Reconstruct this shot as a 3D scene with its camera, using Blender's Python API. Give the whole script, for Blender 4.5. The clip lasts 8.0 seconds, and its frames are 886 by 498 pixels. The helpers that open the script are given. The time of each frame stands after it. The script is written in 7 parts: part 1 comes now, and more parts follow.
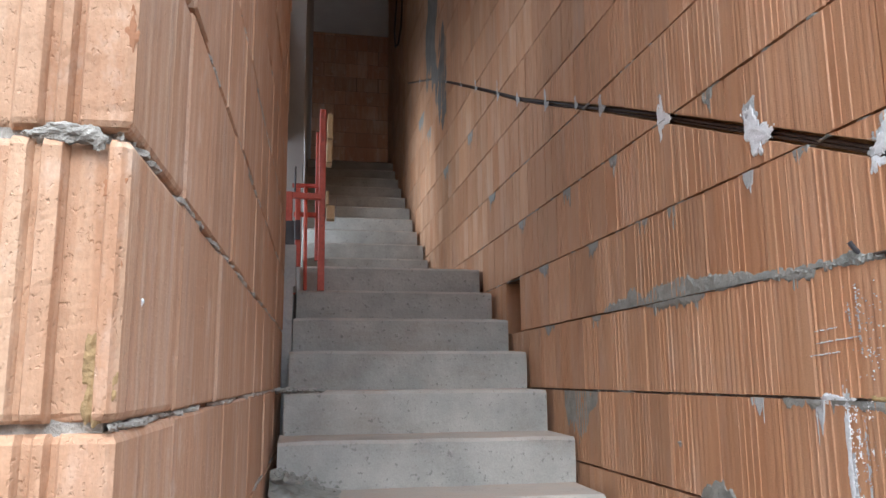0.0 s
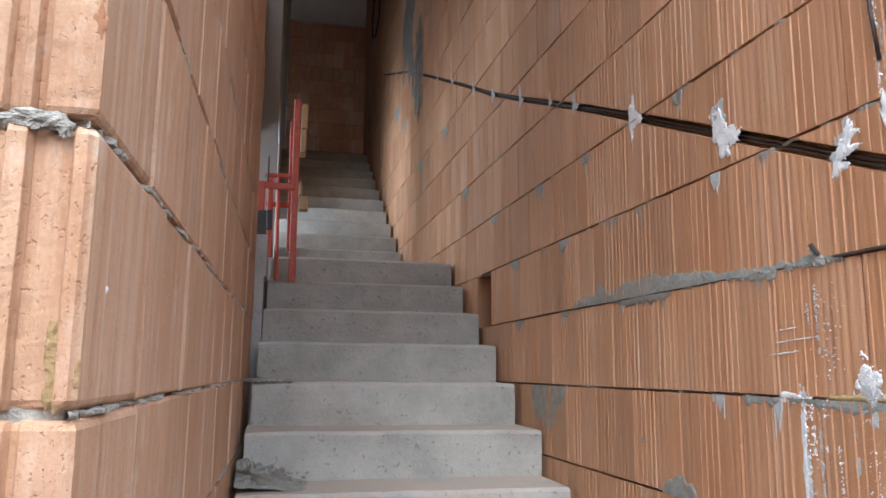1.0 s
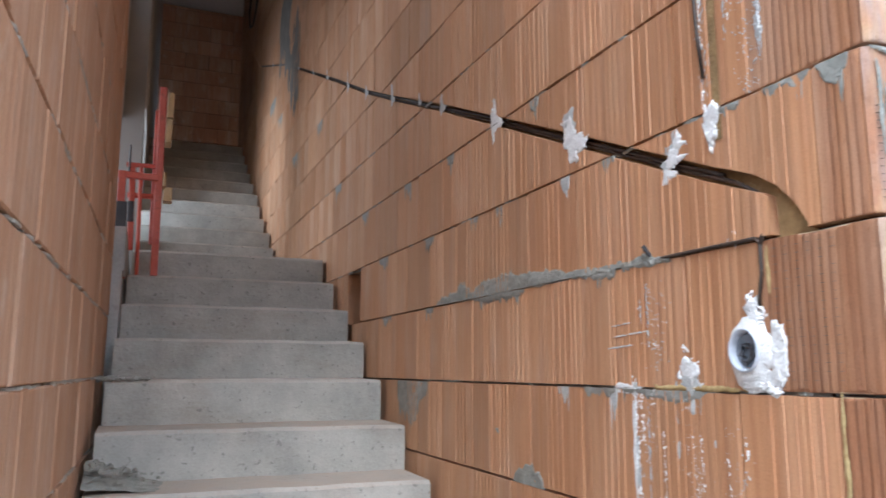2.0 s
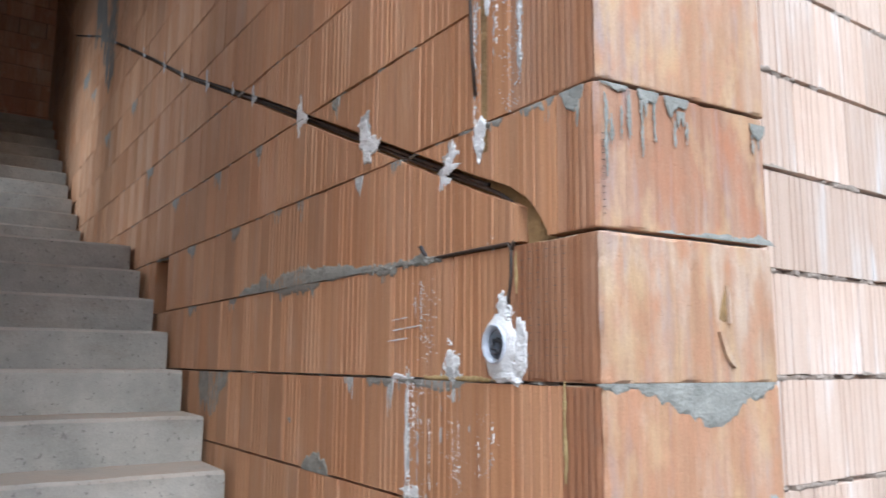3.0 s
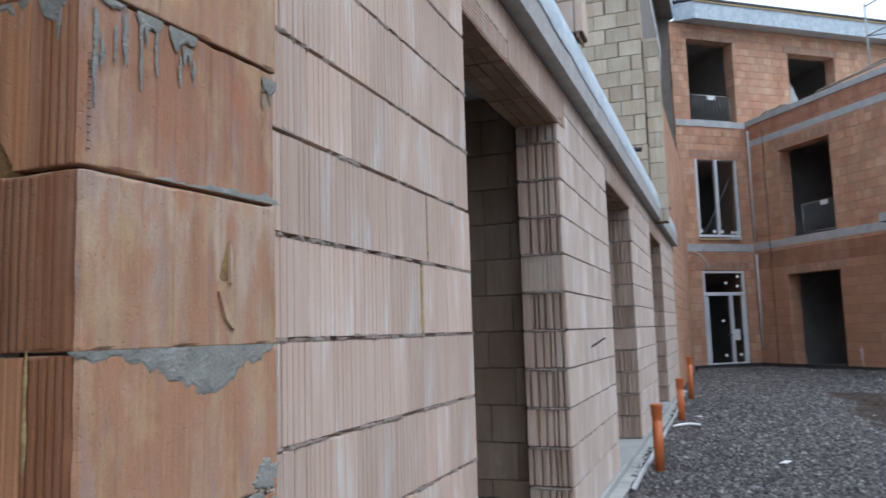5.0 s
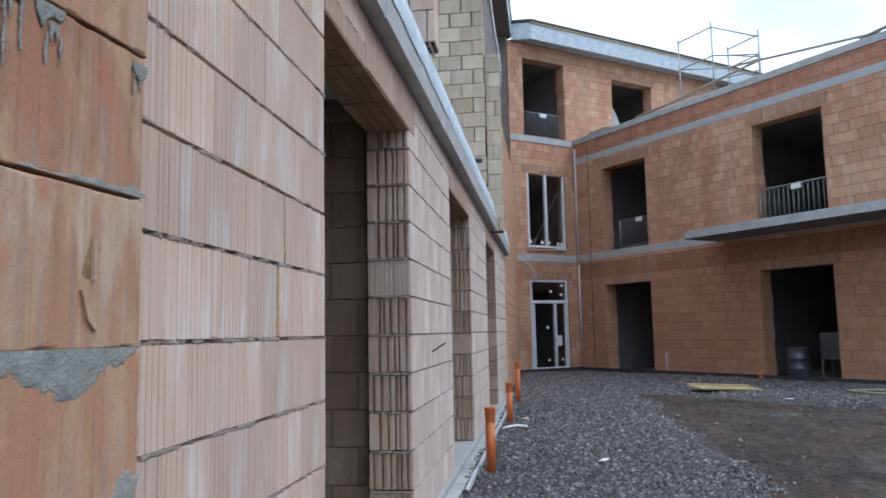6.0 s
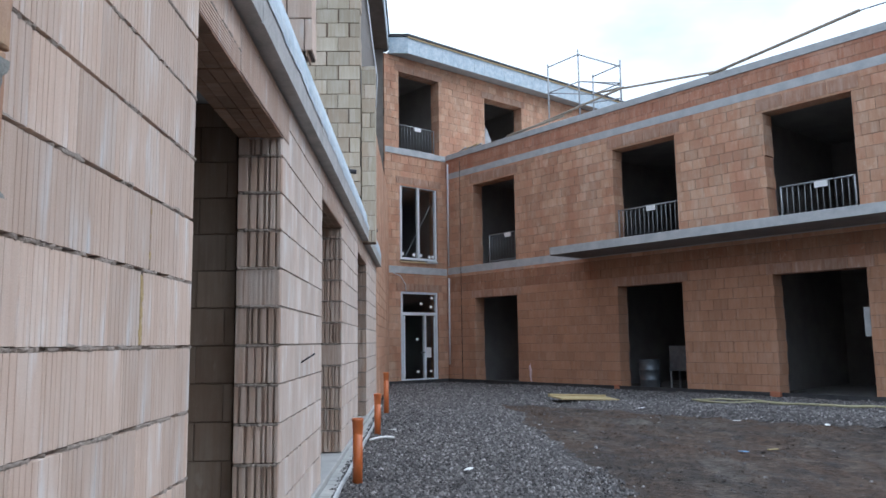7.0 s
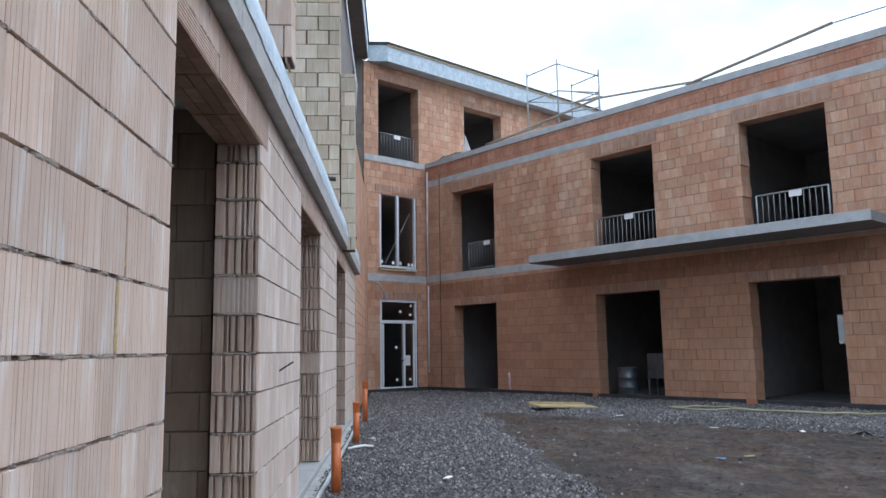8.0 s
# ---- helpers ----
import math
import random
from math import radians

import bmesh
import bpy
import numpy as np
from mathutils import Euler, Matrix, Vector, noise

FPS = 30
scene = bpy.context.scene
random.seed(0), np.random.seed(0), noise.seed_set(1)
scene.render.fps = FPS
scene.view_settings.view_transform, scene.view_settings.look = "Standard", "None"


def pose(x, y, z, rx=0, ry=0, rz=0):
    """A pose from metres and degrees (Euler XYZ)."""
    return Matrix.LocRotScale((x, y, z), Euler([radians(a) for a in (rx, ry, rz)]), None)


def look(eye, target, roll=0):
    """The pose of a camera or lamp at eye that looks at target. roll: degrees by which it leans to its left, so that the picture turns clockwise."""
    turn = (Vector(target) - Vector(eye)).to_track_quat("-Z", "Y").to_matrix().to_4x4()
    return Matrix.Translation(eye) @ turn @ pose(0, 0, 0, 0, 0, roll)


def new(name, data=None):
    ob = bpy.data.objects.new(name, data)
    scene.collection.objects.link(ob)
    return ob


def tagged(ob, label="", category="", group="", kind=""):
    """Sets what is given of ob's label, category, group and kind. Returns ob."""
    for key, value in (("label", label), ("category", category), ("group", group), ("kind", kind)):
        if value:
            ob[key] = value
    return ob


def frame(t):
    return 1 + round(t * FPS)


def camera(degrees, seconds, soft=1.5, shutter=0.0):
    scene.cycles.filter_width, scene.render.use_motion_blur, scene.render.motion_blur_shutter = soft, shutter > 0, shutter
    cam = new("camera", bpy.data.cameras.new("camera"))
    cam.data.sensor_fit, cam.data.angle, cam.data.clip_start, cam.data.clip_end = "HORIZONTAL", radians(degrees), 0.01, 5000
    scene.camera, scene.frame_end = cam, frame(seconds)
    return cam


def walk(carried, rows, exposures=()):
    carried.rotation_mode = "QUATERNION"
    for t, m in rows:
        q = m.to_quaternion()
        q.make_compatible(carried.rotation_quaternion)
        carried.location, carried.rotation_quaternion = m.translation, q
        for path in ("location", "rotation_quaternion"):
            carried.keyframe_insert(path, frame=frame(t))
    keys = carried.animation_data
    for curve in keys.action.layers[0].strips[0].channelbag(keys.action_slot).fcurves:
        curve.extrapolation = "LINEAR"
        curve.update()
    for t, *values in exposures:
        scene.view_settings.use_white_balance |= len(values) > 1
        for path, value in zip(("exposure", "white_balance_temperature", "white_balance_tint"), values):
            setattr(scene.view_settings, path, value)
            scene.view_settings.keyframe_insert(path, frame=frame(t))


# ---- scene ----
cam = camera(60.8, 8.0, shutter=0.3)
PATH = [
    (0, (-0.001, 0.008, 1.488), (0.37, 1.944, 1.826), -0.4),
    (0.5, (-0.001, 0.005, 1.487), (0.389, 1.94, 1.81), 0.1),
    (1, (0.005, -0.003, 1.488), (0.444, 1.922, 1.808), 0.5),
    (1.2, (0.01, -0.003, 1.486), (0.483, 1.914, 1.804), 0.4),
    (2.5, (0.078, -0.102, 1.48), (1.017, 1.636, 1.792), 0.2),
    (3, (0.116, -0.169, 1.479), (1.229, 1.465, 1.776), 0.4),
    (3.5, (0.164, -0.238, 1.478), (1.434, 1.284, 1.743), 0.1),
    (4, (0.192, -0.271, 1.475), (1.644, 1.081, 1.724), 0.5),
    (4.5, (0.222, -0.218, 1.463), (1.917, 0.816, 1.704), -0.5),
    (5, (0.239, -0.117, 1.458), (2.103, 0.574, 1.677), -1.7),
    (5.2, (0.239, -0.088, 1.462), (2.137, 0.506, 1.672), -1.2),
    (6.3, (0.206, -0.028, 1.459), (2.188, 0.121, 1.685), -1.3),
    (6.5, (0.198, -0.026, 1.456), (2.183, 0.043, 1.685), -1.2),
    (7, (0.174, -0.033, 1.455), (2.158, -0.103, 1.699), -0.8),
    (7.5, (0.179, -0.03, 1.456), (2.159, -0.152, 1.713), -0.4),
    (8, (0.181, -0.031, 1.454), (2.16, -0.156, 1.718), -0.9),
]
EXPOSURES = [(0.0, 1.28, 5680, 10), (1.0, 1.33, 5680, 10), (2.5, 1.31, 5620, 10), (3.2, 0.82, 5760, 10), (3.6, 0.53, 5800, 10), (4.0, 0.24, 5760, 10), (4.5, -0.02, 5640, 10), (5.0, -0.12, 5570, 10), (6.5, -0.09, 5510, 10), (8.0, -0.01, 5500, 10)]
walk(cam, [(t, look(eye, target, roll)) for t, eye, target, roll in PATH], EXPOSURES)

# ---- world and sun: bright overcast ----
world = bpy.data.worlds.new("overcast")
scene.world = world
world.use_nodes = True
wn, wl = world.node_tree.nodes, world.node_tree.links
wn.clear()
sky = wn.new("ShaderNodeTexSky")
sky.sky_type, sky.sun_disc = "NISHITA", False
sky.sun_elevation, sky.sun_rotation = radians(48), radians(200)
sky.air_density, sky.dust_density = 1.0, 2.0
wtc = wn.new("ShaderNodeTexCoord")
wmap = wn.new("ShaderNodeMapping")
wmap.inputs["Scale"].default_value = (1.0, 1.0, 2.6)
clouds = wn.new("ShaderNodeTexNoise")
clouds.inputs["Scale"].default_value, clouds.inputs["Detail"].default_value = 2.3, 6.0
wl.new(wtc.outputs["Generated"], wmap.inputs["Vector"])
wl.new(wmap.outputs["Vector"], clouds.inputs["Vector"])
wramp = wn.new("ShaderNodeValToRGB")
wramp.color_ramp.elements[0].position, wramp.color_ramp.elements[0].color = 0.36, (0.5, 0.5, 0.5, 1)
wramp.color_ramp.elements[1].position, wramp.color_ramp.elements[1].color = 0.55, (1, 1, 1, 1)
wl.new(clouds.outputs["Fac"], wramp.inputs["Fac"])
wmix = wn.new("ShaderNodeMix")
wmix.data_type = "RGBA"
wmix.inputs["B"].default_value = (9.1, 9.65, 10.0, 1)
wl.new(wramp.outputs["Color"], wmix.inputs["Factor"])
wl.new(sky.outputs["Color"], wmix.inputs["A"])
# an overcast sky grows brighter towards the zenith
wsep = wn.new("ShaderNodeSeparateXYZ")
wl.new(wtc.outputs["Generated"], wsep.inputs[0])
wup = wn.new("ShaderNodeMapRange")
wup.inputs["To Min"].default_value, wup.inputs["To Max"].default_value = 0.78, 2.1
wl.new(wsep.outputs[2], wup.inputs["Value"])
wzen = wn.new("ShaderNodeVectorMath")
wzen.operation = "SCALE"
wl.new(wmix.outputs["Result"], wzen.inputs[0])
wl.new(wup.outputs["Result"], wzen.inputs["Scale"])
wbg = wn.new("ShaderNodeBackground")
wbg.inputs["Strength"].default_value = 0.12
wl.new(wzen.outputs["Vector"], wbg.inputs["Color"])
wout = wn.new("ShaderNodeOutputWorld")
wl.new(wbg.outputs["Background"], wout.inputs["Surface"])

sun_data = bpy.data.lights.new("sun", "SUN")
sun_data.energy, sun_data.angle, sun_data.color = 0.8, radians(25), (1.0, 0.96, 0.9)
sun = new("sun", sun_data)
sun.matrix_world = look((0, 0, 30), (3.0, 11.0, 16.0))
# daylight in the openings of the landing and of the side window above it
for name, wide, high, watts, eye, aim in (("side_window_daylight", 0.8, 1.1, 18.0, (-0.95, 6.12, 2.75), (1.0, 6.2, 2.9)),
                                          ("landing_daylight", 1.45, 1.15, 6.0, (-1.28, 4.25, 2.74), (0.6, 4.6, 2.45))):
    day_data = bpy.data.lights.new(name, "AREA")
    day_data.shape, day_data.size, day_data.size_y = "RECTANGLE", wide, high
    day_data.energy, day_data.color = watts, (0.93, 0.97, 1.0)
    new(name, day_data).matrix_world = look(eye, aim)



# ---- materials ----
class Mat:
    """A small builder for node materials."""

    def __init__(self, name):
        self.m = bpy.data.materials.new(name)
        self.m.use_nodes = True
        self.n, self.l = self.m.node_tree.nodes, self.m.node_tree.links
        self.b = self.n["Principled BSDF"]
        self.tc = self.n.new("ShaderNodeTexCoord")

    def put(self, value, socket):
        if isinstance(value, bpy.types.NodeSocket):
            self.l.new(value, socket)
        else:
            socket.default_value = value

    def scaled(self, sx, sy, sz, vec=None, offset=None):
        mp = self.n.new("ShaderNodeMapping")
        mp.inputs["Scale"].default_value = (sx, sy, sz)
        self.l.new(vec or self.tc.outputs["Object"], mp.inputs["Vector"])
        if offset is not None:
            self.l.new(offset, mp.inputs["Location"])
        return mp.outputs["Vector"]

    def noise(self, vec, scale, detail=4.0, rough=0.55):
        t = self.n.new("ShaderNodeTexNoise")
        t.inputs["Scale"].default_value, t.inputs["Detail"].default_value, t.inputs["Roughness"].default_value = scale, detail, rough
        self.l.new(vec, t.inputs["Vector"])
        return t.outputs["Fac"]

    def ramp(self, fac, *stops):
        r = self.n.new("ShaderNodeValToRGB")
        els = r.color_ramp.elements
        while len(els) < len(stops):
            els.new(0.5)
        for e, (p, c) in zip(els, stops):
            e.position, e.color = p, (c, c, c, 1) if isinstance(c, (int, float)) else (*c, 1)
        self.put(fac, r.inputs["Fac"])
        return r.outputs["Color"]

    def math(self, op, a, b=0.0, c=0.0):
        k = self.n.new("ShaderNodeMath")
        k.operation = op
        for i, v in enumerate((a, b, c)):
            self.put(v, k.inputs[i])
        return k.outputs[0]

    def mix(self, fac, a, b, kind="MIX"):
        k = self.n.new("ShaderNodeMix")
        k.data_type, k.blend_type = "RGBA", kind
        self.put(fac, k.inputs["Factor"])
        for v, s in ((a, "A"), (b, "B")):
            self.put((*v, 1) if isinstance(v, tuple) and len(v) == 3 else v, k.inputs[s])
        return k.outputs["Result"]

    def piece_random(self):
        """A random number for each piece, whether an object or an island of a joined mesh."""
        o, g = self.n.new("ShaderNodeObjectInfo"), self.n.new("ShaderNodeNewGeometry")
        return self.math("FRACT", self.math("ADD", o.outputs["Random"], g.outputs["Random Per Island"]))

    def bump(self, height, distance, strength=1.0, normal=None):
        k = self.n.new("ShaderNodeBump")
        k.inputs["Strength"].default_value, k.inputs["Distance"].default_value = strength, distance
        self.l.new(height, k.inputs["Height"])
        if normal is not None:
            self.l.new(normal, k.inputs["Normal"])
        return k.outputs["Normal"]

    def done(self, color, rough=0.9, normal=None, metal=0.0):
        self.put((*color, 1) if isinstance(color, tuple) and len(color) == 3 else color, self.b.inputs["Base Color"])
        self.put(rough, self.b.inputs["Roughness"])
        self.b.inputs["Metallic"].default_value = metal
        if normal is not None:
            self.l.new(normal, self.b.inputs["Normal"])
        return self.m


def clay(name, base, dark, pale, pale_amount=0.3, pitch=0.012, rib=0.0025, vary=0.5, damp=0.15, side=False, runs=0.0, red=(0.5, 0.2, 0.09), red_amount=0.0, streaky=0.35, bloom=0.0, cool=0.0, rough_skin=1.0, banded=0.0, soaked=None, ochre=0.0, weathered=0.0):
    """Fired clay block: drawn ribs and streaks along its height, blotches, pale bloom, pits; one tone a piece.
    side: the drawn face runs along y. runs: how much pale bloom has run down from the top of a block.
    bloom: whitish salt patches; cool: grey-violet firing streaks; rough_skin: relief of the fired skin.
    soaked: (from y, to y) where plasterer's water has run down; ochre: yellow firing patches;
    weathered: broad rain stains across many blocks."""
    k = Mat(name)
    rnd = k.piece_random()
    comb = k.n.new("ShaderNodeCombineXYZ")
    k.l.new(k.math("MULTIPLY", rnd, 37.0), comb.inputs[0])
    k.l.new(k.math("MULTIPLY", rnd, 11.0), comb.inputs[2])
    off = comb.outputs[0]
    sep = k.n.new("ShaderNodeSeparateXYZ")
    k.l.new(k.tc.outputs["Object"], sep.inputs[0])
    along_face = sep.outputs[1] if side else sep.outputs[0]
    local = k.n.new("ShaderNodeCombineXYZ")
    k.l.new(along_face, local.inputs[0])
    k.l.new(sep.outputs[0] if side else sep.outputs[1], local.inputs[1])
    k.l.new(sep.outputs[2], local.inputs[2])
    v = local.outputs[0]
    streak = k.noise(k.scaled(38, 8, 1.1, v, off), 1.0, 5.0, 0.6)
    broad = k.noise(k.scaled(7, 5, 2.2, v, off), 1.0, 4.0)
    fine = k.noise(k.scaled(150, 30, 0.9, v, off), 1.0, 4.0, 0.65)
    bands = k.noise(k.scaled(19, 6, 1.6, v, off), 1.0, 3.0, 0.55)
    blotch = k.noise(k.scaled(24, 24, 11, v, off), 1.0, 5.0, 0.65)
    grain = k.noise(k.scaled(1, 1, 1), 260.0, 3.0)
    pits = k.noise(k.scaled(1, 1, 0.7), 95.0 if rough_skin < 1.5 else 210.0, 2.0)
    geo = k.n.new("ShaderNodeNewGeometry")
    weather = k.noise(k.scaled(0.45, 0.45, 0.7, vec=geo.outputs["Position"]), 1.0, 5.0, 0.6)
    col = k.mix(k.ramp(streak, (0.3, 0.0), (0.72, 1.0)), dark, base)
    if red_amount:
        col = k.mix(k.math("MULTIPLY", k.ramp(k.math("FRACT", k.math("MULTIPLY", rnd, 7.3)), (0.35, 0.0), (0.9, 1.0)), red_amount), col, red)
    col = k.mix(k.math("MULTIPLY", k.ramp(fine, (0.40, 1.0), (0.58, 0.0)), streaky), col, dark)
    col = k.mix(k.math("MULTIPLY", k.ramp(blotch, (0.54, 0.0), (0.70, 1.0)), 0.45), col, dark)
    col = k.mix(k.math("MULTIPLY", k.ramp(k.math("MULTIPLY", k.math("ADD", broad, bands), 0.5), (0.46, 0.0), (0.64, 1.0)), pale_amount), col, pale)
    col = k.mix(k.math("MULTIPLY", k.ramp(blotch, (0.28, 1.0), (0.42, 0.0)), pale_amount * 0.5), col, pale)
    if runs:
        tongue = k.noise(k.scaled(17, 1, 0.25, v, off), 1.0, 1.5)
        ragged = k.math("MULTIPLY", k.math("SUBTRACT", k.noise(k.scaled(40, 1, 30, v, off), 1.0, 3.0), 0.5), 0.05)
        low = k.math("SUBTRACT", 0.25, k.math("MULTIPLY", k.ramp(tongue, (0.36, 0.16), (0.5, 0.42), (0.62, 0.8)), 0.26))
        mask = k.ramp(k.math("MULTIPLY", k.math("ADD", k.math("SUBTRACT", sep.outputs[2], low), ragged), 14.0), (0.0, 0.0), (0.9, 1.0))
        mask = k.math("MULTIPLY", mask, k.ramp(streak, (0.3, 0.35), (0.6, 1.0)))
        some = k.ramp(k.math("FRACT", k.math("MULTIPLY", rnd, 5.7)), (0.3, 0.0), (0.55, 1.0))
        col = k.mix(k.math("MULTIPLY", k.math("MULTIPLY", mask, some), runs), col, pale)
    if cool:
        col = k.mix(k.math("MULTIPLY", k.ramp(k.noise(k.scaled(26, 4, 2.6, v, off), 1.0, 3.0, 0.6), (0.52, 0.0), (0.70, 1.0)), cool), col, (0.40, 0.31, 0.29))
        col = k.mix(k.math("MULTIPLY", k.ramp(k.noise(k.scaled(15, 4, 6.5, v, off), 1.0, 3.0, 0.6), (0.50, 0.0), (0.66, 1.0)), cool), col, red)
    if banded:
        wide = k.noise(k.scaled(22, 5, 0.5, v, off), 1.0, 2.0, 0.5)
        col = k.mix(k.math("MULTIPLY", k.ramp(wide, (0.50, 0.0), (0.60, 1.0)), banded), col, (red[0] * 0.82, red[1] * 0.74, red[2] * 0.68))
    if bloom:
        salt = k.noise(k.scaled(15, 3, 2.0, v, off), 1.0, 3.0, 0.5)
        thin = k.noise(k.scaled(70, 3, 1.5, v, off), 1.0, 2.0)
        col = k.mix(k.math("MULTIPLY", k.math("MULTIPLY", k.ramp(salt, (0.57, 0.0), (0.70, 1.0)), k.ramp(thin, (0.35, 0.3), (0.55, 1.0))), bloom), col, (0.80, 0.80, 0.80))
        warm = k.noise(k.scaled(9, 3, 4.0, v, off), 1.0, 3.0, 0.6)
        col = k.mix(k.math("MULTIPLY", k.ramp(warm, (0.54, 0.0), (0.70, 1.0)), 0.45), col, red)
    if ochre:
        patch = k.noise(k.scaled(11, 5, 5.0, v, off), 1.0, 4.0, 0.6)
        col = k.mix(k.math("MULTIPLY", k.ramp(patch, (0.50, 0.0), (0.62, 1.0)), ochre), col, (0.60, 0.42, 0.23))
        col = k.mix(k.math("MULTIPLY", k.ramp(patch, (0.36, 1.0), (0.46, 0.0)), ochre), col, red)
        speck = k.noise(k.scaled(60, 20, 34, v, off), 1.0, 4.0, 0.65)
        col = k.mix(k.math("MULTIPLY", k.ramp(speck, (0.60, 0.0), (0.70, 1.0)), 0.5 * ochre), col, (0.30, 0.16, 0.10))
    col = k.mix(k.math("MULTIPLY", k.ramp(weather, (0.45, 0.0), (0.68, 1.0)), damp), col, dark)
    if weathered:
        rain = k.noise(k.scaled(1.5, 1.5, 0.55, vec=geo.outputs["Position"]), 1.0, 6.0, 0.68)
        col = k.mix(k.math("MULTIPLY", k.ramp(rain, (0.50, 0.0), (0.60, 1.0)), weathered), col, (red[0] * 0.85, red[1] * 0.8, red[2] * 0.8))
        col = k.mix(k.math("MULTIPLY", k.ramp(rain, (0.34, 1.0), (0.44, 0.0)), weathered * 0.6), col, pale)
        fleck = k.noise(k.scaled(9, 9, 6, vec=geo.outputs["Position"]), 1.0, 5.0, 0.7)
        col = k.mix(k.math("MULTIPLY", k.ramp(fleck, (0.60, 0.0), (0.68, 1.0)), weathered), col, pale)
        col = k.mix(k.math("MULTIPLY", k.ramp(fleck, (0.32, 1.0), (0.40, 0.0)), weathered), col, dark)
    gloss = 0.88
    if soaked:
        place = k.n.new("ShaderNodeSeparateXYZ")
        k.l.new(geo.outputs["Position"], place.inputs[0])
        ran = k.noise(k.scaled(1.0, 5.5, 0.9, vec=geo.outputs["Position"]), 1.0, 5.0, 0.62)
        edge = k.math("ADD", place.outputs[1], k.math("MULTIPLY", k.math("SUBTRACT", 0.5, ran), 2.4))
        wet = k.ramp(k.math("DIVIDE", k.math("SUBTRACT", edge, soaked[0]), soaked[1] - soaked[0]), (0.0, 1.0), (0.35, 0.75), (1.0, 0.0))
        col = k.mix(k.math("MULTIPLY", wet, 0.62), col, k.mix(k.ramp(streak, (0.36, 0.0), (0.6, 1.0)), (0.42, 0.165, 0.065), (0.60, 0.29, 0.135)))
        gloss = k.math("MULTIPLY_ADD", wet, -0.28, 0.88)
    col = k.mix(1.0, col, k.math("ADD", 1.0 - vary * 0.5, k.math("MULTIPLY", rnd, vary)), "MULTIPLY")
    col = k.mix(0.28, col, k.ramp(grain, (0.25, 0.35), (0.75, 1.0)), "MULTIPLY")
    col = k.mix(k.math("MULTIPLY", k.ramp(pits, (0.68, 0.0), (0.74, 1.0)), 0.5 if rough_skin < 2 else 0.25), col, dark)
    wob = k.noise(k.scaled(9, 3, 0.4, v, off), 1.0, 2.0)
    wave = k.math("SINE", k.math("ADD", k.math("MULTIPLY", along_face, 6.2832 / pitch), k.math("MULTIPLY", wob, 9.0)))
    where = k.ramp(k.noise(k.scaled(13, 3, 0.3, v, off), 1.0, 1.0), (0.36, 0.12), (0.58, 1.0))
    ribs = k.math("MULTIPLY", k.ramp(k.math("MULTIPLY_ADD", wave, 0.5, 0.5), (0.15, 0.0), (0.6, 1.0)), where)
    n1 = k.bump(ribs, rib, 0.9)
    n2 = k.bump(grain, 0.0012, 0.5, n1)
    n3 = k.bump(streak, 0.002 * rough_skin, 0.5, n2)
    n4 = k.bump(k.math("ADD", k.math("MULTIPLY", blotch, 1.5), k.math("MULTIPLY", k.ramp(pits, (0.6, 1.0), (0.74, 0.0)), 0.6)), 0.0018 * rough_skin, 0.6, n3)
    return k.done(col, gloss, n4)


def plain(name, a, b, scale=6.0, rough=0.85, grain=120.0, bump=0.002, metal=0.0, spots=0.0, spot_color=(0.2, 0.2, 0.2)):
    """Two tones mixed by cloudy noise, with grain relief and optional spots."""
    k = Mat(name)
    cloud = k.noise(k.scaled(1, 1, 1), scale, 6.0, 0.6)
    fine = k.noise(k.scaled(1, 1, 1), grain, 4.0)
    col = k.mix(k.ramp(cloud, (0.32, 0.0), (0.68, 1.0)), a, b)
    col = k.mix(0.3, col, k.ramp(fine, (0.3, 0.45), (0.7, 1.0)), "MULTIPLY")
    if spots:
        sp = k.noise(k.scaled(1, 1, 1), scale * 5.0, 3.0)
        col = k.mix(k.math("MULTIPLY", k.ramp(sp, (0.6, 0.0), (0.68, 1.0)), spots), col, spot_color)
    nm = k.bump(k.math("ADD", fine, k.math("MULTIPLY", cloud, 2.0)), bump, 0.6)
    return k.done(col, rough, nm, metal)


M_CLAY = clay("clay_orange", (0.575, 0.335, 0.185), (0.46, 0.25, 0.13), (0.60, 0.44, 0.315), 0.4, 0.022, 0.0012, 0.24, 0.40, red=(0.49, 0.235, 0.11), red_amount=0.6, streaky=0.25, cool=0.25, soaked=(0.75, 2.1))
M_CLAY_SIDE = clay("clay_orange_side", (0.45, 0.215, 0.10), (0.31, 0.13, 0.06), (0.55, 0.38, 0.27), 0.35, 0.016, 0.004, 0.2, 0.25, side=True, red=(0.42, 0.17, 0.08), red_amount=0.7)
M_CLAY_END = clay("clay_end_block", (0.575, 0.365, 0.215), (0.39, 0.21, 0.12), (0.67, 0.55, 0.44), 0.55, 0.035, 0.002, 0.15, runs=0.55, red=(0.52, 0.265, 0.15), red_amount=0.75, cool=0.9, rough_skin=2.1, ochre=0.55)
M_CLAY_END_RED = clay("clay_end_block_red", (0.47, 0.265, 0.16), (0.31, 0.155, 0.09), (0.57, 0.44, 0.345), 0.4, 0.035, 0.002, 0.1, red=(0.44, 0.195, 0.105), red_amount=0.5, cool=0.9, rough_skin=2.1, ochre=0.5)
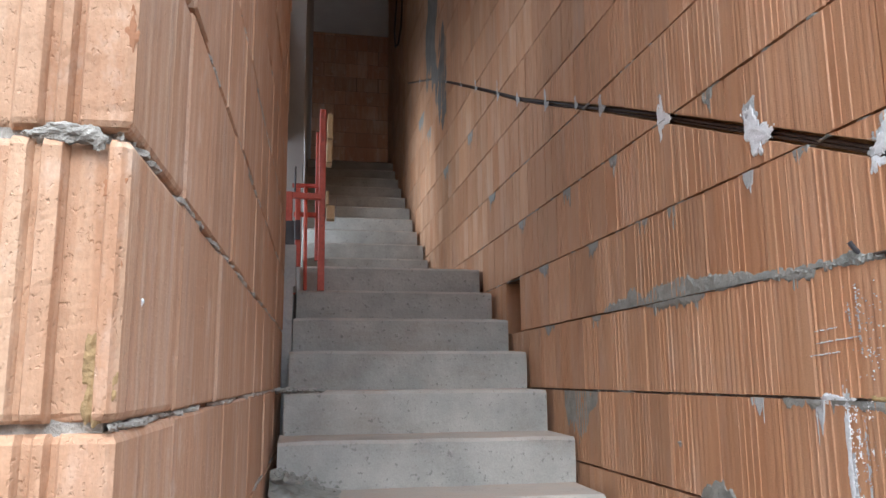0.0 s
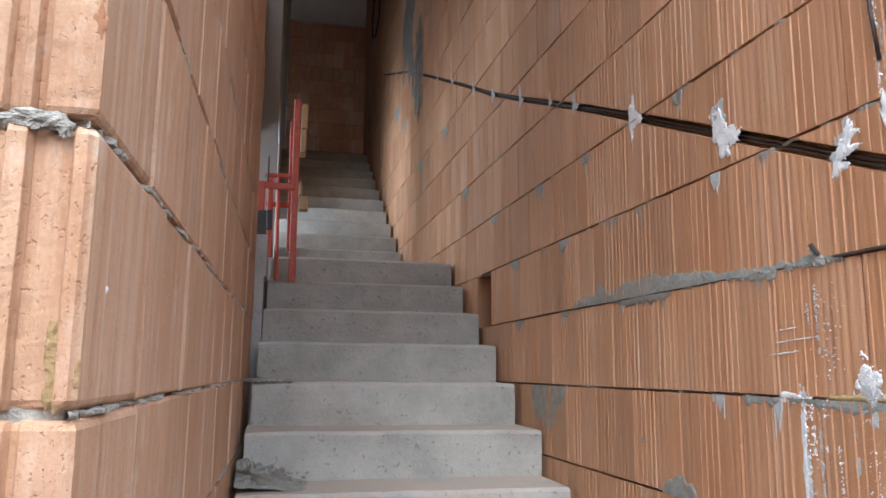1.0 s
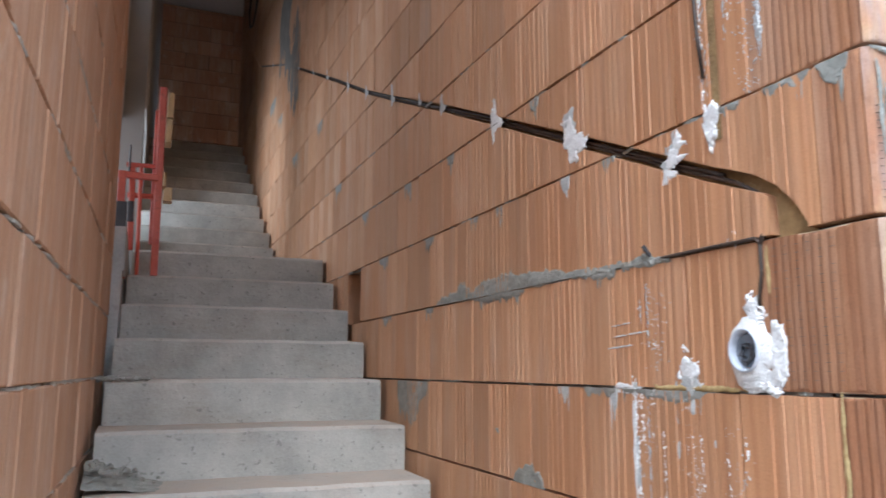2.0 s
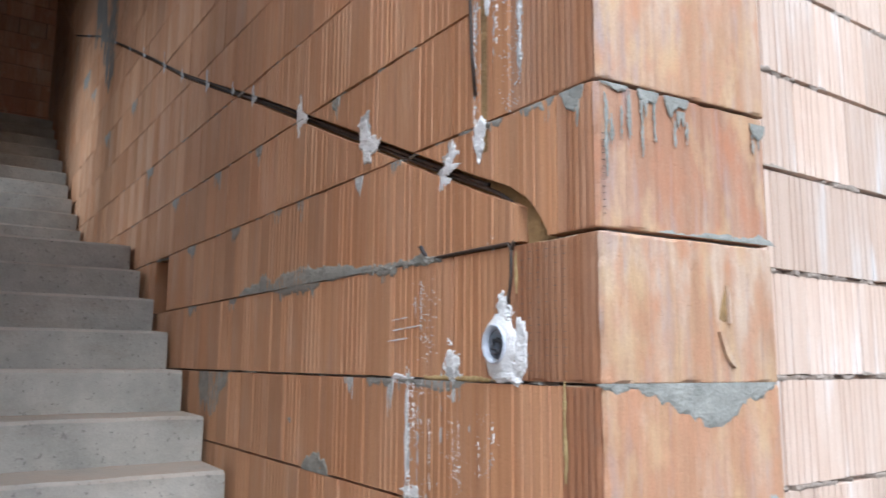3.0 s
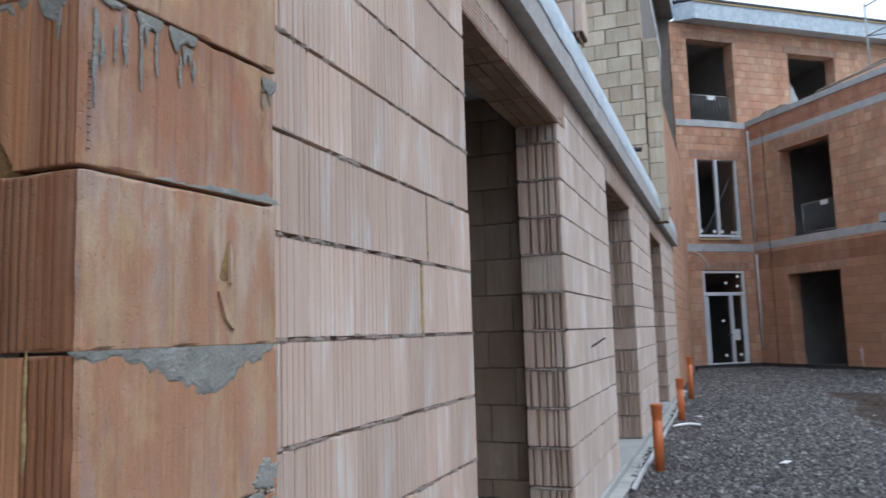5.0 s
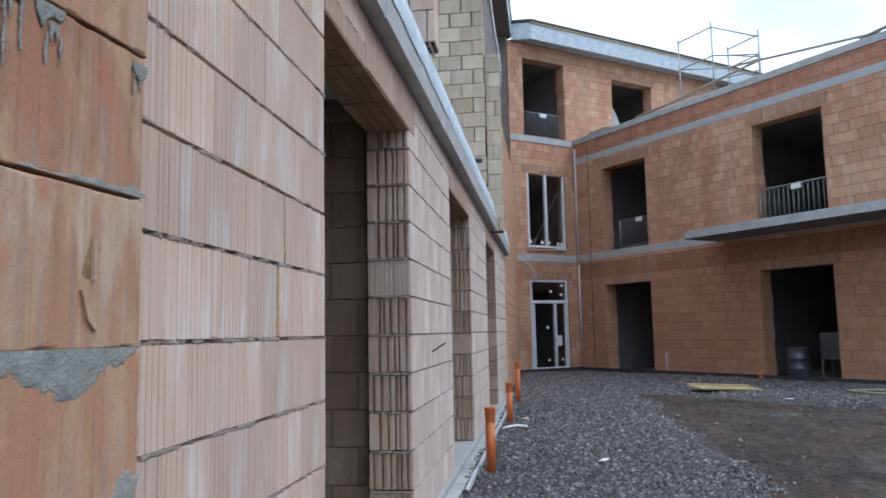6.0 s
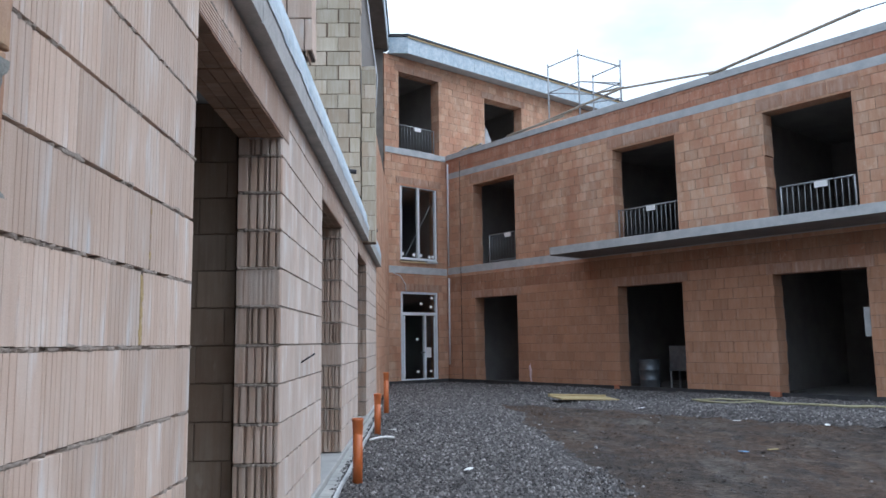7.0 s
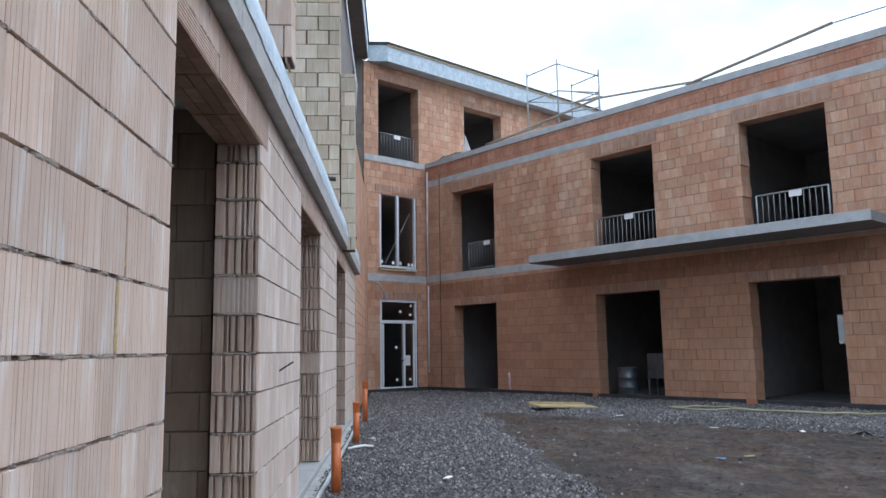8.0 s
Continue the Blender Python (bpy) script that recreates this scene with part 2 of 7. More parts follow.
M_CLAY_LEFT = clay("clay_corner_block", (0.675, 0.47, 0.305), (0.41, 0.215, 0.115), (0.68, 0.56, 0.45), 0.55, 0.05, 0.0015, 0.14, red=(0.57, 0.345, 0.205), red_amount=0.5, streaky=0.9, cool=0.45, rough_skin=2.2, banded=0.6, weathered=0.3)
M_CLAY_PALE = clay("clay_pale", (0.73, 0.575, 0.465), (0.585, 0.43, 0.33), (0.79, 0.705, 0.63), 0.5, 0.027, 0.0006, 0.22, 0.05, red=(0.64, 0.49, 0.39), red_amount=0.35, streaky=0.25, bloom=0.7)
# saltier copy of the pale clay; its tone carries the far stretch's brighter light
M_CLAY_SALT_LIT = clay("clay_salty_lit", (0.73, 0.62, 0.53), (0.58, 0.46, 0.37), (0.79, 0.74, 0.69), 0.65, 0.027, 0.0006, 0.16, 0.05, red=(0.68, 0.53, 0.44), red_amount=0.35, streaky=0.2, bloom=0.9)
M_CLAY_FAR = clay("clay_far", (0.665, 0.425, 0.28), (0.50, 0.275, 0.165), (0.72, 0.575, 0.45), 0.4, 0.013, 0.002, 0.26, 0.5, red=(0.56, 0.275, 0.165), red_amount=0.7, weathered=0.5)
M_CLAY_RED = clay("clay_far_red", (0.56, 0.30, 0.19), (0.42, 0.19, 0.11), (0.66, 0.48, 0.37), 0.4, 0.013, 0.002, 0.2, 0.4, red=(0.47, 0.20, 0.12), red_amount=0.6, weathered=0.55)
# browner clay for the lower storey, also darkened for the shade under the balcony
M_CLAY_LOW_SHADED = clay("clay_far_brown_shaded", (0.57, 0.325, 0.20), (0.43, 0.225, 0.135), (0.61, 0.435, 0.33), 0.35, 0.013, 0.002, 0.17, 0.6, red=(0.51, 0.27, 0.15), red_amount=0.5, weathered=0.4)
# damp clay below the balcony slab, with the slab's shade mixed into its tone
M_CLAY_DAMP_SHADED = clay("clay_far_damp_shaded", (0.45, 0.245, 0.145), (0.30, 0.15, 0.085), (0.55, 0.38, 0.28), 0.35, 0.013, 0.002, 0.2, 0.6, red=(0.38, 0.17, 0.095), red_amount=0.6, weathered=0.5)
M_CLAY_SHED = clay("clay_lintel", (0.45, 0.33, 0.25), (0.36, 0.24, 0.17), (0.52, 0.44, 0.37), 0.4, 0.014, 0.004, 0.15)
M_LINTEL = clay("clay_lintel_far", (0.48, 0.295, 0.205), (0.36, 0.20, 0.13), (0.64, 0.52, 0.43), 0.5, 0.014, 0.003, 0.2, red=(0.48, 0.25, 0.16), red_amount=0.4)
M_SOFFIT_TILE = clay("clay_soffit", (0.42, 0.265, 0.18), (0.30, 0.18, 0.12), (0.50, 0.37, 0.28), 0.4, 0.014, 0.002, 0.4, red=(0.40, 0.20, 0.12), red_amount=0.6)
M_JAMB = clay("clay_jamb", (0.72, 0.57, 0.46), (0.42, 0.28, 0.20), (0.66, 0.59, 0.52), 0.6, 0.03, 0.002, 0.25, red=(0.55, 0.36, 0.25), red_amount=0.5, rough_skin=1.8)
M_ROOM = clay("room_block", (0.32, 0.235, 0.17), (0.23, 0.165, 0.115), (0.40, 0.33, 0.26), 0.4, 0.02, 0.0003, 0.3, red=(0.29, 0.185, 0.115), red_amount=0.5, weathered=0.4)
M_GREY_BLOCK = clay("grey_green_block", (0.56, 0.49, 0.37), (0.42, 0.35, 0.25), (0.66, 0.61, 0.52), 0.5, 0.02, 0.0015, 0.38, red=(0.56, 0.40, 0.28), red_amount=0.45)
M_MORTAR_PALE = plain("pale_mortar", (0.25, 0.205, 0.17), (0.44, 0.375, 0.315), 60.0, 0.95, 220.0, 0.005)
M_MORTAR = plain("mortar", (0.235, 0.24, 0.215), (0.36, 0.36, 0.325), 26.0, 0.95, 160.0, 0.005)
M_MORTAR_DARK = plain("dark_mortar", (0.14, 0.135, 0.12), (0.22, 0.21, 0.19), 9.0, 0.95, 160.0, 0.004)
M_ROUGH = plain("rough_mortar", (0.27, 0.245, 0.205), (0.46, 0.425, 0.365), 60.0, 0.98, 330.0, 0.004)
M_JOINT = plain("joint_mortar", (0.14, 0.098, 0.072), (0.24, 0.178, 0.135), 9.0, 0.95, 120.0, 0.004)
# slab concrete darkened to put the shade of the balcony's underside into colour
M_BALCONY_SHADED = plain("balcony_concrete_shaded", (0.20, 0.205, 0.21), (0.29, 0.29, 0.285), 1.6, 0.9, 60.0, 0.003, spots=0.4, spot_color=(0.15, 0.15, 0.15))
M_CORE = plain("wall_core", (0.16, 0.11, 0.08), (0.22, 0.16, 0.12), 14.0, 0.95)
M_CONCRETE = plain("concrete", (0.36, 0.365, 0.35), (0.48, 0.475, 0.45), 3.5, 0.9, 90.0, 0.003, spots=0.35, spot_color=(0.26, 0.255, 0.24))


def step_concrete():
    """Raw concrete with pores and stains; brown building dust where it lies flat."""
    k = Mat("step_concrete")
    cloud = k.noise(k.scaled(1, 1, 1), 4.5, 7.0, 0.62)
    pores = k.noise(k.scaled(1, 1, 1), 55.0, 3.0)
    fine = k.noise(k.scaled(1, 1, 1), 180.0, 4.0)
    smudge = k.noise(k.scaled(1, 1, 2.5), 2.1, 5.0, 0.6)
    col = k.mix(k.ramp(cloud, (0.3, 0.0), (0.7, 1.0)), (0.335, 0.34, 0.315), (0.53, 0.53, 0.485))
    col = k.mix(k.math("MULTIPLY", k.ramp(smudge, (0.52, 0.0), (0.7, 1.0)), 0.5), col, (0.33, 0.285, 0.235))
    col = k.mix(k.math("MULTIPLY", k.ramp(pores, (0.62, 0.0), (0.70, 1.0)), 0.55), col, (0.15, 0.15, 0.14))
    col = k.mix(0.3, col, k.ramp(fine, (0.3, 0.5), (0.7, 1.0)), "MULTIPLY")
    g, sep = k.n.new("ShaderNodeNewGeometry"), k.n.new("ShaderNodeSeparateXYZ")
    k.l.new(g.outputs["True Normal"], sep.inputs[0])
    dust = k.math("MULTIPLY", k.ramp(sep.outputs[2], (0.45, 0.0), (0.9, 1.0)), k.ramp(cloud, (0.3, 0.35), (0.6, 0.85)))
    col = k.mix(dust, col, (0.40, 0.325, 0.26))
    nm = k.bump(k.math("ADD", k.math("MULTIPLY", cloud, 2.0), pores), 0.004, 0.7)
    return k.done(col, 0.9, nm)


M_STEP = step_concrete()
M_SLAB = plain("slab_concrete", (0.40, 0.415, 0.425), (0.55, 0.555, 0.55), 3.5, 0.9, 60.0, 0.003, spots=0.3, spot_color=(0.36, 0.35, 0.33))
M_SLAB_NEAR = plain("slab_edge_concrete", (0.40, 0.395, 0.38), (0.56, 0.55, 0.53), 6.0, 0.9, 60.0, 0.004, spots=0.45, spot_color=(0.36, 0.345, 0.32))
M_CEIL = plain("ceiling_concrete", (0.34, 0.335, 0.32), (0.42, 0.41, 0.39), 1.2, 0.92)
M_PLASTER = plain("white_plaster", (0.74, 0.745, 0.735), (0.86, 0.865, 0.86), 40.0, 0.8, 200.0, 0.004)
M_PLASTER_GREY = plain("grey_plaster", (0.42, 0.44, 0.44), (0.56, 0.57, 0.56), 30.0, 0.85, 200.0, 0.004)
M_CABLE = plain("black_cable", (0.028, 0.02, 0.016), (0.075, 0.048, 0.034), 30.0, 0.5)
M_CHASE = plain("chase_bottom", (0.20, 0.125, 0.055), (0.40, 0.26, 0.115), 18.0, 0.95, 120.0, 0.006)
M_FOAM = plain("yellow_foam", (0.38, 0.26, 0.10), (0.54, 0.41, 0.20), 60.0, 0.8)
M_BOX_SHADE = plain("box_inside", (0.10, 0.12, 0.15), (0.24, 0.27, 0.32), 45.0, 0.5)
M_RED = plain("red_steel", (0.50, 0.07, 0.04), (0.60, 0.13, 0.08), 9.0, 0.5, 80.0, 0.001, spots=0.5, spot_color=(0.2, 0.06, 0.04))
M_DARK_STEEL = plain("dark_steel", (0.03, 0.03, 0.035), (0.06, 0.06, 0.065), 10.0, 0.5)
M_WOOD = plain("raw_wood", (0.50, 0.36, 0.19), (0.62, 0.47, 0.28), 8.0, 0.8)
M_PLANK = plain("yellow_plank", (0.36, 0.28, 0.13), (0.47, 0.38, 0.20), 5.0, 0.7)
M_PVC = plain("orange_pvc", (0.50, 0.125, 0.03), (0.56, 0.165, 0.045), 4.0, 0.4, 60.0, 0.0005, spots=0.3, spot_color=(0.45, 0.2, 0.1))
M_WHITE_PVC = plain("white_pvc", (0.62, 0.63, 0.65), (0.75, 0.76, 0.78), 8.0, 0.4)
M_CONDUIT = plain("conduit_plastic", (0.50, 0.56, 0.66), (0.66, 0.71, 0.78), 12.0, 0.35)
M_FOIL = plain("blue_white_foil", (0.42, 0.53, 0.61), (0.68, 0.74, 0.78), 7.0, 0.7, 30.0, 0.012, spots=0.8, spot_color=(0.40, 0.41, 0.41))
M_ROOF_EDGE = plain("dark_roof_edge", (0.03, 0.03, 0.035), (0.06, 0.06, 0.06), 5.0, 0.7)
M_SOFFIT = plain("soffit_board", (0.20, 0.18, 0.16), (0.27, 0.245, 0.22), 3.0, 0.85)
M_GALV = plain("galvanised_steel", (0.30, 0.31, 0.32), (0.43, 0.44, 0.45), 15.0, 0.5, 60.0, 0.0005, metal=0.4)
M_OLD_WOOD = plain("weathered_wood", (0.33, 0.28, 0.22), (0.45, 0.39, 0.31), 7.0, 0.85)
M_FRAME = plain("window_frame", (0.70, 0.75, 0.80), (0.80, 0.84, 0.88), 3.0, 0.4)
M_SHELL = plain("raw_shell", (0.30, 0.29, 0.275), (0.40, 0.385, 0.36), 1.5, 0.9)
M_PAPER = plain("white_paper", (0.78, 0.78, 0.77), (0.84, 0.84, 0.83), 3.0, 0.8)
M_PINK = plain("pink_bag", (0.66, 0.46, 0.46), (0.76, 0.60, 0.60), 20.0, 0.5)
M_BARREL = plain("barrel_steel", (0.09, 0.105, 0.12), (0.16, 0.18, 0.20), 6.0, 0.4, metal=0.5)
M_HOSE = plain("green_hose", (0.30, 0.28, 0.15), (0.40, 0.36, 0.22), 6.0, 0.6)
M_BLUE = plain("blue_sheet", (0.16, 0.34, 0.62), (0.28, 0.45, 0.70), 6.0, 0.5)
M_BRICKBIT = plain("brick_bit", (0.45, 0.17, 0.09), (0.55, 0.24, 0.14), 12.0, 0.9)


def mud():
    """Trodden wet earth: dark ruts, drier brown crumbs, dusty patches, white specks."""
    k = Mat("mud")
    big = k.noise(k.scaled(1, 1, 1), 0.42, 7.0, 0.62)
    mid = k.noise(k.scaled(1, 1, 1), 3.2, 8.0, 0.68)
    ruts = k.noise(k.scaled(0.45, 1.7, 1), 1.7, 6.0, 0.62)
    clods = k.noise(k.scaled(1, 1, 1), 13.0, 6.0, 0.7)
    fine = k.noise(k.scaled(1, 1, 1), 48.0, 5.0)
    specks = k.noise(k.scaled(1, 1, 1), 34.0, 2.0)
    dusty = k.noise(k.scaled(0.5, 1.2, 1), 0.9, 5.0, 0.6)
    col = k.mix(k.ramp(big, (0.38, 0.0), (0.62, 1.0)), (0.060, 0.046, 0.037), (0.105, 0.062, 0.039))
    col = k.mix(k.math("MULTIPLY", k.ramp(ruts, (0.50, 0.0), (0.62, 1.0)), 0.85), col, (0.028, 0.021, 0.017))
    col = k.mix(k.math("MULTIPLY", k.ramp(mid, (0.47, 0.0), (0.62, 1.0)), 0.8), col, (0.155, 0.112, 0.080))
    col = k.mix(k.math("MULTIPLY", k.ramp(dusty, (0.54, 0.0), (0.68, 1.0)), 0.7), col, (0.175, 0.155, 0.132))
    col = k.mix(0.75, col, k.ramp(clods, (0.36, 0.18), (0.62, 1.2)), "MULTIPLY")
    col = k.mix(0.5, col, k.ramp(fine, (0.3, 0.4), (0.7, 1.0)), "MULTIPLY")
    col = k.mix(k.ramp(specks, (0.71, 0.0), (0.74, 0.8)), col, (0.36, 0.35, 0.33))
    rough = k.ramp(ruts, (0.45, 0.9), (0.7, 0.6))
    relief = k.math("ADD", k.math("ADD", mid, ruts), k.math("MULTIPLY", k.math("ADD", clods, k.math("MULTIPLY", fine, 0.4)), 0.6))
    return k.done(col, rough, k.bump(relief, 0.14, 0.9))


def stones():
    k = Mat("crushed_stone")
    rnd = k.piece_random()
    fine = k.noise(k.scaled(1, 1, 1), 60.0, 4.0)
    col = k.ramp(rnd, (0.0, (0.05, 0.047, 0.047)), (0.45, (0.125, 0.116, 0.114)), (0.88, (0.215, 0.20, 0.194)), (1.0, (0.38, 0.36, 0.35)))
    col = k.mix(0.5, col, k.ramp(fine, (0.3, 0.5), (0.7, 1.0)), "MULTIPLY")
    return k.done(col, 0.85, k.bump(fine, 0.004, 0.6))


def gravel_base():
    k = Mat("gravel_bed")
    vor = k.n.new("ShaderNodeTexVoronoi")
    vor.inputs["Scale"].default_value = 26.0
    k.l.new(k.tc.outputs["Object"], vor.inputs["Vector"])
    sep = k.n.new("ShaderNodeSeparateColor")
    k.l.new(vor.outputs["Color"], sep.inputs[0])
    col = k.ramp(sep.outputs[0], (0.0, (0.05, 0.045, 0.044)), (0.6, (0.11, 0.10, 0.096)), (1.0, (0.19, 0.172, 0.167)))
    # darkens each stone towards its rim, painting in the shade of the gaps
    edge = k.ramp(vor.outputs["Distance"], (0.2, 1.0), (0.75, 0.25))
    col = k.mix(1.0, col, edge, "MULTIPLY")
    return k.done(col, 0.9, k.bump(k.math("SUBTRACT", 1.0, vor.outputs["Distance"]), 0.03, 0.9))


M_MUD, M_STONES, M_BED = mud(), stones(), gravel_base()


def glass(name):
    k = Mat(name)
    k.b.inputs["Transmission Weight"].default_value = 1.0
    k.b.inputs["IOR"].default_value = 1.45
    return k.done((0.82, 0.86, 0.86), 0.02)


M_GLASS = glass("window_glass")


# ---- mesh building ----
class Shape:
    """Collects vertices and faces for one mesh."""

    def __init__(self):
        self.v, self.f = [], []

    def add(self, verts, faces):
        o = len(self.v)
        self.v += [tuple(p) for p in verts]
        self.f += [tuple(i + o for i in f) for f in faces]
        return self

    def box(self, x0, x1, y0, y1, z0, z1, m=None):
        p = [(x, y, z) for z in (z0, z1) for x, y in ((x0, y0), (x1, y0), (x1, y1), (x0, y1))]
        if m is not None:
            p = [tuple(m @ Vector(q)) for q in p]
        return self.add(p, [(3, 2, 1, 0), (4, 5, 6, 7), (0, 1, 5, 4), (1, 2, 6, 5), (2, 3, 7, 6), (3, 0, 4, 7)])

    def soft_box(self, x0, x1, y0, y1, z0, z1, c=0.004, m=None):
        """A box whose vertical edges and top edges are chamfered."""
        def ring(d, z):
            a, b, e, g = x0 + d, x1 - d, y0 + d, y1 - d
            return [(a + c, e, z), (b - c, e, z), (b, e + c, z), (b, g - c, z), (b - c, g, z), (a + c, g, z), (a, g - c, z), (a, e + c, z)]
        rings = [ring(0, z0), ring(0, z1 - c), ring(c, z1)]
        p = [q for r in rings for q in r]
        if m is not None:
            p = [tuple(m @ Vector(q)) for q in p]
        f = [tuple(range(7, -1, -1)), tuple(range(16, 24))]
        for k in (0, 8):
            f += [(k + i, k + (i + 1) % 8, k + 8 + (i + 1) % 8, k + 8 + i) for i in range(8)]
        return self.add(p, f)

    def prism_xz(self, poly, y0, y1):
        """A polygon in x and z, counter-clockwise seen from -y, drawn out from y0 to y1."""
        n = len(poly)
        p = [(x, y0, z) for x, z in poly] + [(x, y1, z) for x, z in poly]
        f = [tuple(range(n)), tuple(range(2 * n - 1, n - 1, -1))]
        f += [(i, i + n, (i + 1) % n + n, (i + 1) % n) for i in range(n)]
        return self.add(p, f)

    def prism_xy(self, poly, z0, z1):
        """A polygon in x and y, counter-clockwise seen from above, drawn up from z0 to z1."""
        n = len(poly)
        p = [(x, y, z0) for x, y in poly] + [(x, y, z1) for x, y in poly]
        f = [tuple(range(n - 1, -1, -1)), tuple(range(n, 2 * n))]
        f += [(i, (i + 1) % n, (i + 1) % n + n, i + n) for i in range(n)]
        return self.add(p, f)

    def tube(self, path, r, n=8, closed_ends=True):
        """A round bar along a path of points; r may be a list."""
        pts = [Vector(p) for p in path]
        radii = r if isinstance(r, (list, tuple)) else [r] * len(pts)
        side = None
        rings = []
        for i, p in enumerate(pts):
            d = (pts[min(i + 1, len(pts) - 1)] - pts[max(i - 1, 0)]).normalized()
            if side is None:
                side = d.orthogonal().normalized()
            side = (side - d * side.dot(d)).normalized()
            up = d.cross(side)
            rings.append([p + (side * math.cos(2 * math.pi * k / n) + up * math.sin(2 * math.pi * k / n)) * radii[i] for k in range(n)])
        v = [q for ring in rings for q in ring]
        f = [(i * n + k, i * n + (k + 1) % n, (i + 1) * n + (k + 1) % n, (i + 1) * n + k) for i in range(len(pts) - 1) for k in range(n)]
        if closed_ends:
            f += [tuple(range(n - 1, -1, -1)), tuple(range(len(v) - n, len(v)))]
        return self.add(v, f)

    def mesh(self, name, mat, smooth=False):
        me = bpy.data.meshes.new(name)
        me.from_pydata(self.v, [], self.f)
        me.materials.append(mat)
        if smooth:
            for p in me.polygons:
                p.use_smooth = True
        me.update()
        return me


def part(name, shape, mat, parent=None, label="", smooth=False, kind=""):
    """Links a shape as one mesh object, under a thing or a part where one is given."""
    ob = new(name, shape.mesh(name, mat, smooth))
    ob.parent = parent
    if label or kind:
        tagged(ob, label=label, kind=kind)
    return ob


def thing(name, label, category, m=None, group="", kind=""):
    """An empty at the base of a thing made of parts."""
    ob = new(name)
    ob.matrix_world = m or Matrix.Identity(4)
    return tagged(ob, label, category, group, kind)


def frame_of(x, y, ux, uy, z=0.0):
    """A wall's frame: local x along the wall, local y into it, z up."""
    return Matrix(((ux, -uy, 0, x), (uy, ux, 0, y), (0, 0, 1, z), (0, 0, 0, 1)))


def cells(u0, u1, z0, z1, openings):
    """The rectangle less its openings, as rectangles."""
    us = sorted({u0, u1, *[min(max(o[k], u0), u1) for o in openings for k in (0, 1)]})
    out = []
    for a, b in zip(us, us[1:]):
        holes = sorted((o[2], o[3]) for o in openings if o[0] < (a + b) / 2 < o[1])
        z = z0
        for h0, h1 in holes:
            if h0 > z + 1e-4:
                out.append((a, b, z, min(h0, z1)))
            z = max(z, h1)
        if z < z1 - 1e-4:
            out.append((a, b, z, z1))
    return out


BLOCKS = {}


def block_mesh(l, h, d, mat, ribs=None, kind=0):
    key = (round(l, 3), round(h, 3), round(d, 3), mat.name, kind)
    if key not in BLOCKS:
        BLOCKS[key] = (ribbed_shape(l, h, d, ribs, kind) if ribs else block_shape(l, h, d)).mesh("block", mat)
    return BLOCKS[key]


def ribbed_shape(l, h, d, ribs, kind):
    """A block whose drawn face has fine grooves from top to bottom."""
    pitch, deep, wide, sparse = ribs
    r = random.Random(kind * 17 + 5)
    if deep < 0:
        return ridged_shape(l, h, d, pitch, -deep, wide, r)
    prof = [(-l / 2, 0.003), (-l / 2 + 0.003, 0.0)]
    x = -l / 2 + r.uniform(0.5, 1.2) * pitch
    while x < l / 2 - pitch * 0.6:
        w, t = wide * r.uniform(0.7, 1.4), deep * r.choice((0.35, 0.8, 1.0, 1.15))
        if r.random() < (0.9 if kind % 3 else sparse):
            prof += [(x - w, 0.0), (x - w * 0.6, t), (x + w * 0.6, t), (x + w, 0.0)]
        x += pitch * r.uniform(0.85, 1.2)
    prof += [(l / 2 - 0.003, 0.0), (l / 2, 0.003), (l / 2, d), (-l / 2, d)]
    return ragged(Shape().prism_xy(prof, 0, h), h, r, 0.0022)


def ragged(s, h, r, amount):
    """Chips the upper and lower edges of a block's drawn face."""
    s.v = [(x, y, z + (amount * r.random() ** 2 * (1 if z < h / 2 else -1) * (2 if r.random() < 0.06 else 1) if y < 0.006 else 0.0)) for x, y, z in s.v]
    return s


def ridged_shape(l, h, d, pitch, high, wide, r):
    """A block whose drawn face is part smooth, part set with narrow raised ridges."""
    first = -l / 2 + l * r.choice((0.04, 0.12, 0.35, 0.45))
    last = min(l / 2 - 0.008, first + l * r.uniform(0.3, 0.7))
    prof, x = [(-l / 2, 0.004), (-l / 2 + 0.004, 0.0)], max(first, -l / 2 + 0.012)
    while x < last:
        w, t = wide * r.uniform(0.75, 1.3), high * r.uniform(0.7, 1.2)
        prof += [(x - w, 0.0), (x - w * 0.45, -t), (x + w * 0.4, -t * 0.9), (x + w * 0.8, 0.0004), (x + w * 1.05, 0.0)]
        x += pitch * r.uniform(0.85, 1.2)
    prof += [(l / 2 - 0.004, 0.0), (l / 2, 0.004), (l / 2, d), (-l / 2, d)]
    return ragged(Shape().prism_xy(prof, 0, h), h, r, 0.0014)


def block_shape(l, h, d, x=0.0, z=0.0, y=0.0, s=None, c=0.0035):
    s = s or Shape()
    a, b = x - l / 2, x + l / 2
    p = [(a + c, y, z + c), (b - c, y, z + c), (b - c, y, z + h - c), (a + c, y, z + h - c),
         (a, y + c, z), (b, y + c, z), (b, y + c, z + h), (a, y + c, z + h),
         (a, y + d, z), (b, y + d, z), (b, y + d, z + h), (a, y + d, z + h)]
    f = [(0, 1, 2, 3), (11, 10, 9, 8)]
    for k in (0, 4):
        f += [(k + i, k + 4 + i, k + 4 + (i + 1) % 4, k + (i + 1) % 4) for i in range(4)]
    return s.add(p, f)


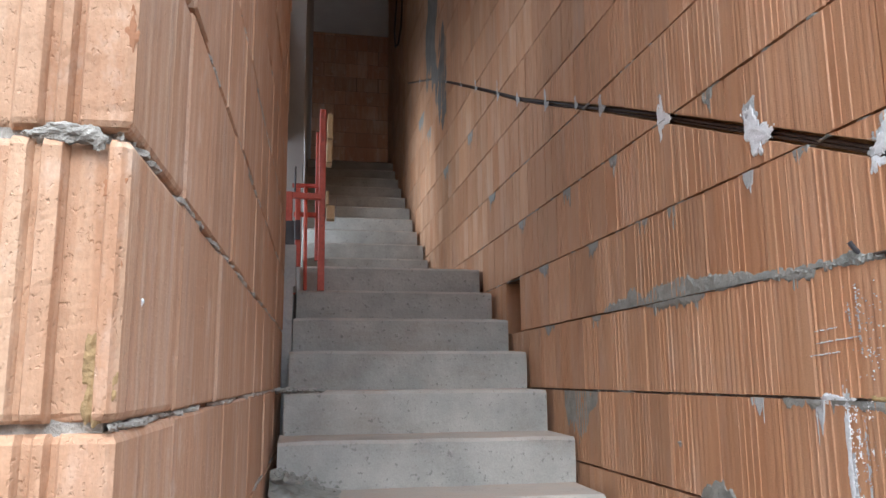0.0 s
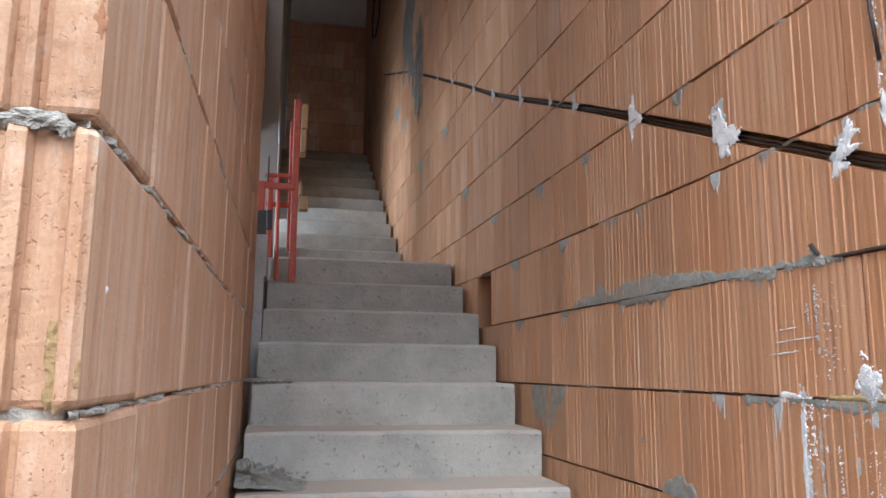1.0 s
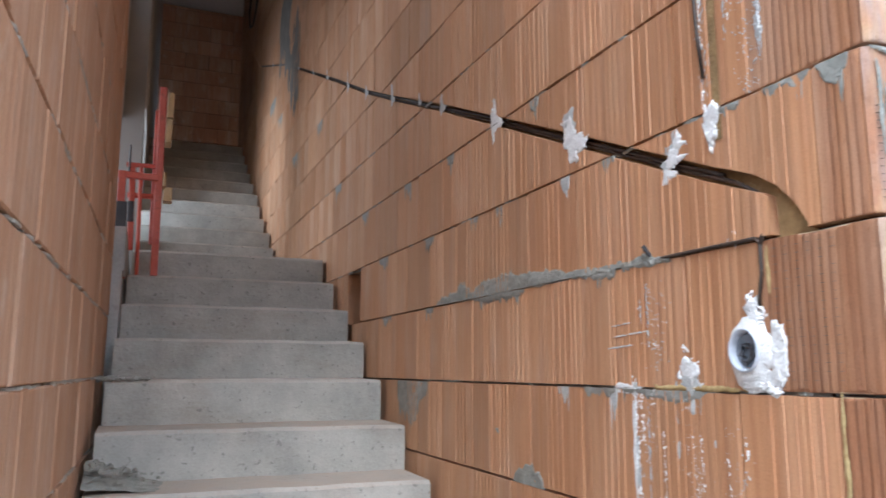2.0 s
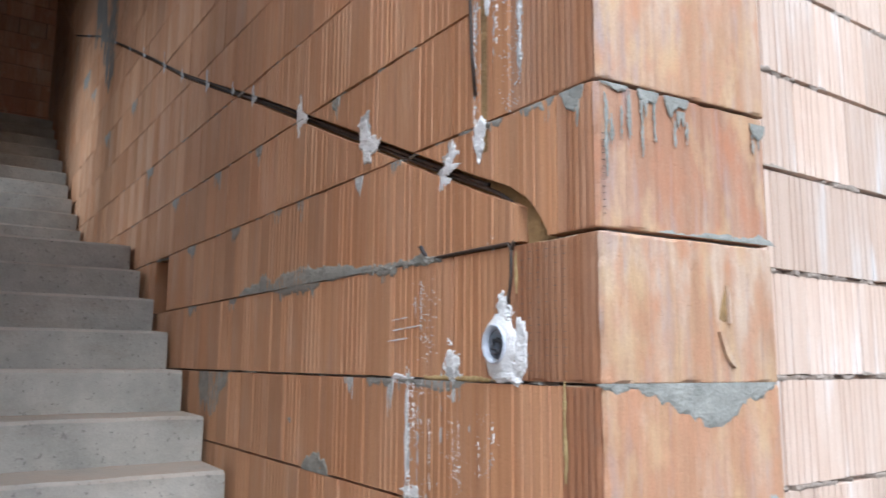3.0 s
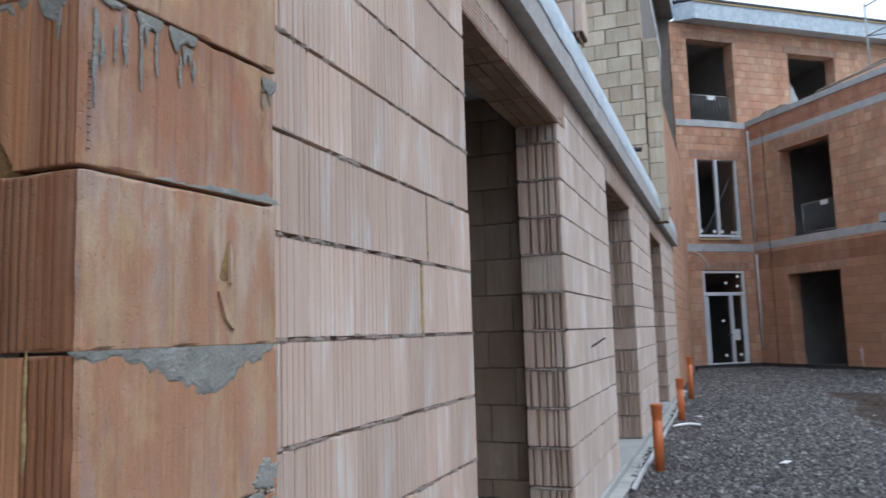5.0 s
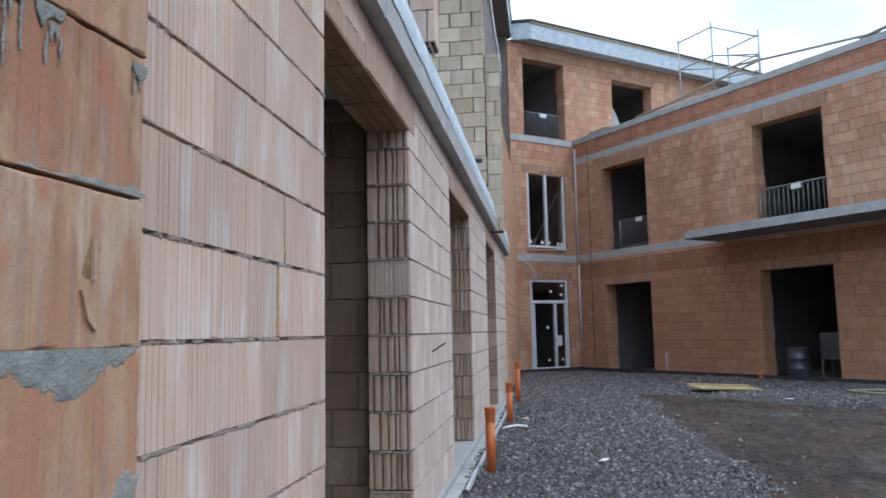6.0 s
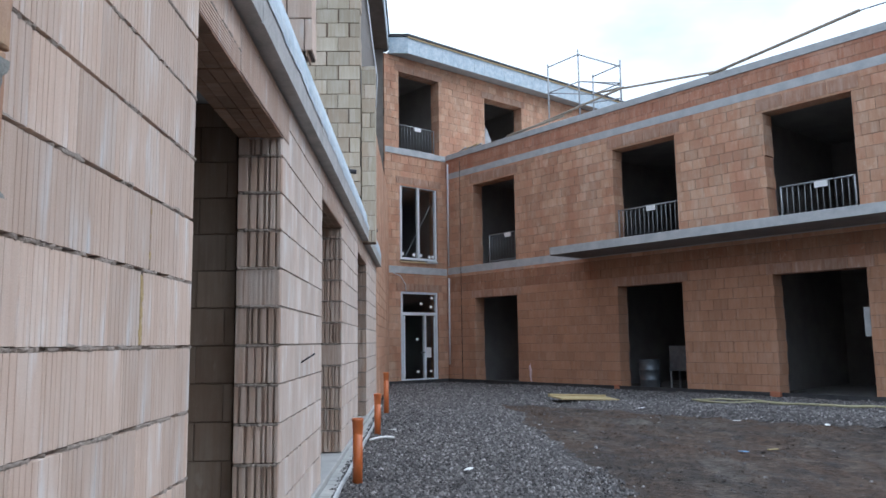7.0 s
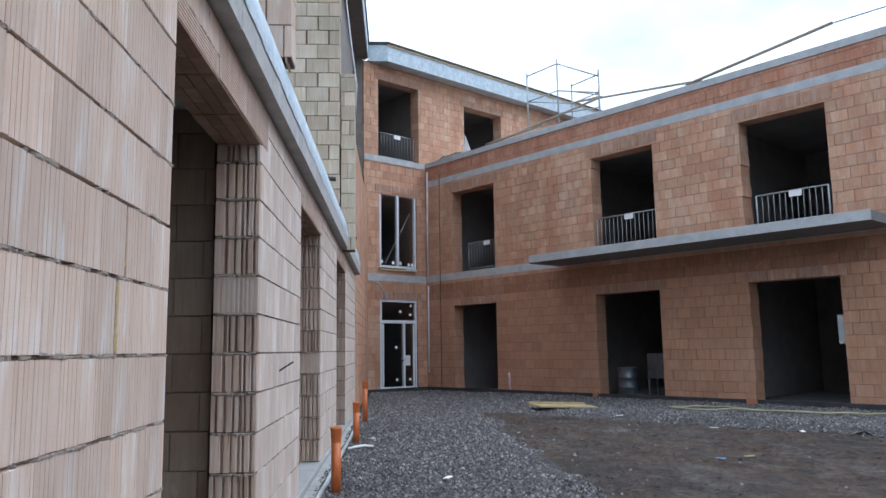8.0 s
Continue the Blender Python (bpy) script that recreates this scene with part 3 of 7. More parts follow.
def crumbly(s, u0, u1, z, h, seed, cell, out=0.006, fill=0.12, deep=0.016, wild=1.0):
    """A bed joint's mortar along u: broken lumps, squeezed out in places, missing in others."""
    n = max(2, int((u1 - u0) / cell))
    levels = (-0.8, -0.5, -0.1, 0.25, 0.45)
    base, m = len(s.v), len(levels)
    for i in range(n + 1):
        u = u0 + (u1 - u0) * i / n
        body = noise.noise((u * 9.0, seed * 3.7, 0)) + 0.6 * noise.noise((u * 31.0, seed * 1.9, 4)) + fill
        push = min(1.0, max(0.0, body * 2.2 + 0.25))
        for j, f in enumerate(levels):
            rag = 0.35 * noise.noise((u * 90.0, f * 9.0, seed)) + 0.35 * noise.noise((u * 37.0, f * 3.0, seed + 50))
            lump = 1.0 - abs(f) / 0.8
            y = deep * (1 - push) - push * out * lump * (0.35 + 0.9 * abs(noise.noise((u * 60.0, f * 2.5, seed + 9)))) + 0.0028 * noise.noise((u * 170.0, f * 20, seed)) + (0.0016 if cell > 0.002 else 0.0022) * noise.noise((u * 390.0, f * 31, seed)) + (0.004 if j in (0, m - 1) else 0.0)
            s.v.append((u, y, z + h * (f + rag * wild * (0.6 + 0.6 * push))))
    s.f += [(base + i * m + j, base + (i + 1) * m + j, base + (i + 1) * m + j + 1, base + i * m + j + 1) for i in range(n) for j in range(m - 1)]
    return s


def film(parent, u, z, w, h, mat, seed, kind="blob", thick=0.002, drips=0, name="mortar_smear", label="", fine=46, lean=0.0):
    """A spread patch with a torn outline. blob: centred; hang: from z down, with runs; rise: from z up."""
    r = random.Random(seed)
    ph = r.uniform(0, 200)
    cell = max(max(w, h) / fine, 0.0011)
    runs = [(r.uniform(-0.46, 0.46) * w, r.uniform(0.0015, 0.0045), r.uniform(0.5, 1.0)) for _ in range(drips)]
    tall = h * (1.0 if kind != "hang" or not drips else 1.6)
    z0, z1 = {"blob": (z - h * 0.75, z + h * 0.75), "streak": (z - h * 0.5, z + h * 0.5), "hang": (z - tall, z), "rise": (z, z + h * 1.2)}[kind]
    x0, x1 = (-w * 0.75, w * 0.75) if kind == "blob" else (-w * 0.55, w * 0.55)
    nu, nz = max(4, int((x1 - x0) / cell)), max(4, int((z1 - z0) / cell))
    px, fs, pts = [], [], []
    for i in range(nu + 1):
        x = x0 + (x1 - x0) * i / nu
        a = x / (w * 0.5)
        taper = max(0.0, 1 - abs(a) ** 2.5) ** 0.5
        prof = h * taper * (0.68 + 0.6 * noise.noise((x / w * 2.3 + ph, 0, 1)) + 0.25 * noise.noise((x * 55 + ph, 0, 2)))
        for dx, wide, long in runs:
            prof = max(prof, tall * long * math.exp(-((x - dx) / wide) ** 4))
        for j in range(nz + 1):
            zz = z0 + (z1 - z0) * j / nz
            grit = 0.0035 * noise.noise((x * 140 + ph, zz * 140, 3)) + 0.005 * noise.noise((x * 50 + ph, zz * 50, 7))
            if kind == "blob":
                b = (zz - z) / (h * 0.5)
                c = a - lean * b
                f = (1 - math.sqrt(c * c + b * b) + 0.55 * noise.noise((c * 1.5 + ph, b * 1.5, 0)) + 0.35 * noise.noise((c * 4 + ph, b * 4, 5))) * min(w, h) * 0.5 + grit * 0.4
            elif kind == "streak":
                b = (zz - z) / (h * 0.5)
                f = (0.30 - 0.6 * a * a - 0.5 * b ** 4 + 0.85 * noise.noise((x * 270 + ph, zz * 80, 0)) + 0.5 * noise.noise((x * 90 + ph, zz * 20, 5))) * 0.004
            elif kind == "hang":
                f = prof - (z - zz) + grit
            else:
                f = prof - (zz - z) + grit
            pts.append((x, zz))
            fs.append(f)
    out, index = Shape(), {}

    def corner(p):
        if p not in index:
            x, zz = pts[p]
            full = min(1.0, fs[p] / max(0.006, thick * 1.6))
            full = full * (2 - full)
            y = 0.0008 - thick * full * (0.8 + 0.5 * noise.noise((x * 38 + ph, zz * 38, 1)) + 0.12 * noise.noise((x * 160, zz * 160, 2)))
            index[p] = len(out.v)
            out.v.append((u + x, y, zz))
        return index[p]

    def between(p, q):
        key = (min(p, q), max(p, q))
        if key not in index:
            t = fs[p] / (fs[p] - fs[q])
            index[key] = len(out.v)
            out.v.append((u + pts[p][0] + (pts[q][0] - pts[p][0]) * t, 0.0009, pts[p][1] + (pts[q][1] - pts[p][1]) * t))
        return index[key]

    for i in range(nu):
        for j in range(nz):
            p = i * (nz + 1) + j
            for tri in ((p, p + nz + 1, p + nz + 2), (p, p + nz + 2, p + 1)):
                if fs[tri[0]] <= 0 and fs[tri[1]] <= 0 and fs[tri[2]] <= 0:
                    continue
                poly = []
                for k in range(3):
                    a, b = tri[k], tri[(k + 1) % 3]
                    if fs[a] > 0:
                        poly.append(corner(a))
                    if (fs[a] > 0) != (fs[b] > 0):
                        poly.append(between(a, b))
                if len(poly) > 2:
                    out.f.append(tuple(poly))
    if not out.f:
        return None
    return part(name, out, mat, parent, label, smooth=True)


def cut_ribs(s, pieces, a, b, x, z, ribs, r):
    """Narrow raised ridges on the pieces that are left of a cut block."""
    pitch, high, wide, _ = ribs
    u = a + pitch * r.uniform(0.4, 1.0)
    while u < b - pitch * 0.5:
        if r.random() < 0.7:
            for poly in pieces:
                zs = []
                for (p, q), (v, w) in zip(poly, poly[1:] + poly[:1]):
                    if min(p, v) < u < max(p, v):
                        zs.append(q + (w - q) * (u - p) / (v - p))
                if len(zs) >= 2 and max(zs) - min(zs) > 0.012 and min(abs(u - p) for p, _ in poly) > wide * 1.2:
                    lo, hi, c, t = min(zs) + 0.002 - z, max(zs) - 0.002 - z, u - x, -abs(high) * r.uniform(0.7, 1.2)
                    prof = [(c - wide, 0.001), (c - wide * 0.45, t), (c + wide * 0.4, t * 0.9), (c + wide, 0.001)]
                    s.prism_xy(prof, lo, hi)
        u += pitch * r.uniform(0.85, 1.2)


def masonry(name, m, mat, u0, u1, z0, z1, thick, openings=(), length=0.25, course=0.25, bed=0.006, head=0.002, zbase=0.2,
            recess=0.012, near=None, seed=1, jitter=0.0015, ends=None, slot=None, core=None, mortar=False, shift=0.0, piece="block", bond=0.5, ribs=None, course_mats=(), splits=None, far_mat=None, uneven=0.0):
    """A wall of blocks with real joints round a recessed core. near: the stretch whose blocks are parts of their own.
    course_mats: (from, to, material) for courses in another tone; splits: course -> (place, width) of an open head
    joint; far_mat: (from, material) for blocks in another tone along the wall."""
    rng = random.Random(seed)
    inner = Shape()
    grown = [(o[0] - recess - uneven * 1.4, o[1] + recess, o[2] - recess, o[3] + recess) for o in openings]
    for a, b, c, d in cells(u0 + recess * 0.5, u1 - recess, z0, z1, grown):
        inner.box(a, b, recess, thick, c, d)
    wall = part(name, inner, core or M_CORE)
    wall.matrix_world = m
    tagged(wall, kind="structure")
    rests, singles = {}, 0
    first, last = math.floor((z0 - zbase) / course + 1e-6), math.ceil((z1 - zbase) / course - 1e-6)
    for i in range(first, last):
        za, zb = max(zbase + i * course, z0), min(zbase + (i + 1) * course, z1)
        ua, ub = ends(i, u0, u1) if ends else (u0, u1)
        spans = [(ua, ub)]
        for o in openings:
            if o[2] < (za + zb) / 2 < o[3]:
                spans = [t for s0, s1 in spans for t in ((s0, min(s1, o[0])), (max(s0, o[1]), s1)) if t[1] - t[0] > 0.02]
        zmid = (za + zb) / 2
        mat_here = ([b[2] for b in course_mats if b[0] <= zmid < b[1]] or [mat])[0]
        rest = rests.setdefault(mat_here.name, (Shape(), mat_here))[0]
        for s0, s1 in spans:
            if uneven and s1 < ub - 0.01:
                s1 += rng.uniform(-1.3, 0.5) * uneven
            offset = ((i * bond + shift) % 1.0) * length
            k = math.floor((s0 - offset) / length)
            cuts = [s0]
            while True:
                k += 1
                c = offset + k * length
                if c > s1 - 0.045:
                    break
                if c > s0 + 0.045:
                    cuts.append(c)
            cuts.append(s1)
            gap_u, gap_w = (splits or {}).get(i, (None, 0))
            if gap_u is not None and s0 < gap_u < s1:
                cuts = sorted([c for c in cuts if abs(c - gap_u) > 0.06] + [gap_u])
            for a, b in zip(cuts, cuts[1:]):
                if gap_u is not None:
                    a, b = (a + gap_w / 2 if a == gap_u else a), (b - gap_w / 2 if b == gap_u else b)
                tight = head * rng.choice((0.8, 1.0, 1.0, 3.2))
                l, h, y = b - a - tight, zb - za - bed, rng.uniform(-jitter, jitter)
                if h < 0.02:
                    continue
                x = (a + b) / 2
                if far_mat:
                    mat_here = far_mat[1] if x > far_mat[0] else mat
                    rest = rests.setdefault(mat_here.name, (Shape(), mat_here))[0]
                pieces = slot(a + head / 2, b - head / 2, za + bed / 2, zb - bed / 2) if slot else None
                if pieces is not None:
                    s = Shape()
                    for poly in pieces:
                        s.prism_xz([(px - x, pz - za - bed / 2) for px, pz in poly], 0, thick - 0.02)
                    if ribs:
                        cut_ribs(s, pieces, a, b, x, za + bed / 2, ribs, rng)
                    ob = new(piece, s.mesh("cut_block", mat_here))
                    ob.parent, ob.location = wall, (x, y, za + bed / 2)
                elif near and near[0] <= x <= near[1] and near[2] <= zmid <= near[3] and singles < 300:
                    singles += 1
                    ob = new(piece, block_mesh(l, h, thick - 0.02, mat_here, ribs, rng.randrange(6) if ribs else 0))
                    ob.parent, ob.location = wall, (x, y, za + bed / 2)
                elif ribs and near and x < near[1] and near[2] <= zmid <= near[3]:
                    full = ribbed_shape(l, h, thick - 0.02, ribs, rng.randrange(6))
                    rest.add([(px + x, py + y, pz + za + bed / 2) for px, py, pz in full.v], full.f)
                else:
                    block_shape(l, h, thick - 0.02, x, za + bed / 2, y, rest)
    for rest, mat_here in rests.values():
        if rest.v:
            part("blocks", rest, mat_here, wall, kind="stuff")
    if mortar:
        s = Shape()
        for i in range(first + 1, last):
            z = zbase + i * course
            for a, b, c, d in cells(u0, u1, z - 0.001, z + 0.001, openings):
                for p, q in ((a, min(b, 4.0)), (max(a, 4.0), min(b, 8.0)), (max(a, 8.0), b)):
                    if q - p > 0.02:
                        crumbly(s, p, q, z, bed, seed + i, 0.004 if p < 4 else 0.010 if p < 8 else 0.03, 0.006, 0.2 if p < 4 else -0.05, 0.021)
        part("mortar_bed", s, M_MORTAR_PALE, wall, "pale crumbly mortar squeezed from the bed joints")
    return wall


def dab(parent, u, z, w, h, d, mat, seed, name="plaster_dab", lean=0.0, label="", grit=0.0):
    """A lump of plaster thrown on a wall's face."""
    rng = random.Random(seed)
    bm = bmesh.new()
    bmesh.ops.create_icosphere(bm, subdivisions=4 if grit else 3, radius=1.0)
    off = Vector((rng.uniform(0, 50), rng.uniform(0, 50), rng.uniform(0, 50)))
    for v in bm.verts:
        q = v.co.copy()
        k = 1 + 0.75 * noise.noise(q * 1.6 + off) + 0.35 * noise.noise(q * 4.5 + off) + grit * (noise.noise(q * 11.0 + off) + 0.7 * noise.noise(q * 23.0 + off))
        v.co = Vector((q.x * w / 2 * k + q.z * lean, max(-abs(q.y) if q.y < 0 else 0.0, -1) * d * (0.6 + 0.4 * k), q.z * h / 2 * k))
    s = Shape().add([v.co + Vector((u, 0.002, z)) for v in bm.verts], [[v.index for v in f.verts] for f in bm.faces])
    bm.free()
    return part(name, s, mat, parent, label, smooth=not grit)


# ---- plan, in metres ----
STAIR_X = 1.02                      # face of the wall beside the stairs
FACE_Y = 0.856                      # face of the long pale wall
GROUND = 0.10
TH = radians(37.9)                  # turn of the far building
UX, UY = -math.cos(TH), -math.sin(TH)
VX, VY = -UY, UX                    # along the three-storey wall
CX, CY = 25.9, -1.08                # inner corner of the far building

W_STAIR = frame_of(STAIR_X, 0, 0, -1)
W_LONG = frame_of(0, FACE_Y, 1, 0)
W_B = frame_of(CX, CY, UX, UY)
W_A = frame_of(CX, CY, VX, VY)

# chase for the cable, in (distance from the street side, height): lower and upper lip
COURSE = 0.2585                     # courses of the stair wall
STAIR_BASE = 1.702 - 6 * COURSE
CHASE_LOW = [(0.825, 1.700), (0.903, 1.702), (0.906, 1.772), (0.93, 1.784), (1.04, 1.826), (1.17, 1.880), (1.49, 2.018), (1.944, 2.213), (2.382, 2.401),
             (2.969, 2.642), (3.385, 2.818), (3.992, 3.099), (4.67, 3.404), (5.741, 3.881), (7.214, 4.434), (8.137, 5.043), (8.6, 5.35)]
CHASE_TOP = [(0.825, 1.712), (0.845, 1.745), (0.88, 1.783), (0.93, 1.815), (1.04, 1.858), (1.17, 1.914), (1.49, 2.052), (1.944, 2.245), (2.382, 2.431),
             (2.969, 2.668), (3.385, 2.843), (3.992, 3.122), (4.67, 3.426), (5.741, 3.901), (7.214, 4.452), (8.137, 5.059), (8.6, 5.365)]


def along(line, y):
    for (a, p), (b, q) in zip(line, line[1:]):
        if a <= y <= b:
            return p + (q - p) * (y - a) / (b - a)
    return None


def chase_slot(a, b, za, zb):
    """The polygons that are left of a block (in u = -y and z) once the chase is cut; None where it is whole."""
    ya, yb = -b, -a
    if yb < CHASE_LOW[0][0] or ya > CHASE_LOW[-1][0]:
        return None
    cross = []
    for line in (CHASE_LOW, CHASE_TOP):
        for (a0, p), (b0, q) in zip(line, line[1:]):
            cross += [a0 + (b0 - a0) * (z - p) / (q - p) for z in (za, zb) if min(p, q) < z < max(p, q)]
    ys = sorted({ya, yb, *[y for y in [y for y, _ in CHASE_LOW + CHASE_TOP] + cross if ya < y < yb]})
    whole, out = True, []
    for p, q in zip(ys, ys[1:]):
        lo, hi = [along(CHASE_LOW, y) for y in (p, q)], [along(CHASE_TOP, y) for y in (p, q)]
        if None in lo + hi:
            out.append([(-q, za), (-p, za), (-p, zb), (-q, zb)])
            continue
        l0, l1 = [min(max(z, za), zb) for z in lo]
        h0, h1 = [min(max(z, za), zb) for z in hi]
        if max(h0 - l0, h1 - l1) > 0.0005:
            whole = False
        for za_, zb_, zc_, zd_ in ((za, za, l0, l1), (h0, h1, zb, zb)):
            poly = [(-q, zb_), (-p, za_), (-p, zc_), (-q, zd_)]
            if abs(zc_ - za_) + abs(zd_ - zb_) > 0.002:
                clean = []
                for pt in poly:
                    if not clean or (abs(pt[0] - clean[-1][0]) + abs(pt[1] - clean[-1][1])) > 1e-4:
                        clean.append(pt)
                out.append(clean)
    return None if whole else out


# ---- ground ----
def ground_height(x, y):
    clods = 0.022 * noise.noise((x * 2.1, y * 2.6, 6)) + 0.026 * noise.noise((x * 4.7, y * 5.5, 1)) * (0.6 + noise.noise((x * 0.7, y * 0.7, 8))) if y < -1.6 else 0.0
    if y < -2.2:                                      # churned wheel ruts across the yard
        for off, deep in ((0.0, 0.08), (0.5, 0.045), (-1.5, 0.05), (1.6, 0.05)):
            d = (y + 4.3 - 0.8 * (x - 10.64)) / 1.28 + off + 0.3 * noise.noise((x * 0.5, off, 2))
            clods += deep * math.exp(-(d / 0.16) ** 2) * (0.7 + 0.9 * noise.noise((x * 1.9, y * 1.9, off + 3)))
    return GROUND + 0.03 * noise.noise((x * 0.25, y * 0.25, 0)) + 0.012 * noise.noise((x * 1.1, y * 1.1, 3)) + clods


s = Shape()
xs = [-200, -80, -30, -12, -6, -3] + [-1 + 0.1 * i for i in range(264)] + [27, 32, 45, 90, 200, 400]
ys = [-400, -150, -60, -30, -20, -15] + [-12 + 0.1 * i for i in range(130)] + [1.2, 3, 12, 40, 120, 400]
for x in xs:
    for y in ys:
        s.v.append((x, y, ground_height(x, y) if -2 < x < 26 and -13 < y < 1 else GROUND - 0.02))
n = len(ys)
s.f += [(i * n + j, (i + 1) * n + j, (i + 1) * n + j + 1, i * n + j + 1) for i in range(len(xs) - 1) for j in range(n - 1)]
ground = part("ground", s, M_MUD, None, "brown trodden building-site mud", smooth=True)
tagged(ground, kind="structure")


def on_gravel(x, y):
    """How far inside the gravel a point lies: along the long wall and before the far building."""
    wob = 0.30 * noise.noise((x * 0.6, y * 0.6, 9)) + 0.14 * noise.noise((x * 2.2, y * 2.2, 4))
    return max(y + 1.85, (x - y - 18.2) / 1.414) + wob


def gravel_rise(x, y):
    """The gravel's height over the ground; its rim is banked up before the far building."""
    g = on_gravel(x, y)
    bank = min(1.0, max(0.0, ((x - y - 18.2) / 1.414 - y - 1.85) * 0.25)) * max(0.0, g) * math.exp(-max(0.0, g) * 1.6) * 0.30
    return min(0.03, 0.05 * g) + bank


s = Shape()
rng = random.Random(5)
step = 0.3
index = {}
for i in range(int(27 / step)):
    for j in range(int(14 / step)):
        x, y = -1 + i * step, -13 + j * step
        if on_gravel(x + step / 2, y + step / 2) > -0.05 and -((x - CX) * VX + (y - CY) * VY) > -0.3 and y < FACE_Y and x < 25.4:
            quad = []
            for p, q in ((i, j), (i + 1, j), (i + 1, j + 1), (i, j + 1)):
                if (p, q) not in index:
                    gx, gy = -1 + p * step, -13 + q * step
                    index[p, q] = len(s.v)
                    s.v.append((gx, gy, ground_height(gx, gy) + max(-0.015, gravel_rise(gx, gy))))
                quad.append(index[p, q])
            s.f.append(tuple(quad))
gravel = part("gravel_bed", s, M_BED, None, "bed of grey crushed stone", smooth=True)
tagged(gravel, kind="structure")

s = Shape()
tet = [(1, 0, -0.5), (-0.4, 0.9, -0.5), (-0.5, -0.8, -0.5), (0.1, 0.2, 0.75), (0.55, 0.6, 0.25), (-0.6, 0.1, 0.35), (0.35, -0.65, 0.3)]
tet_f = [(2, 1, 0), (0, 1, 4), (1, 5, 4), (1, 2, 5), (2, 6, 5), (2, 0, 6), (0, 4, 6), (4, 5, 3), (5, 6, 3), (6, 4, 3)]
count = 0
while count < 85000:
    x = 3.0 + 22.5 * rng.random() ** 1.35
    y = rng.uniform(-12, FACE_Y - 0.1)
    g = on_gravel(x, y)
    if -((x - CX) * VX + (y - CY) * VY) < 0.05 or (g < 0 and rng.random() > 0.03 * math.exp(g * 2.0) + 0.004):
        continue
    count += 1
    r = rng.uniform(0.011, 0.023) * (1.6 if rng.random() < 0.05 else 1.0) * (1 + x * 0.02)
    a, b = rng.uniform(0, 6.28), rng.uniform(0.45, 1.1)
    ca, sa = math.cos(a) * r, math.sin(a) * r
    z = ground_height(x, y) + max(0.0, gravel_rise(x, y)) + r * 0.2
    s.add([(x + p * ca - q * sa * b, y + p * sa + q * ca * b, z + w * r * 0.9) for p, q, w in tet], tet_f)
part("gravel", s, M_STONES, None, "loose grey crushed stone", kind="stuff")
bpy.data.objects["gravel"]["category"] = "gravel"

s = Shape()
for _ in range(5200):
    x, y = 5.0 + 17.0 * rng.random() ** 1.2, rng.uniform(-11.0, -1.7)
    if on_gravel(x, y) > -0.1 or noise.noise((x * 0.8, y * 0.9, 2)) + rng.uniform(-0.3, 0.3) < 0:
        continue
    r = rng.uniform(0.008, 0.024) * (1 + x * 0.03) * (1.8 if rng.random() < 0.06 else 1)
    a = rng.uniform(0, 6.28)
    ca, sa = math.cos(a) * r, math.sin(a) * r
    s.add([(x + p * ca - q * sa, y + p * sa + q * ca, ground_height(x, y) + (w + 0.2) * r * 0.7) for p, q, w in tet], tet_f)
part("clods", s, M_MUD, None, "small crumbs of brown trodden earth", kind="stuff")
bpy.data.objects["clods"]["category"] = "earth"

# ---- the wall beside the stairs, with the pier at its end ----
def stair_ends(i, a, b):
    return a, (-0.93 if i % 2 else -0.80)


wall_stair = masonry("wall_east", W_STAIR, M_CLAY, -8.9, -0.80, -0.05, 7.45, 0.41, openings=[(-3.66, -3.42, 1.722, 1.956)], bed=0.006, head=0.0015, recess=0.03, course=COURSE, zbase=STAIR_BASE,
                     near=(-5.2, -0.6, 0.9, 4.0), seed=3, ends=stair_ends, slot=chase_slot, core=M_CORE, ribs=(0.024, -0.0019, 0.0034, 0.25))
tagged(wall_stair, "orange clay-block wall beside the stairs with a chased cable")



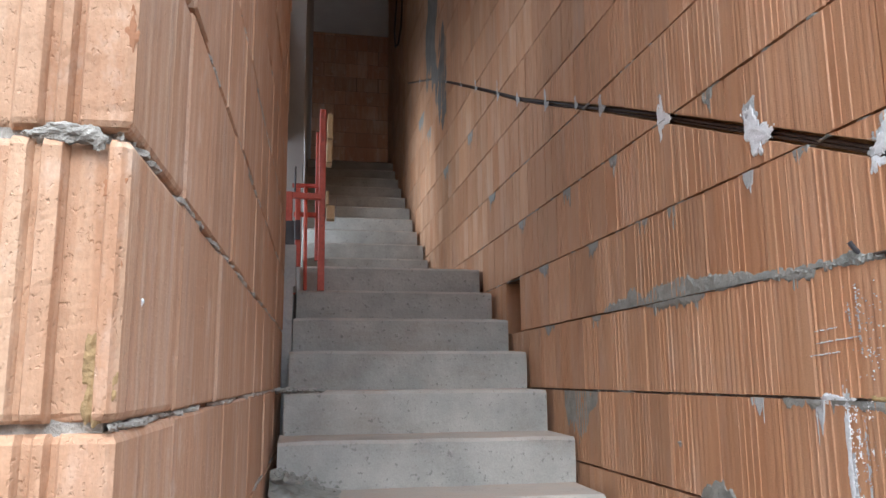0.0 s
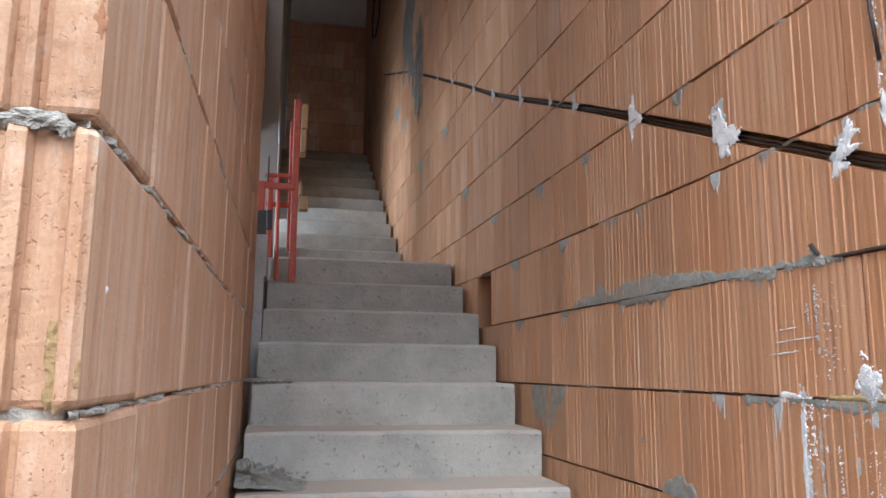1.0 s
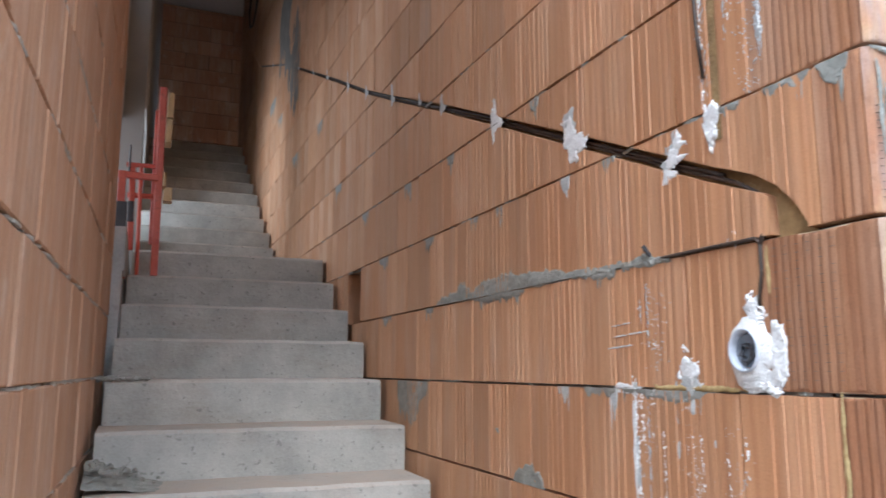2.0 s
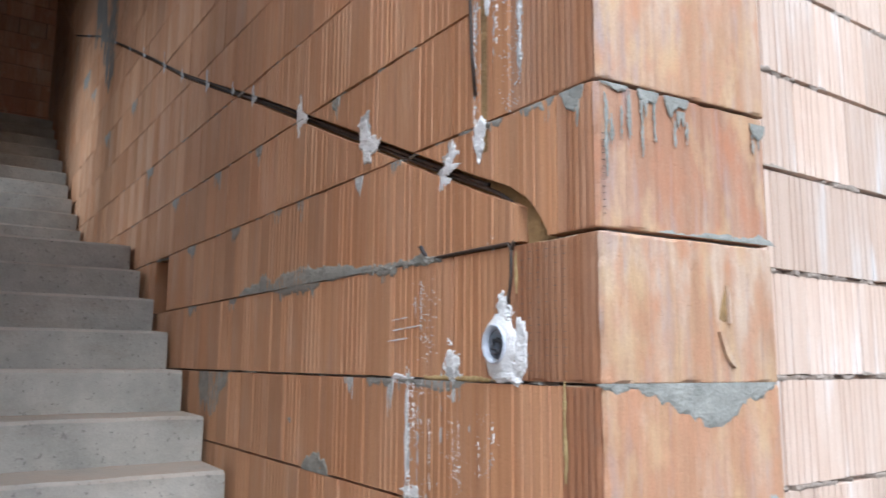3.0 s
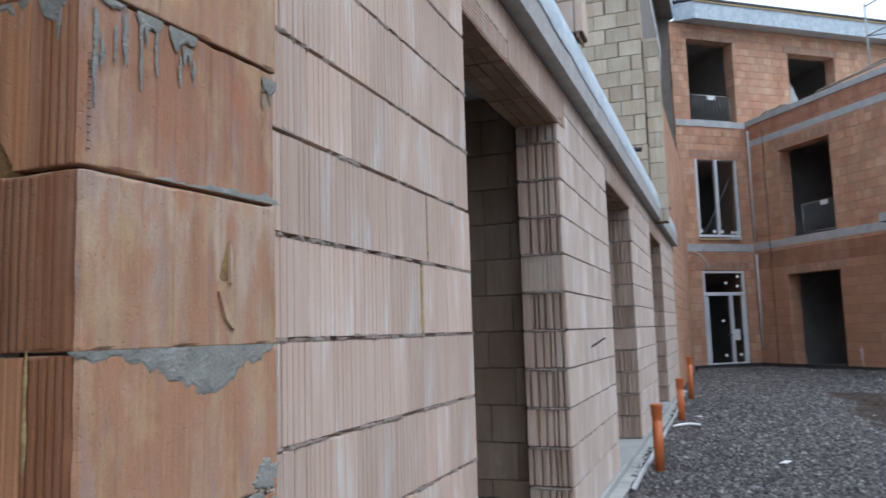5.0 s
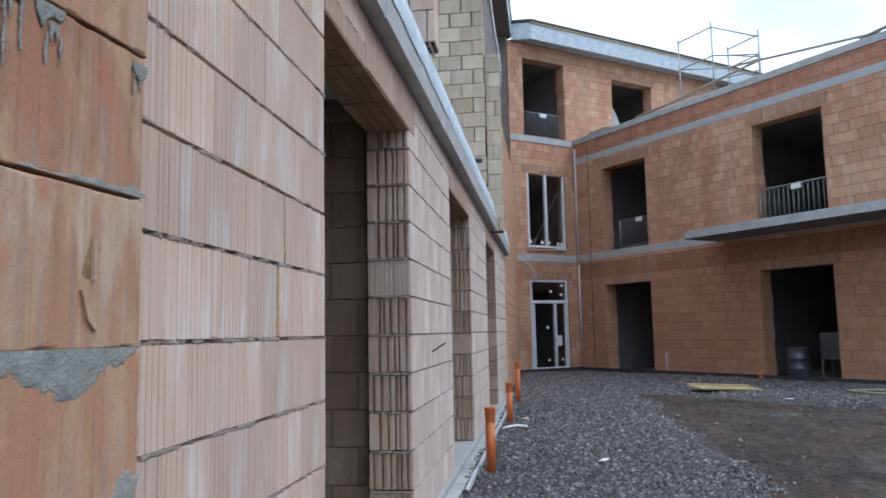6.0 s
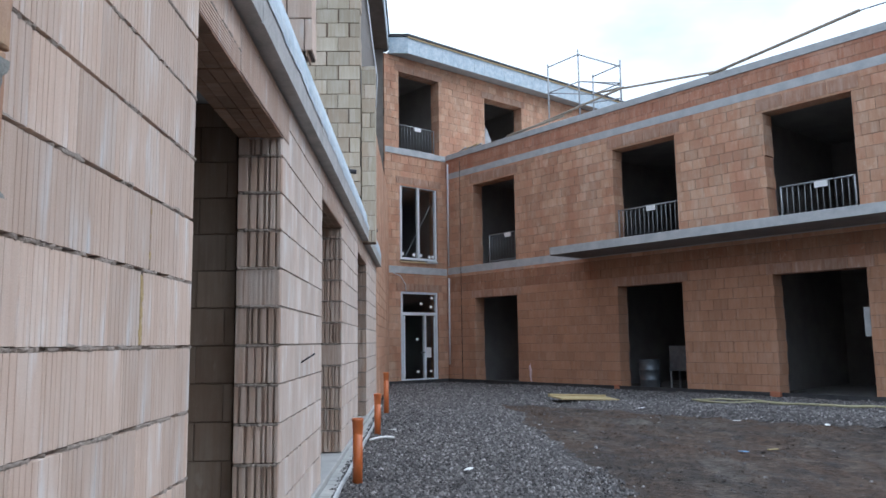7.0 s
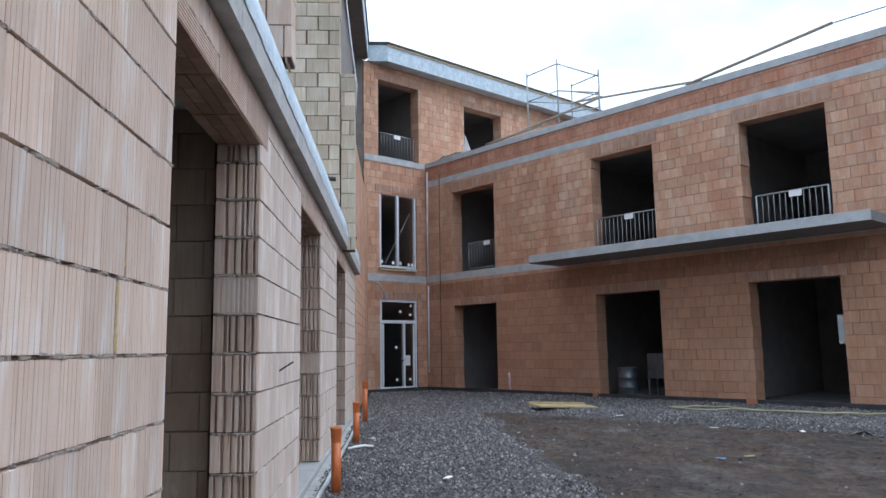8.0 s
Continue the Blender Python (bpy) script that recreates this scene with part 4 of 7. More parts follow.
def worn_prism(foot, h, step, seed):
    """An upright prism whose arrises are rubbed and chipped: its faces fall back unevenly at the rims."""
    ring, count = [], len(foot)
    for k in range(count):
        a, b, before = Vector(foot[k]), Vector(foot[(k + 1) % count]), Vector(foot[k - 1])
        n = max(1, int((b - a).length / step)) if k in (0, count - 2) else 1
        out = Vector(((b - a).y, -(b - a).x)).normalized()
        turn = Vector(((a - before).y, -(a - before).x)).normalized()
        ring += [(a.lerp(b, j / n), (out + turn).normalized() if j == 0 else out, 1.0 if k in (0, 1, count - 1) and j == 0 else 0.0) for j in range(n)]
    rows = [0.0, 0.002, 0.006, 0.012] + [0.012 + (h - 0.024) * k / 14 for k in range(1, 14)] + [h - 0.012, h - 0.006, h - 0.002, h]
    s, m = Shape(), len(ring)
    for z in rows:
        rim = min(z, h - z)
        for q, out, arris in ring:
            chip = max(0.0, noise.noise((q.x * 26, q.y * 26 + seed * 5.3, (3.0 if z > h / 2 else 8.0))) + 0.1)
            back = (0.001 + 0.007 * chip) * max(0.0, 1 - rim / (0.002 + 0.009 * chip)) ** 1.5
            back += arris * (0.0008 + 0.0045 * max(0.0, noise.noise((z * 30, seed * 3.1, q.x * 4)) - 0.05))
            back += 0.0009 * noise.noise((q.x * 22, z * 22, seed * 2.7))
            s.v.append((q.x - out.x * back, q.y - out.y * back, z))
    s.f += [(k * m + j, k * m + (j + 1) % m, (k + 1) * m + (j + 1) % m, (k + 1) * m + j) for k in range(len(rows) - 1) for j in range(m)]
    s.f += [tuple(range(m - 1, -1, -1)), tuple(range((len(rows) - 1) * m, len(rows) * m))]
    return s


for i in range(0, 28):
    za, zb = STAIR_BASE + COURSE * i, STAIR_BASE + COURSE * (i + 1)
    back = 0.93 if i % 2 else 0.80
    r = random.Random(70 + i)
    dx, dy = r.uniform(-0.002, 0.003), r.uniform(-0.004, 0.004)
    x0, x1, y0, y1 = STAIR_X + dx, 1.452 + dx, 0.700 + dy, 0.664 + dy
    c = 0.006
    foot = [(x0 + c, y0 - c * 0.1), (x1 - c, y1 + 0.001), (x1, y1 + c), (x1, back - 0.002), (x0, back - 0.002), (x0, y0 + c)]
    s = worn_prism([(p[0] - 1.236, p[1] - 0.68) for p in foot], zb - za - (0.008 if i % 2 else 0.005), 0.015, i)
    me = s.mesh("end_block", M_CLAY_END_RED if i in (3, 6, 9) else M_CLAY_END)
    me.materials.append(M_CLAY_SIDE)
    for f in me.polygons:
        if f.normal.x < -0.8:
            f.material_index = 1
    ob = new("end_block", me)
    ob.parent = wall_stair
    ob.matrix_parent_inverse = W_STAIR.inverted()
    ob.matrix_basis = Matrix.Translation((1.236, 0.68, za + 0.003))
s = Shape().prism_xy([(1.055, 0.72), (1.437, 0.688), (1.437, 0.93), (1.055, 0.93)], -0.05, 7.45)
ob = part("end_core", s, M_MORTAR, wall_stair)
ob.matrix_parent_inverse = W_STAIR.inverted()

# ---- the long pale wall with its openings ----
DOORS = [(3.19, 5.12, 0.2, 2.83), (7.27, 9.15, 0.2, 2.83), (11.55, 13.5, 0.2, 2.83)]
wall_long = masonry("wall_north", W_LONG, M_CLAY_PALE, 1.456, 16.6, 0.2, 3.12, 0.30, openings=[(a, b + 0.04, lo, hi) for a, b, lo, hi in DOORS], bed=0.012, head=0.0016, recess=0.026,
                    near=(1.4, 9.9, 0.3, 3.2), seed=11, mortar=True, shift=0.06, ribs=(0.0268, 0.0045, 0.0016, 0.9), splits={5: (2.645, 0.020), 6: (2.71, 0.011)}, far_mat=(5.1, M_CLAY_SALT_LIT), uneven=0.009)
tagged(wall_long, "long pale ribbed clay-block wall with three door openings")


def jamb_block(w, h, d, seed):
    """The toothed end of a hollow block, seen in a door reveal: ridges parted by narrow deep grooves."""
    r = random.Random(seed)
    x, prof = 0.0, []
    while x < w - 0.012:
        e = min(w, x + r.choice((0.014, 0.026, 0.034, 0.040)))
        if w - e < 0.03:
            e = w
        top = -d * r.uniform(0.82, 1.0)
        prof += [(x, top + 0.003), (x + 0.003, top), (e - 0.003, top), (e, top + 0.003)]
        x = e
        if e < w:
            x = e + r.choice((0.012, 0.015, 0.019))
            prof += [(e + 0.0005, -0.002), (x - 0.0005, -0.002)]
    return ragged(Shape().prism_xy([(0.0, 0.03)] + prof + [(w, 0.03)], 0, h), h, r, 0.004)


def jamb(wall, u, z0, z1, seed, plain_course):
    """A column of toothed block ends on the reveal of an opening, one of them plain."""
    rng = random.Random(seed)
    shapes = [jamb_block(0.285, 0.236, 0.044, k).mesh("jamb_block", M_JAMB) for k in (3, 8, 21)]
    shapes.append(Shape().soft_box(0.0, 0.285, -0.040, 0.03, 0.0, 0.236, 0.004).mesh("jamb_block", M_JAMB))
    i = math.floor((z0 - 0.2) / 0.25)
    while 0.2 + i * 0.25 < z1:
        za, zb = max(z0, 0.2 + i * 0.25), min(z1, 0.45 + i * 0.25)
        if zb - za > 0.03:
            ob = new("jamb_block", shapes[3] if i == plain_course else shapes[rng.randrange(3)])
            ob.parent = wall
            turn = Matrix(((0, 1, 0, u), (1, 0, 0, 0.002), (0, 0, (zb - za - 0.020) / 0.236, za + 0.009), (0, 0, 0, 1)))
            ob.matrix_basis = turn
        i += 1


for a, b, lo, hi in DOORS:
    jamb(wall_long, b + 0.039, lo, hi, int(a * 10), 6 if a < 4 else 4)
    s = Shape()
    for i in range(1, 11):
        crumbly(s, 0.004, 0.275, 0.2 + 0.25 * i - 0.002, 0.014, int(a * 31) + i, 0.004 if a < 4 else 0.012, 0.012, 0.35, 0.02)
    ob = part("mortar_bed", s, M_MORTAR_PALE, wall_long)
    ob.matrix_basis = Matrix(((0, 1, 0, b - 0.018), (1, 0, 0, 0.0), (0, 0, 1, 0.0), (0, 0, 0, 1)))


def lintel(wall, u0, u1, z, h, thick, mat, proud=0.004, segments=3):
    """A clay-clad lintel in pieces over an opening."""
    r = random.Random(int(u0 * 100 + z * 7))
    cuts = [u0] + [u0 + (u1 - u0) * (k + r.uniform(-0.18, 0.18)) / segments for k in range(1, segments)] + [u1]
    for a, b in zip(cuts, cuts[1:]):
        for j in range(2):
            y = -proud + r.uniform(-0.006, 0.004) + j * (thick / 2)
            part("lintel", Shape().soft_box(a + 0.012, b - 0.012, y + (0.012 if j else 0), y + thick / 2, z, z + h - 0.012, 0.004), mat, wall)


def ribbed_lintel(wall, u0, u1, z, h, thick, seed=1):
    """A lintel whose clay shell has grooves along its length; lengths butted together, soffit tiles below."""
    r = random.Random(seed)
    n, grooves = 3, 12
    for k in range(n):
        a, b = u0 + (u1 - u0) * k / n + 0.003, u0 + (u1 - u0) * (k + 1) / n - 0.003
        z0, z1, off = z + 0.012, z + h - 0.03, r.uniform(-0.003, 0.003)
        prof = [(thick, z1), (thick, z0), (off - 0.003, z0)]
        for j in range(grooves):
            c = z0 + (z1 - z0) * (j + 0.6) / grooves
            prof += [(off - 0.003, c - 0.0042), (off + 0.012, c - 0.0034), (off + 0.012, c + 0.0034), (off - 0.003, c + 0.0042)]
        prof += [(off - 0.003, z1)]
        m = len(prof)
        s = Shape().add([(a, y, w) for y, w in prof] + [(b, y, w) for y, w in prof],
                        [tuple(range(m - 1, -1, -1)), tuple(range(m, 2 * m))] + [(i, (i + 1) % m, (i + 1) % m + m, i + m) for i in range(m)])
        part("lintel", s, M_CLAY_PALE, wall, "clay lintel with grooves along its face")
    s = crumbly(Shape(), u0, u1, z + h - 0.015, 0.026, seed, 0.012, 0.008, -0.25, 0.06)
    part("mortar_bed", s, M_MORTAR_PALE, wall)
    long, wide = 9, 4
    for k in range(long):
        for j in range(wide):
            a, b = u0 + (u1 - 0.24 - u0) * k / long, u0 + (u1 - 0.24 - u0) * (k + 1) / long
            w = thick / wide
            g = 0.016 if k in (3, 6) else 0.002
            part("soffit_tile", Shape().soft_box(a + g, b - 0.002, 0.003 + j * w, j * w + w - 0.002, z - 0.002 + r.uniform(-0.003, 0.001), z + 0.011, 0.002), M_SOFFIT_TILE, wall)


for a, b, lo, hi in DOORS:
    ribbed_lintel(wall_long, a, b + 0.24, hi - 0.004, 0.27, 0.29, int(a * 7))

# slab edge on the long wall, foil-wrapped upstand
s = Shape()
x = 1.40
rng = random.Random(8)
while x < 16.9:
    e = min(x + rng.uniform(2.4, 3.2), 16.95)
    d = rng.uniform(-0.004, 0.004)
    s.soft_box(x, e - 0.004, FACE_Y - 0.10 + d, 4.2, 3.125, 3.35 + d, 0.008)
    x = e
slab = part("slab_edge", s, M_SLAB_NEAR, None, "pale cast concrete floor slab edge over the long wall")
tagged(slab, kind="structure")
s = Shape()
nx = 150
for i in range(nx + 1):
    x = 1.42 + 15.45 * i / nx
    w = 0.012 * noise.noise((x * 2.2, 0, 0)) + 0.008 * noise.noise((x * 7, 2, 0))
    for y, z in ((FACE_Y - 0.105, 3.29 + w * 2.2), (FACE_Y - 0.106 + w, 3.36), (FACE_Y - 0.085 + w, 3.44 + w), (FACE_Y - 0.07 + w * 0.5, 3.56 + w), (FACE_Y + 0.02, 3.60 + w * 0.5), (FACE_Y + 0.3, 3.60)):
        s.v.append((x, y, z))
s.f += [(i * 6 + j, (i + 1) * 6 + j, (i + 1) * 6 + j + 1, i * 6 + j + 1) for i in range(nx) for j in range(5)]
foil = part("roof_foil", s, M_FOIL, None, "wrinkled blue-white foil over the slab edge", smooth=True)
tagged(foil, kind="structure")

# plinth under the long wall
s = Shape()
s.soft_box(1.456, 16.6, FACE_Y - 0.02, FACE_Y + 0.32, 0.0, 0.198, 0.01)
tagged(part("plinth", s, M_CONCRETE, None, "rough concrete plinth below the long wall"), kind="structure")
s = Shape()
for i in range(80):
    x = 1.5 + 15.0 * i / 80
    w = 0.02 * noise.noise((x * 1.7, 5, 0))
    s.soft_box(x, x + 0.1875, FACE_Y - 0.13 + w, FACE_Y - 0.021, 0.05, 0.145 + w * 0.6, 0.006)
tagged(part("footing", s, M_CONCRETE, None, "low concrete footing beside the gravel"), kind="structure")

# rooms behind the long wall: cross walls of grey block, floor, back wall
for k, (x, top) in enumerate(((5.30, 3.12), (9.35, 3.12), (13.7, 3.12))):
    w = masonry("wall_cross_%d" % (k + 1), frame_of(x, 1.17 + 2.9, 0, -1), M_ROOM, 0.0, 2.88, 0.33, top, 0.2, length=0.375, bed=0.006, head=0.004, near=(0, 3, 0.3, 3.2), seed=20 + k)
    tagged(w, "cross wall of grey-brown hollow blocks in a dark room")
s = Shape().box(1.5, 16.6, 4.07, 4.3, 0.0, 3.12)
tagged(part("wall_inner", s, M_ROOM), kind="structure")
s = Shape().box(1.46, 16.6, 1.17, 4.06, 0.1, 0.21)
tagged(part("floor", s, M_CONCRETE), kind="structure")

# ---- stairs ----
RISE, GOING = 0.1635, 0.2865


def tread(n):
    """Nose of step n: distance and height; a landing follows step 7."""
    if n <= 7:
        return 2.697 + GOING * (n - 2), 1.279 + RISE * (n - 2)
    return 5.60 + 0.262 * (n - 8), 2.26 + RISE * (n - 8)


stairs = thing("staircase", "grey raw concrete staircase between block walls", "staircase", kind="structure")
rng = random.Random(31)
for n in range(-5, 19):
    y, z = tread(n)
    y2 = tread(n + 1)[0] if n < 18 else 12.5
    if z - RISE < -0.1:
        continue
    left = -0.085 + 0.012 * max(n, 0) if n < 8 else 0.012
    nx, ny = 14, 3
    s = Shape()
    x0, x1 = left, 0.997 + rng.uniform(-0.006, 0.006)
    rows = [(y + 0.006, z - RISE - 0.02), (y + 0.0015, z - 0.10), (y, z - 0.012), (y + 0.010, z), (y2 + 0.03, z + 0.0005)]
    for yy, zz in rows:
        for i in range(nx + 1):
            t = i / nx
            wob = 0.0035 * noise.noise((t * 7 + n * 3.1, yy * 3, zz * 9)) + 0.002 * noise.noise((t * 31 + n, 1, zz * 30))
            edge = 0.012 if i in (0, nx) and zz > z - 0.05 and yy < y + 0.02 else 0.0
            s.v.append((x0 + (x1 - x0) * t, yy + wob + edge * 0.4, zz + wob * 0.6 - edge * 0.3))
    m = nx + 1
    s.f += [(r * m + i, r * m + i + 1, (r + 1) * m + i + 1, (r + 1) * m + i) for r in range(len(rows) - 1) for i in range(nx)]
    for side in (0, nx):
        a = [r * m + side for r in range(len(rows))]
        base = len(s.v)
        s.v += [(s.v[a[-1]][0], y2 + 0.03, z - RISE - 0.02)]
        s.f.append(tuple(a + [base]) if side else tuple(reversed(a + [base])))
    part("step", s, M_STEP, stairs, smooth=False)

# broken mortar heaped at the foot of a step
s = Shape()
nu, nv = 16, 10
for i in range(nu + 1):
    for j in range(nv + 1):
        x, y = -0.08 + 0.26 * i / nu, tread(1)[0] + 0.06 + 0.24 * j / nv
        h = max(0.0, 0.085 * (1 - i / nu) ** 1.5 * (0.3 + 0.7 * j / nv)) * (1 + 0.6 * noise.noise((x * 22, y * 22, 1))) + 0.012 * noise.noise((x * 60, y * 60, 2)) * (1 - i / nu)
        s.v.append((x, y, tread(1)[1] - 0.003 + h))
s.f += [(i * (nv + 1) + j, (i + 1) * (nv + 1) + j, (i + 1) * (nv + 1) + j + 1, i * (nv + 1) + j + 1) for i in range(nu) for j in range(nv)]
for k in range(70):
    x, y = -0.07 + abs(rng.gauss(0, 0.09)), tread(1)[0] + rng.uniform(0.06, 0.27)
    r = rng.uniform(0.004, 0.015)
    s.add([(x + p * r, y + q * r, tread(1)[1] + 0.004 + max(0, 0.05 - x * 0.25) + (w + 0.5) * r * 0.8) for p, q, w in tet], tet_f)
part("mortar_rubble", s, M_MORTAR, None, "crumbled grey mortar heaped on a step", kind="stuff")["category"] = "rubble"
lip = thing("mortar_lip", "rough strip of grey mortar on the nose of a step", "mortar", Matrix(((1, 0, 0, 0), (0, 1, 0, tread(3)[0] + 0.012), (0, 0, 1, tread(3)[1] + 0.004), (0, 0, 0, 1))))
for k in range(9):
    dab(lip, -0.07 + 0.02 * k, 0.0, 0.035, 0.022 - 0.001 * k, 0.02, M_MORTAR, 800 + k, "mortar_lump")

# ---- pillar wall on the other side of the stairs ----
LEFT_T = radians(1.6)
W_LEFT = frame_of(-0.148, 0.68, math.sin(LEFT_T), math.cos(LEFT_T))
wall_left = masonry("wall_west", W_LEFT, M_CLAY_LEFT, 0.26, 2.75, 0.0, 3.45, 0.30, length=0.25, bed=0.007, head=0.0015, recess=0.014, near=(0, 2.8, 0.9, 2.9), seed=41, jitter=0.003)
tagged(wall_left, "pillar wall of light orange clay blocks")

# toothed end blocks: profile across the end, (distance from the corner, depth)
TEETH_A = [(0.0, 0.0), (0.017, 0.0), (0.022, 0.012), (0.053, 0.014), (0.057, 0.002), (0.072, 0.0), (0.076, 0.009), (0.081, 0.009), (0.085, 0.001), (0.098, 0.0), (0.102, 0.010), (0.16, 0.012), (0.165, 0.0), (0.30, 0.0)]
TEETH_B = [(0.0, 0.0), (0.042, 0.0), (0.047, 0.010), (0.052, 0.011), (0.056, 0.003), (0.063, 0.001), (0.067, 0.008), (0.074, 0.008), (0.078, 0.0), (0.098, 0.002), (0.104, 0.012), (0.18, 0.012), (0.185, 0.0), (0.30, 0.0)]
for i in range(-1, 13):
    za = 0.2 + 0.25 * i
    teeth = TEETH_A if i % 2 else TEETH_B
    r = random.Random(90 + i)
    gap = 0.010 if i % 2 == 0 else 0.007
    d = 0.004 if i % 2 == 0 else 0.0
    h = 0.25 - gap
    c = 0.007
    outline = [(0.258, -0.000), (c, 0.0)]                                  # along the stair side, towards the corner
    outline += [(dpt + d, t + (c if k == 0 else 0)) for k, (t, dpt) in enumerate(teeth)]
    outline += [(0.258, 0.30)]
    poly = list(reversed(outline))
    rows = [0.0, 0.003, 0.008] + [0.008 + (h - 0.016) * k / 26 for k in range(1, 26)] + [h - 0.008, h - 0.003, h]
    s = Shape()
    n = len(poly)
    for k, z in enumerate(rows):
        near = min(k, len(rows) - 1 - k)
        for j, (p, q) in enumerate(poly):
            inset = (0.0055 if near == 0 else 0.0022 if near == 1 else 0.0) * (1 + 0.8 * noise.noise((q * 70, i * 3, k)))
            w = 0.0016 * noise.noise((p * 40, q * 60, z * 24 + i * 7)) + 0.0006 * noise.noise((j * 3.3, z * 95, i * 5)) + 0.0016 * max(0.0, noise.noise((j * 7.7, z * 33, i * 9)) - 0.3)
            s.v.append((p + inset * (1 if p < 0.2 else 0) + w, q + inset * (1 if q < 0.01 else 0) + w * 0.5, z))
    s.f += [(k * n + j, k * n + (j + 1) % n, (k + 1) * n + (j + 1) % n, (k + 1) * n + j) for k in range(len(rows) - 1) for j in range(n)]
    s.f += [tuple(range(n - 1, -1, -1)), tuple(range((len(rows) - 1) * n, len(rows) * n))]
    ob = new("end_block", s.mesh("toothed_block", M_CLAY_LEFT))
    ob.parent, ob.location = wall_left, (r.uniform(-0.003, 0.002), r.uniform(-0.002, 0.002), za + gap / 2)
s = Shape().box(0.018, 0.3, 0.012, 0.29, 0.0, 3.4)
part("end_core", s, M_ROUGH, wall_left)
# mortar squeezed out at the corner
LEFT_END = Matrix(((0, 1, 0, 0.004), (-1, 0, 0, 0), (0, 0, 1, 0), (0, 0, 0, 1)))
for k, z in enumerate((0.95, 1.20, 1.45, 1.70, 1.95, 2.20, 2.45)):
    strong = {1.70: 0.22, 1.45: -0.02}.get(z, 0.05)
    s = crumbly(Shape(), 0.004, 1.0, z, 0.0062, 400 + k, 0.0016, 0.0030, strong, 0.017, 0.8)
    crumbly(s, 1.0, 2.7, z, 0.010, 400 + k, 0.006, 0.003, 0.1)
    part("mortar_bed", s, M_ROUGH, wall_left, "crumbly grey mortar in a bed joint")
    s = crumbly(Shape(), -0.27, -0.004, z, 0.011, 430 + k, 0.0016, 0.001, -0.25 if z == 1.70 else -0.1, 0.03, 0.4)
    part("mortar_bed", s, M_ROUGH, wall_left).matrix_basis = LEFT_END
for k, (u, z, w, h, d) in enumerate(((-0.036, 1.699, 0.024, 0.014, 0.005), (-0.046, 1.702, 0.030, 0.013, 0.006), (-0.058, 1.703, 0.030, 0.011, 0.006), (-0.071, 1.700, 0.024, 0.008, 0.004), (-0.050, 1.696, 0.02, 0.010, 0.003), (-0.028, 1.694, 0.012, 0.016, 0.003), (-0.083, 1.699, 0.016, 0.005, 0.003))):
    dab(wall_left, u, z, w, h, d, M_ROUGH, 447 + k, "mortar_lump", label="lump of grey mortar squeezed from the joint" if k == 0 else "", grit=0.16).matrix_basis = LEFT_END
dab(wall_left, 0.075, 1.561, 0.005, 0.008, 0.004, M_PLASTER, 3, "plaster_spot")
for k, (u, z, w, h) in enumerate(((-0.009, 1.60, 0.012, 0.05), (-0.012, 1.655, 0.016, 0.03), (-0.008, 1.54, 0.010, 0.03), (-0.010, 1.80, 0.014, 0.05), (-0.010, 1.30, 0.016, 0.06))):
    film(wall_left, u, z, w, h, M_CLAY_SIDE, 15 + k, "blob", 0.0016, name="chipped_spot").matrix_basis = LEFT_END
ob = film(wall_left, -0.016, 1.487, 0.026, 0.065, M_CHASE, 5, "blob", 0.002, name="chipped_spot", label="ochre chip at a block's corner")
ob.matrix_basis = LEFT_END

# ---- closing the stairwell ----
s = Shape()
s.box(-6.0, -0.46, FACE_Y, FACE_Y + 0.3, 0.0, 7.6)
tagged(part("wall_front_left", s, M_CLAY_PALE), kind="structure")
# unseen wall, its lower edge set to cut sky light high on the stairs
s = Shape()
s.box(-0.46, 1.015, FACE_Y + 0.02, FACE_Y + 0.3, 4.2, 7.6)
tagged(part("wall_over_entry", s, M_CLAY_PALE), kind="structure")
s = Shape()
s.box(-3.6, -0.46, 3.2, 3.44, 0.0, 7.45)
s.box(-3.8, -3.6, 5.7, 12.7, 0.0, 7.45)
for a, b, lo, hi in cells(3.44, 5.6, 0.0, 7.45, [(3.5, 5.0, 2.15, 3.35)]):
    s.box(-1.5, -1.3, a, b, lo, hi)
s.box(-3.6, -1.3, 5.6, 5.7, 0.0, 7.45)
tagged(part("wall_landing_room", s, M_CLAY_FAR), kind="structure")
s = Shape().box(-3.6, -0.02, 3.44, 5.6, 1.9, 2.09).box(-0.46, -0.03, 3.44, 5.6, 0.0, 1.9)
# unseen slab and beam added to keep lamp light low on the stair wall
tagged(part("ceiling_landing", Shape().box(-1.3, -0.14, 3.44, 5.6, 4.2, 4.4).box(-0.34, -0.14, 3.44, 5.6, 3.25, 4.2), M_CEIL), kind="structure")
tagged(part("floor_landing", s, M_CONCRETE), kind="structure")
s = Shape()
s.prism_xy([(-0.42, 5.60), (0.0, 5.60), (0.006, 5.86), (-0.42, 5.86)], 1.9, 7.45)
s.prism_xy([(-0.42, 6.55), (0.019, 6.55), (0.115, 11.3), (-0.42, 11.3)], 1.9, 7.45)
s.prism_xy([(-0.42, 5.86), (0.006, 5.86), (0.019, 6.55), (-0.42, 6.55)], 3.45, 7.45)
tagged(part("wall_concrete", s, M_SHELL, None, "grey cast concrete wall beside the upper flight"), kind="structure")
W_BACK = frame_of(-0.8, 12.5, 1, 0)
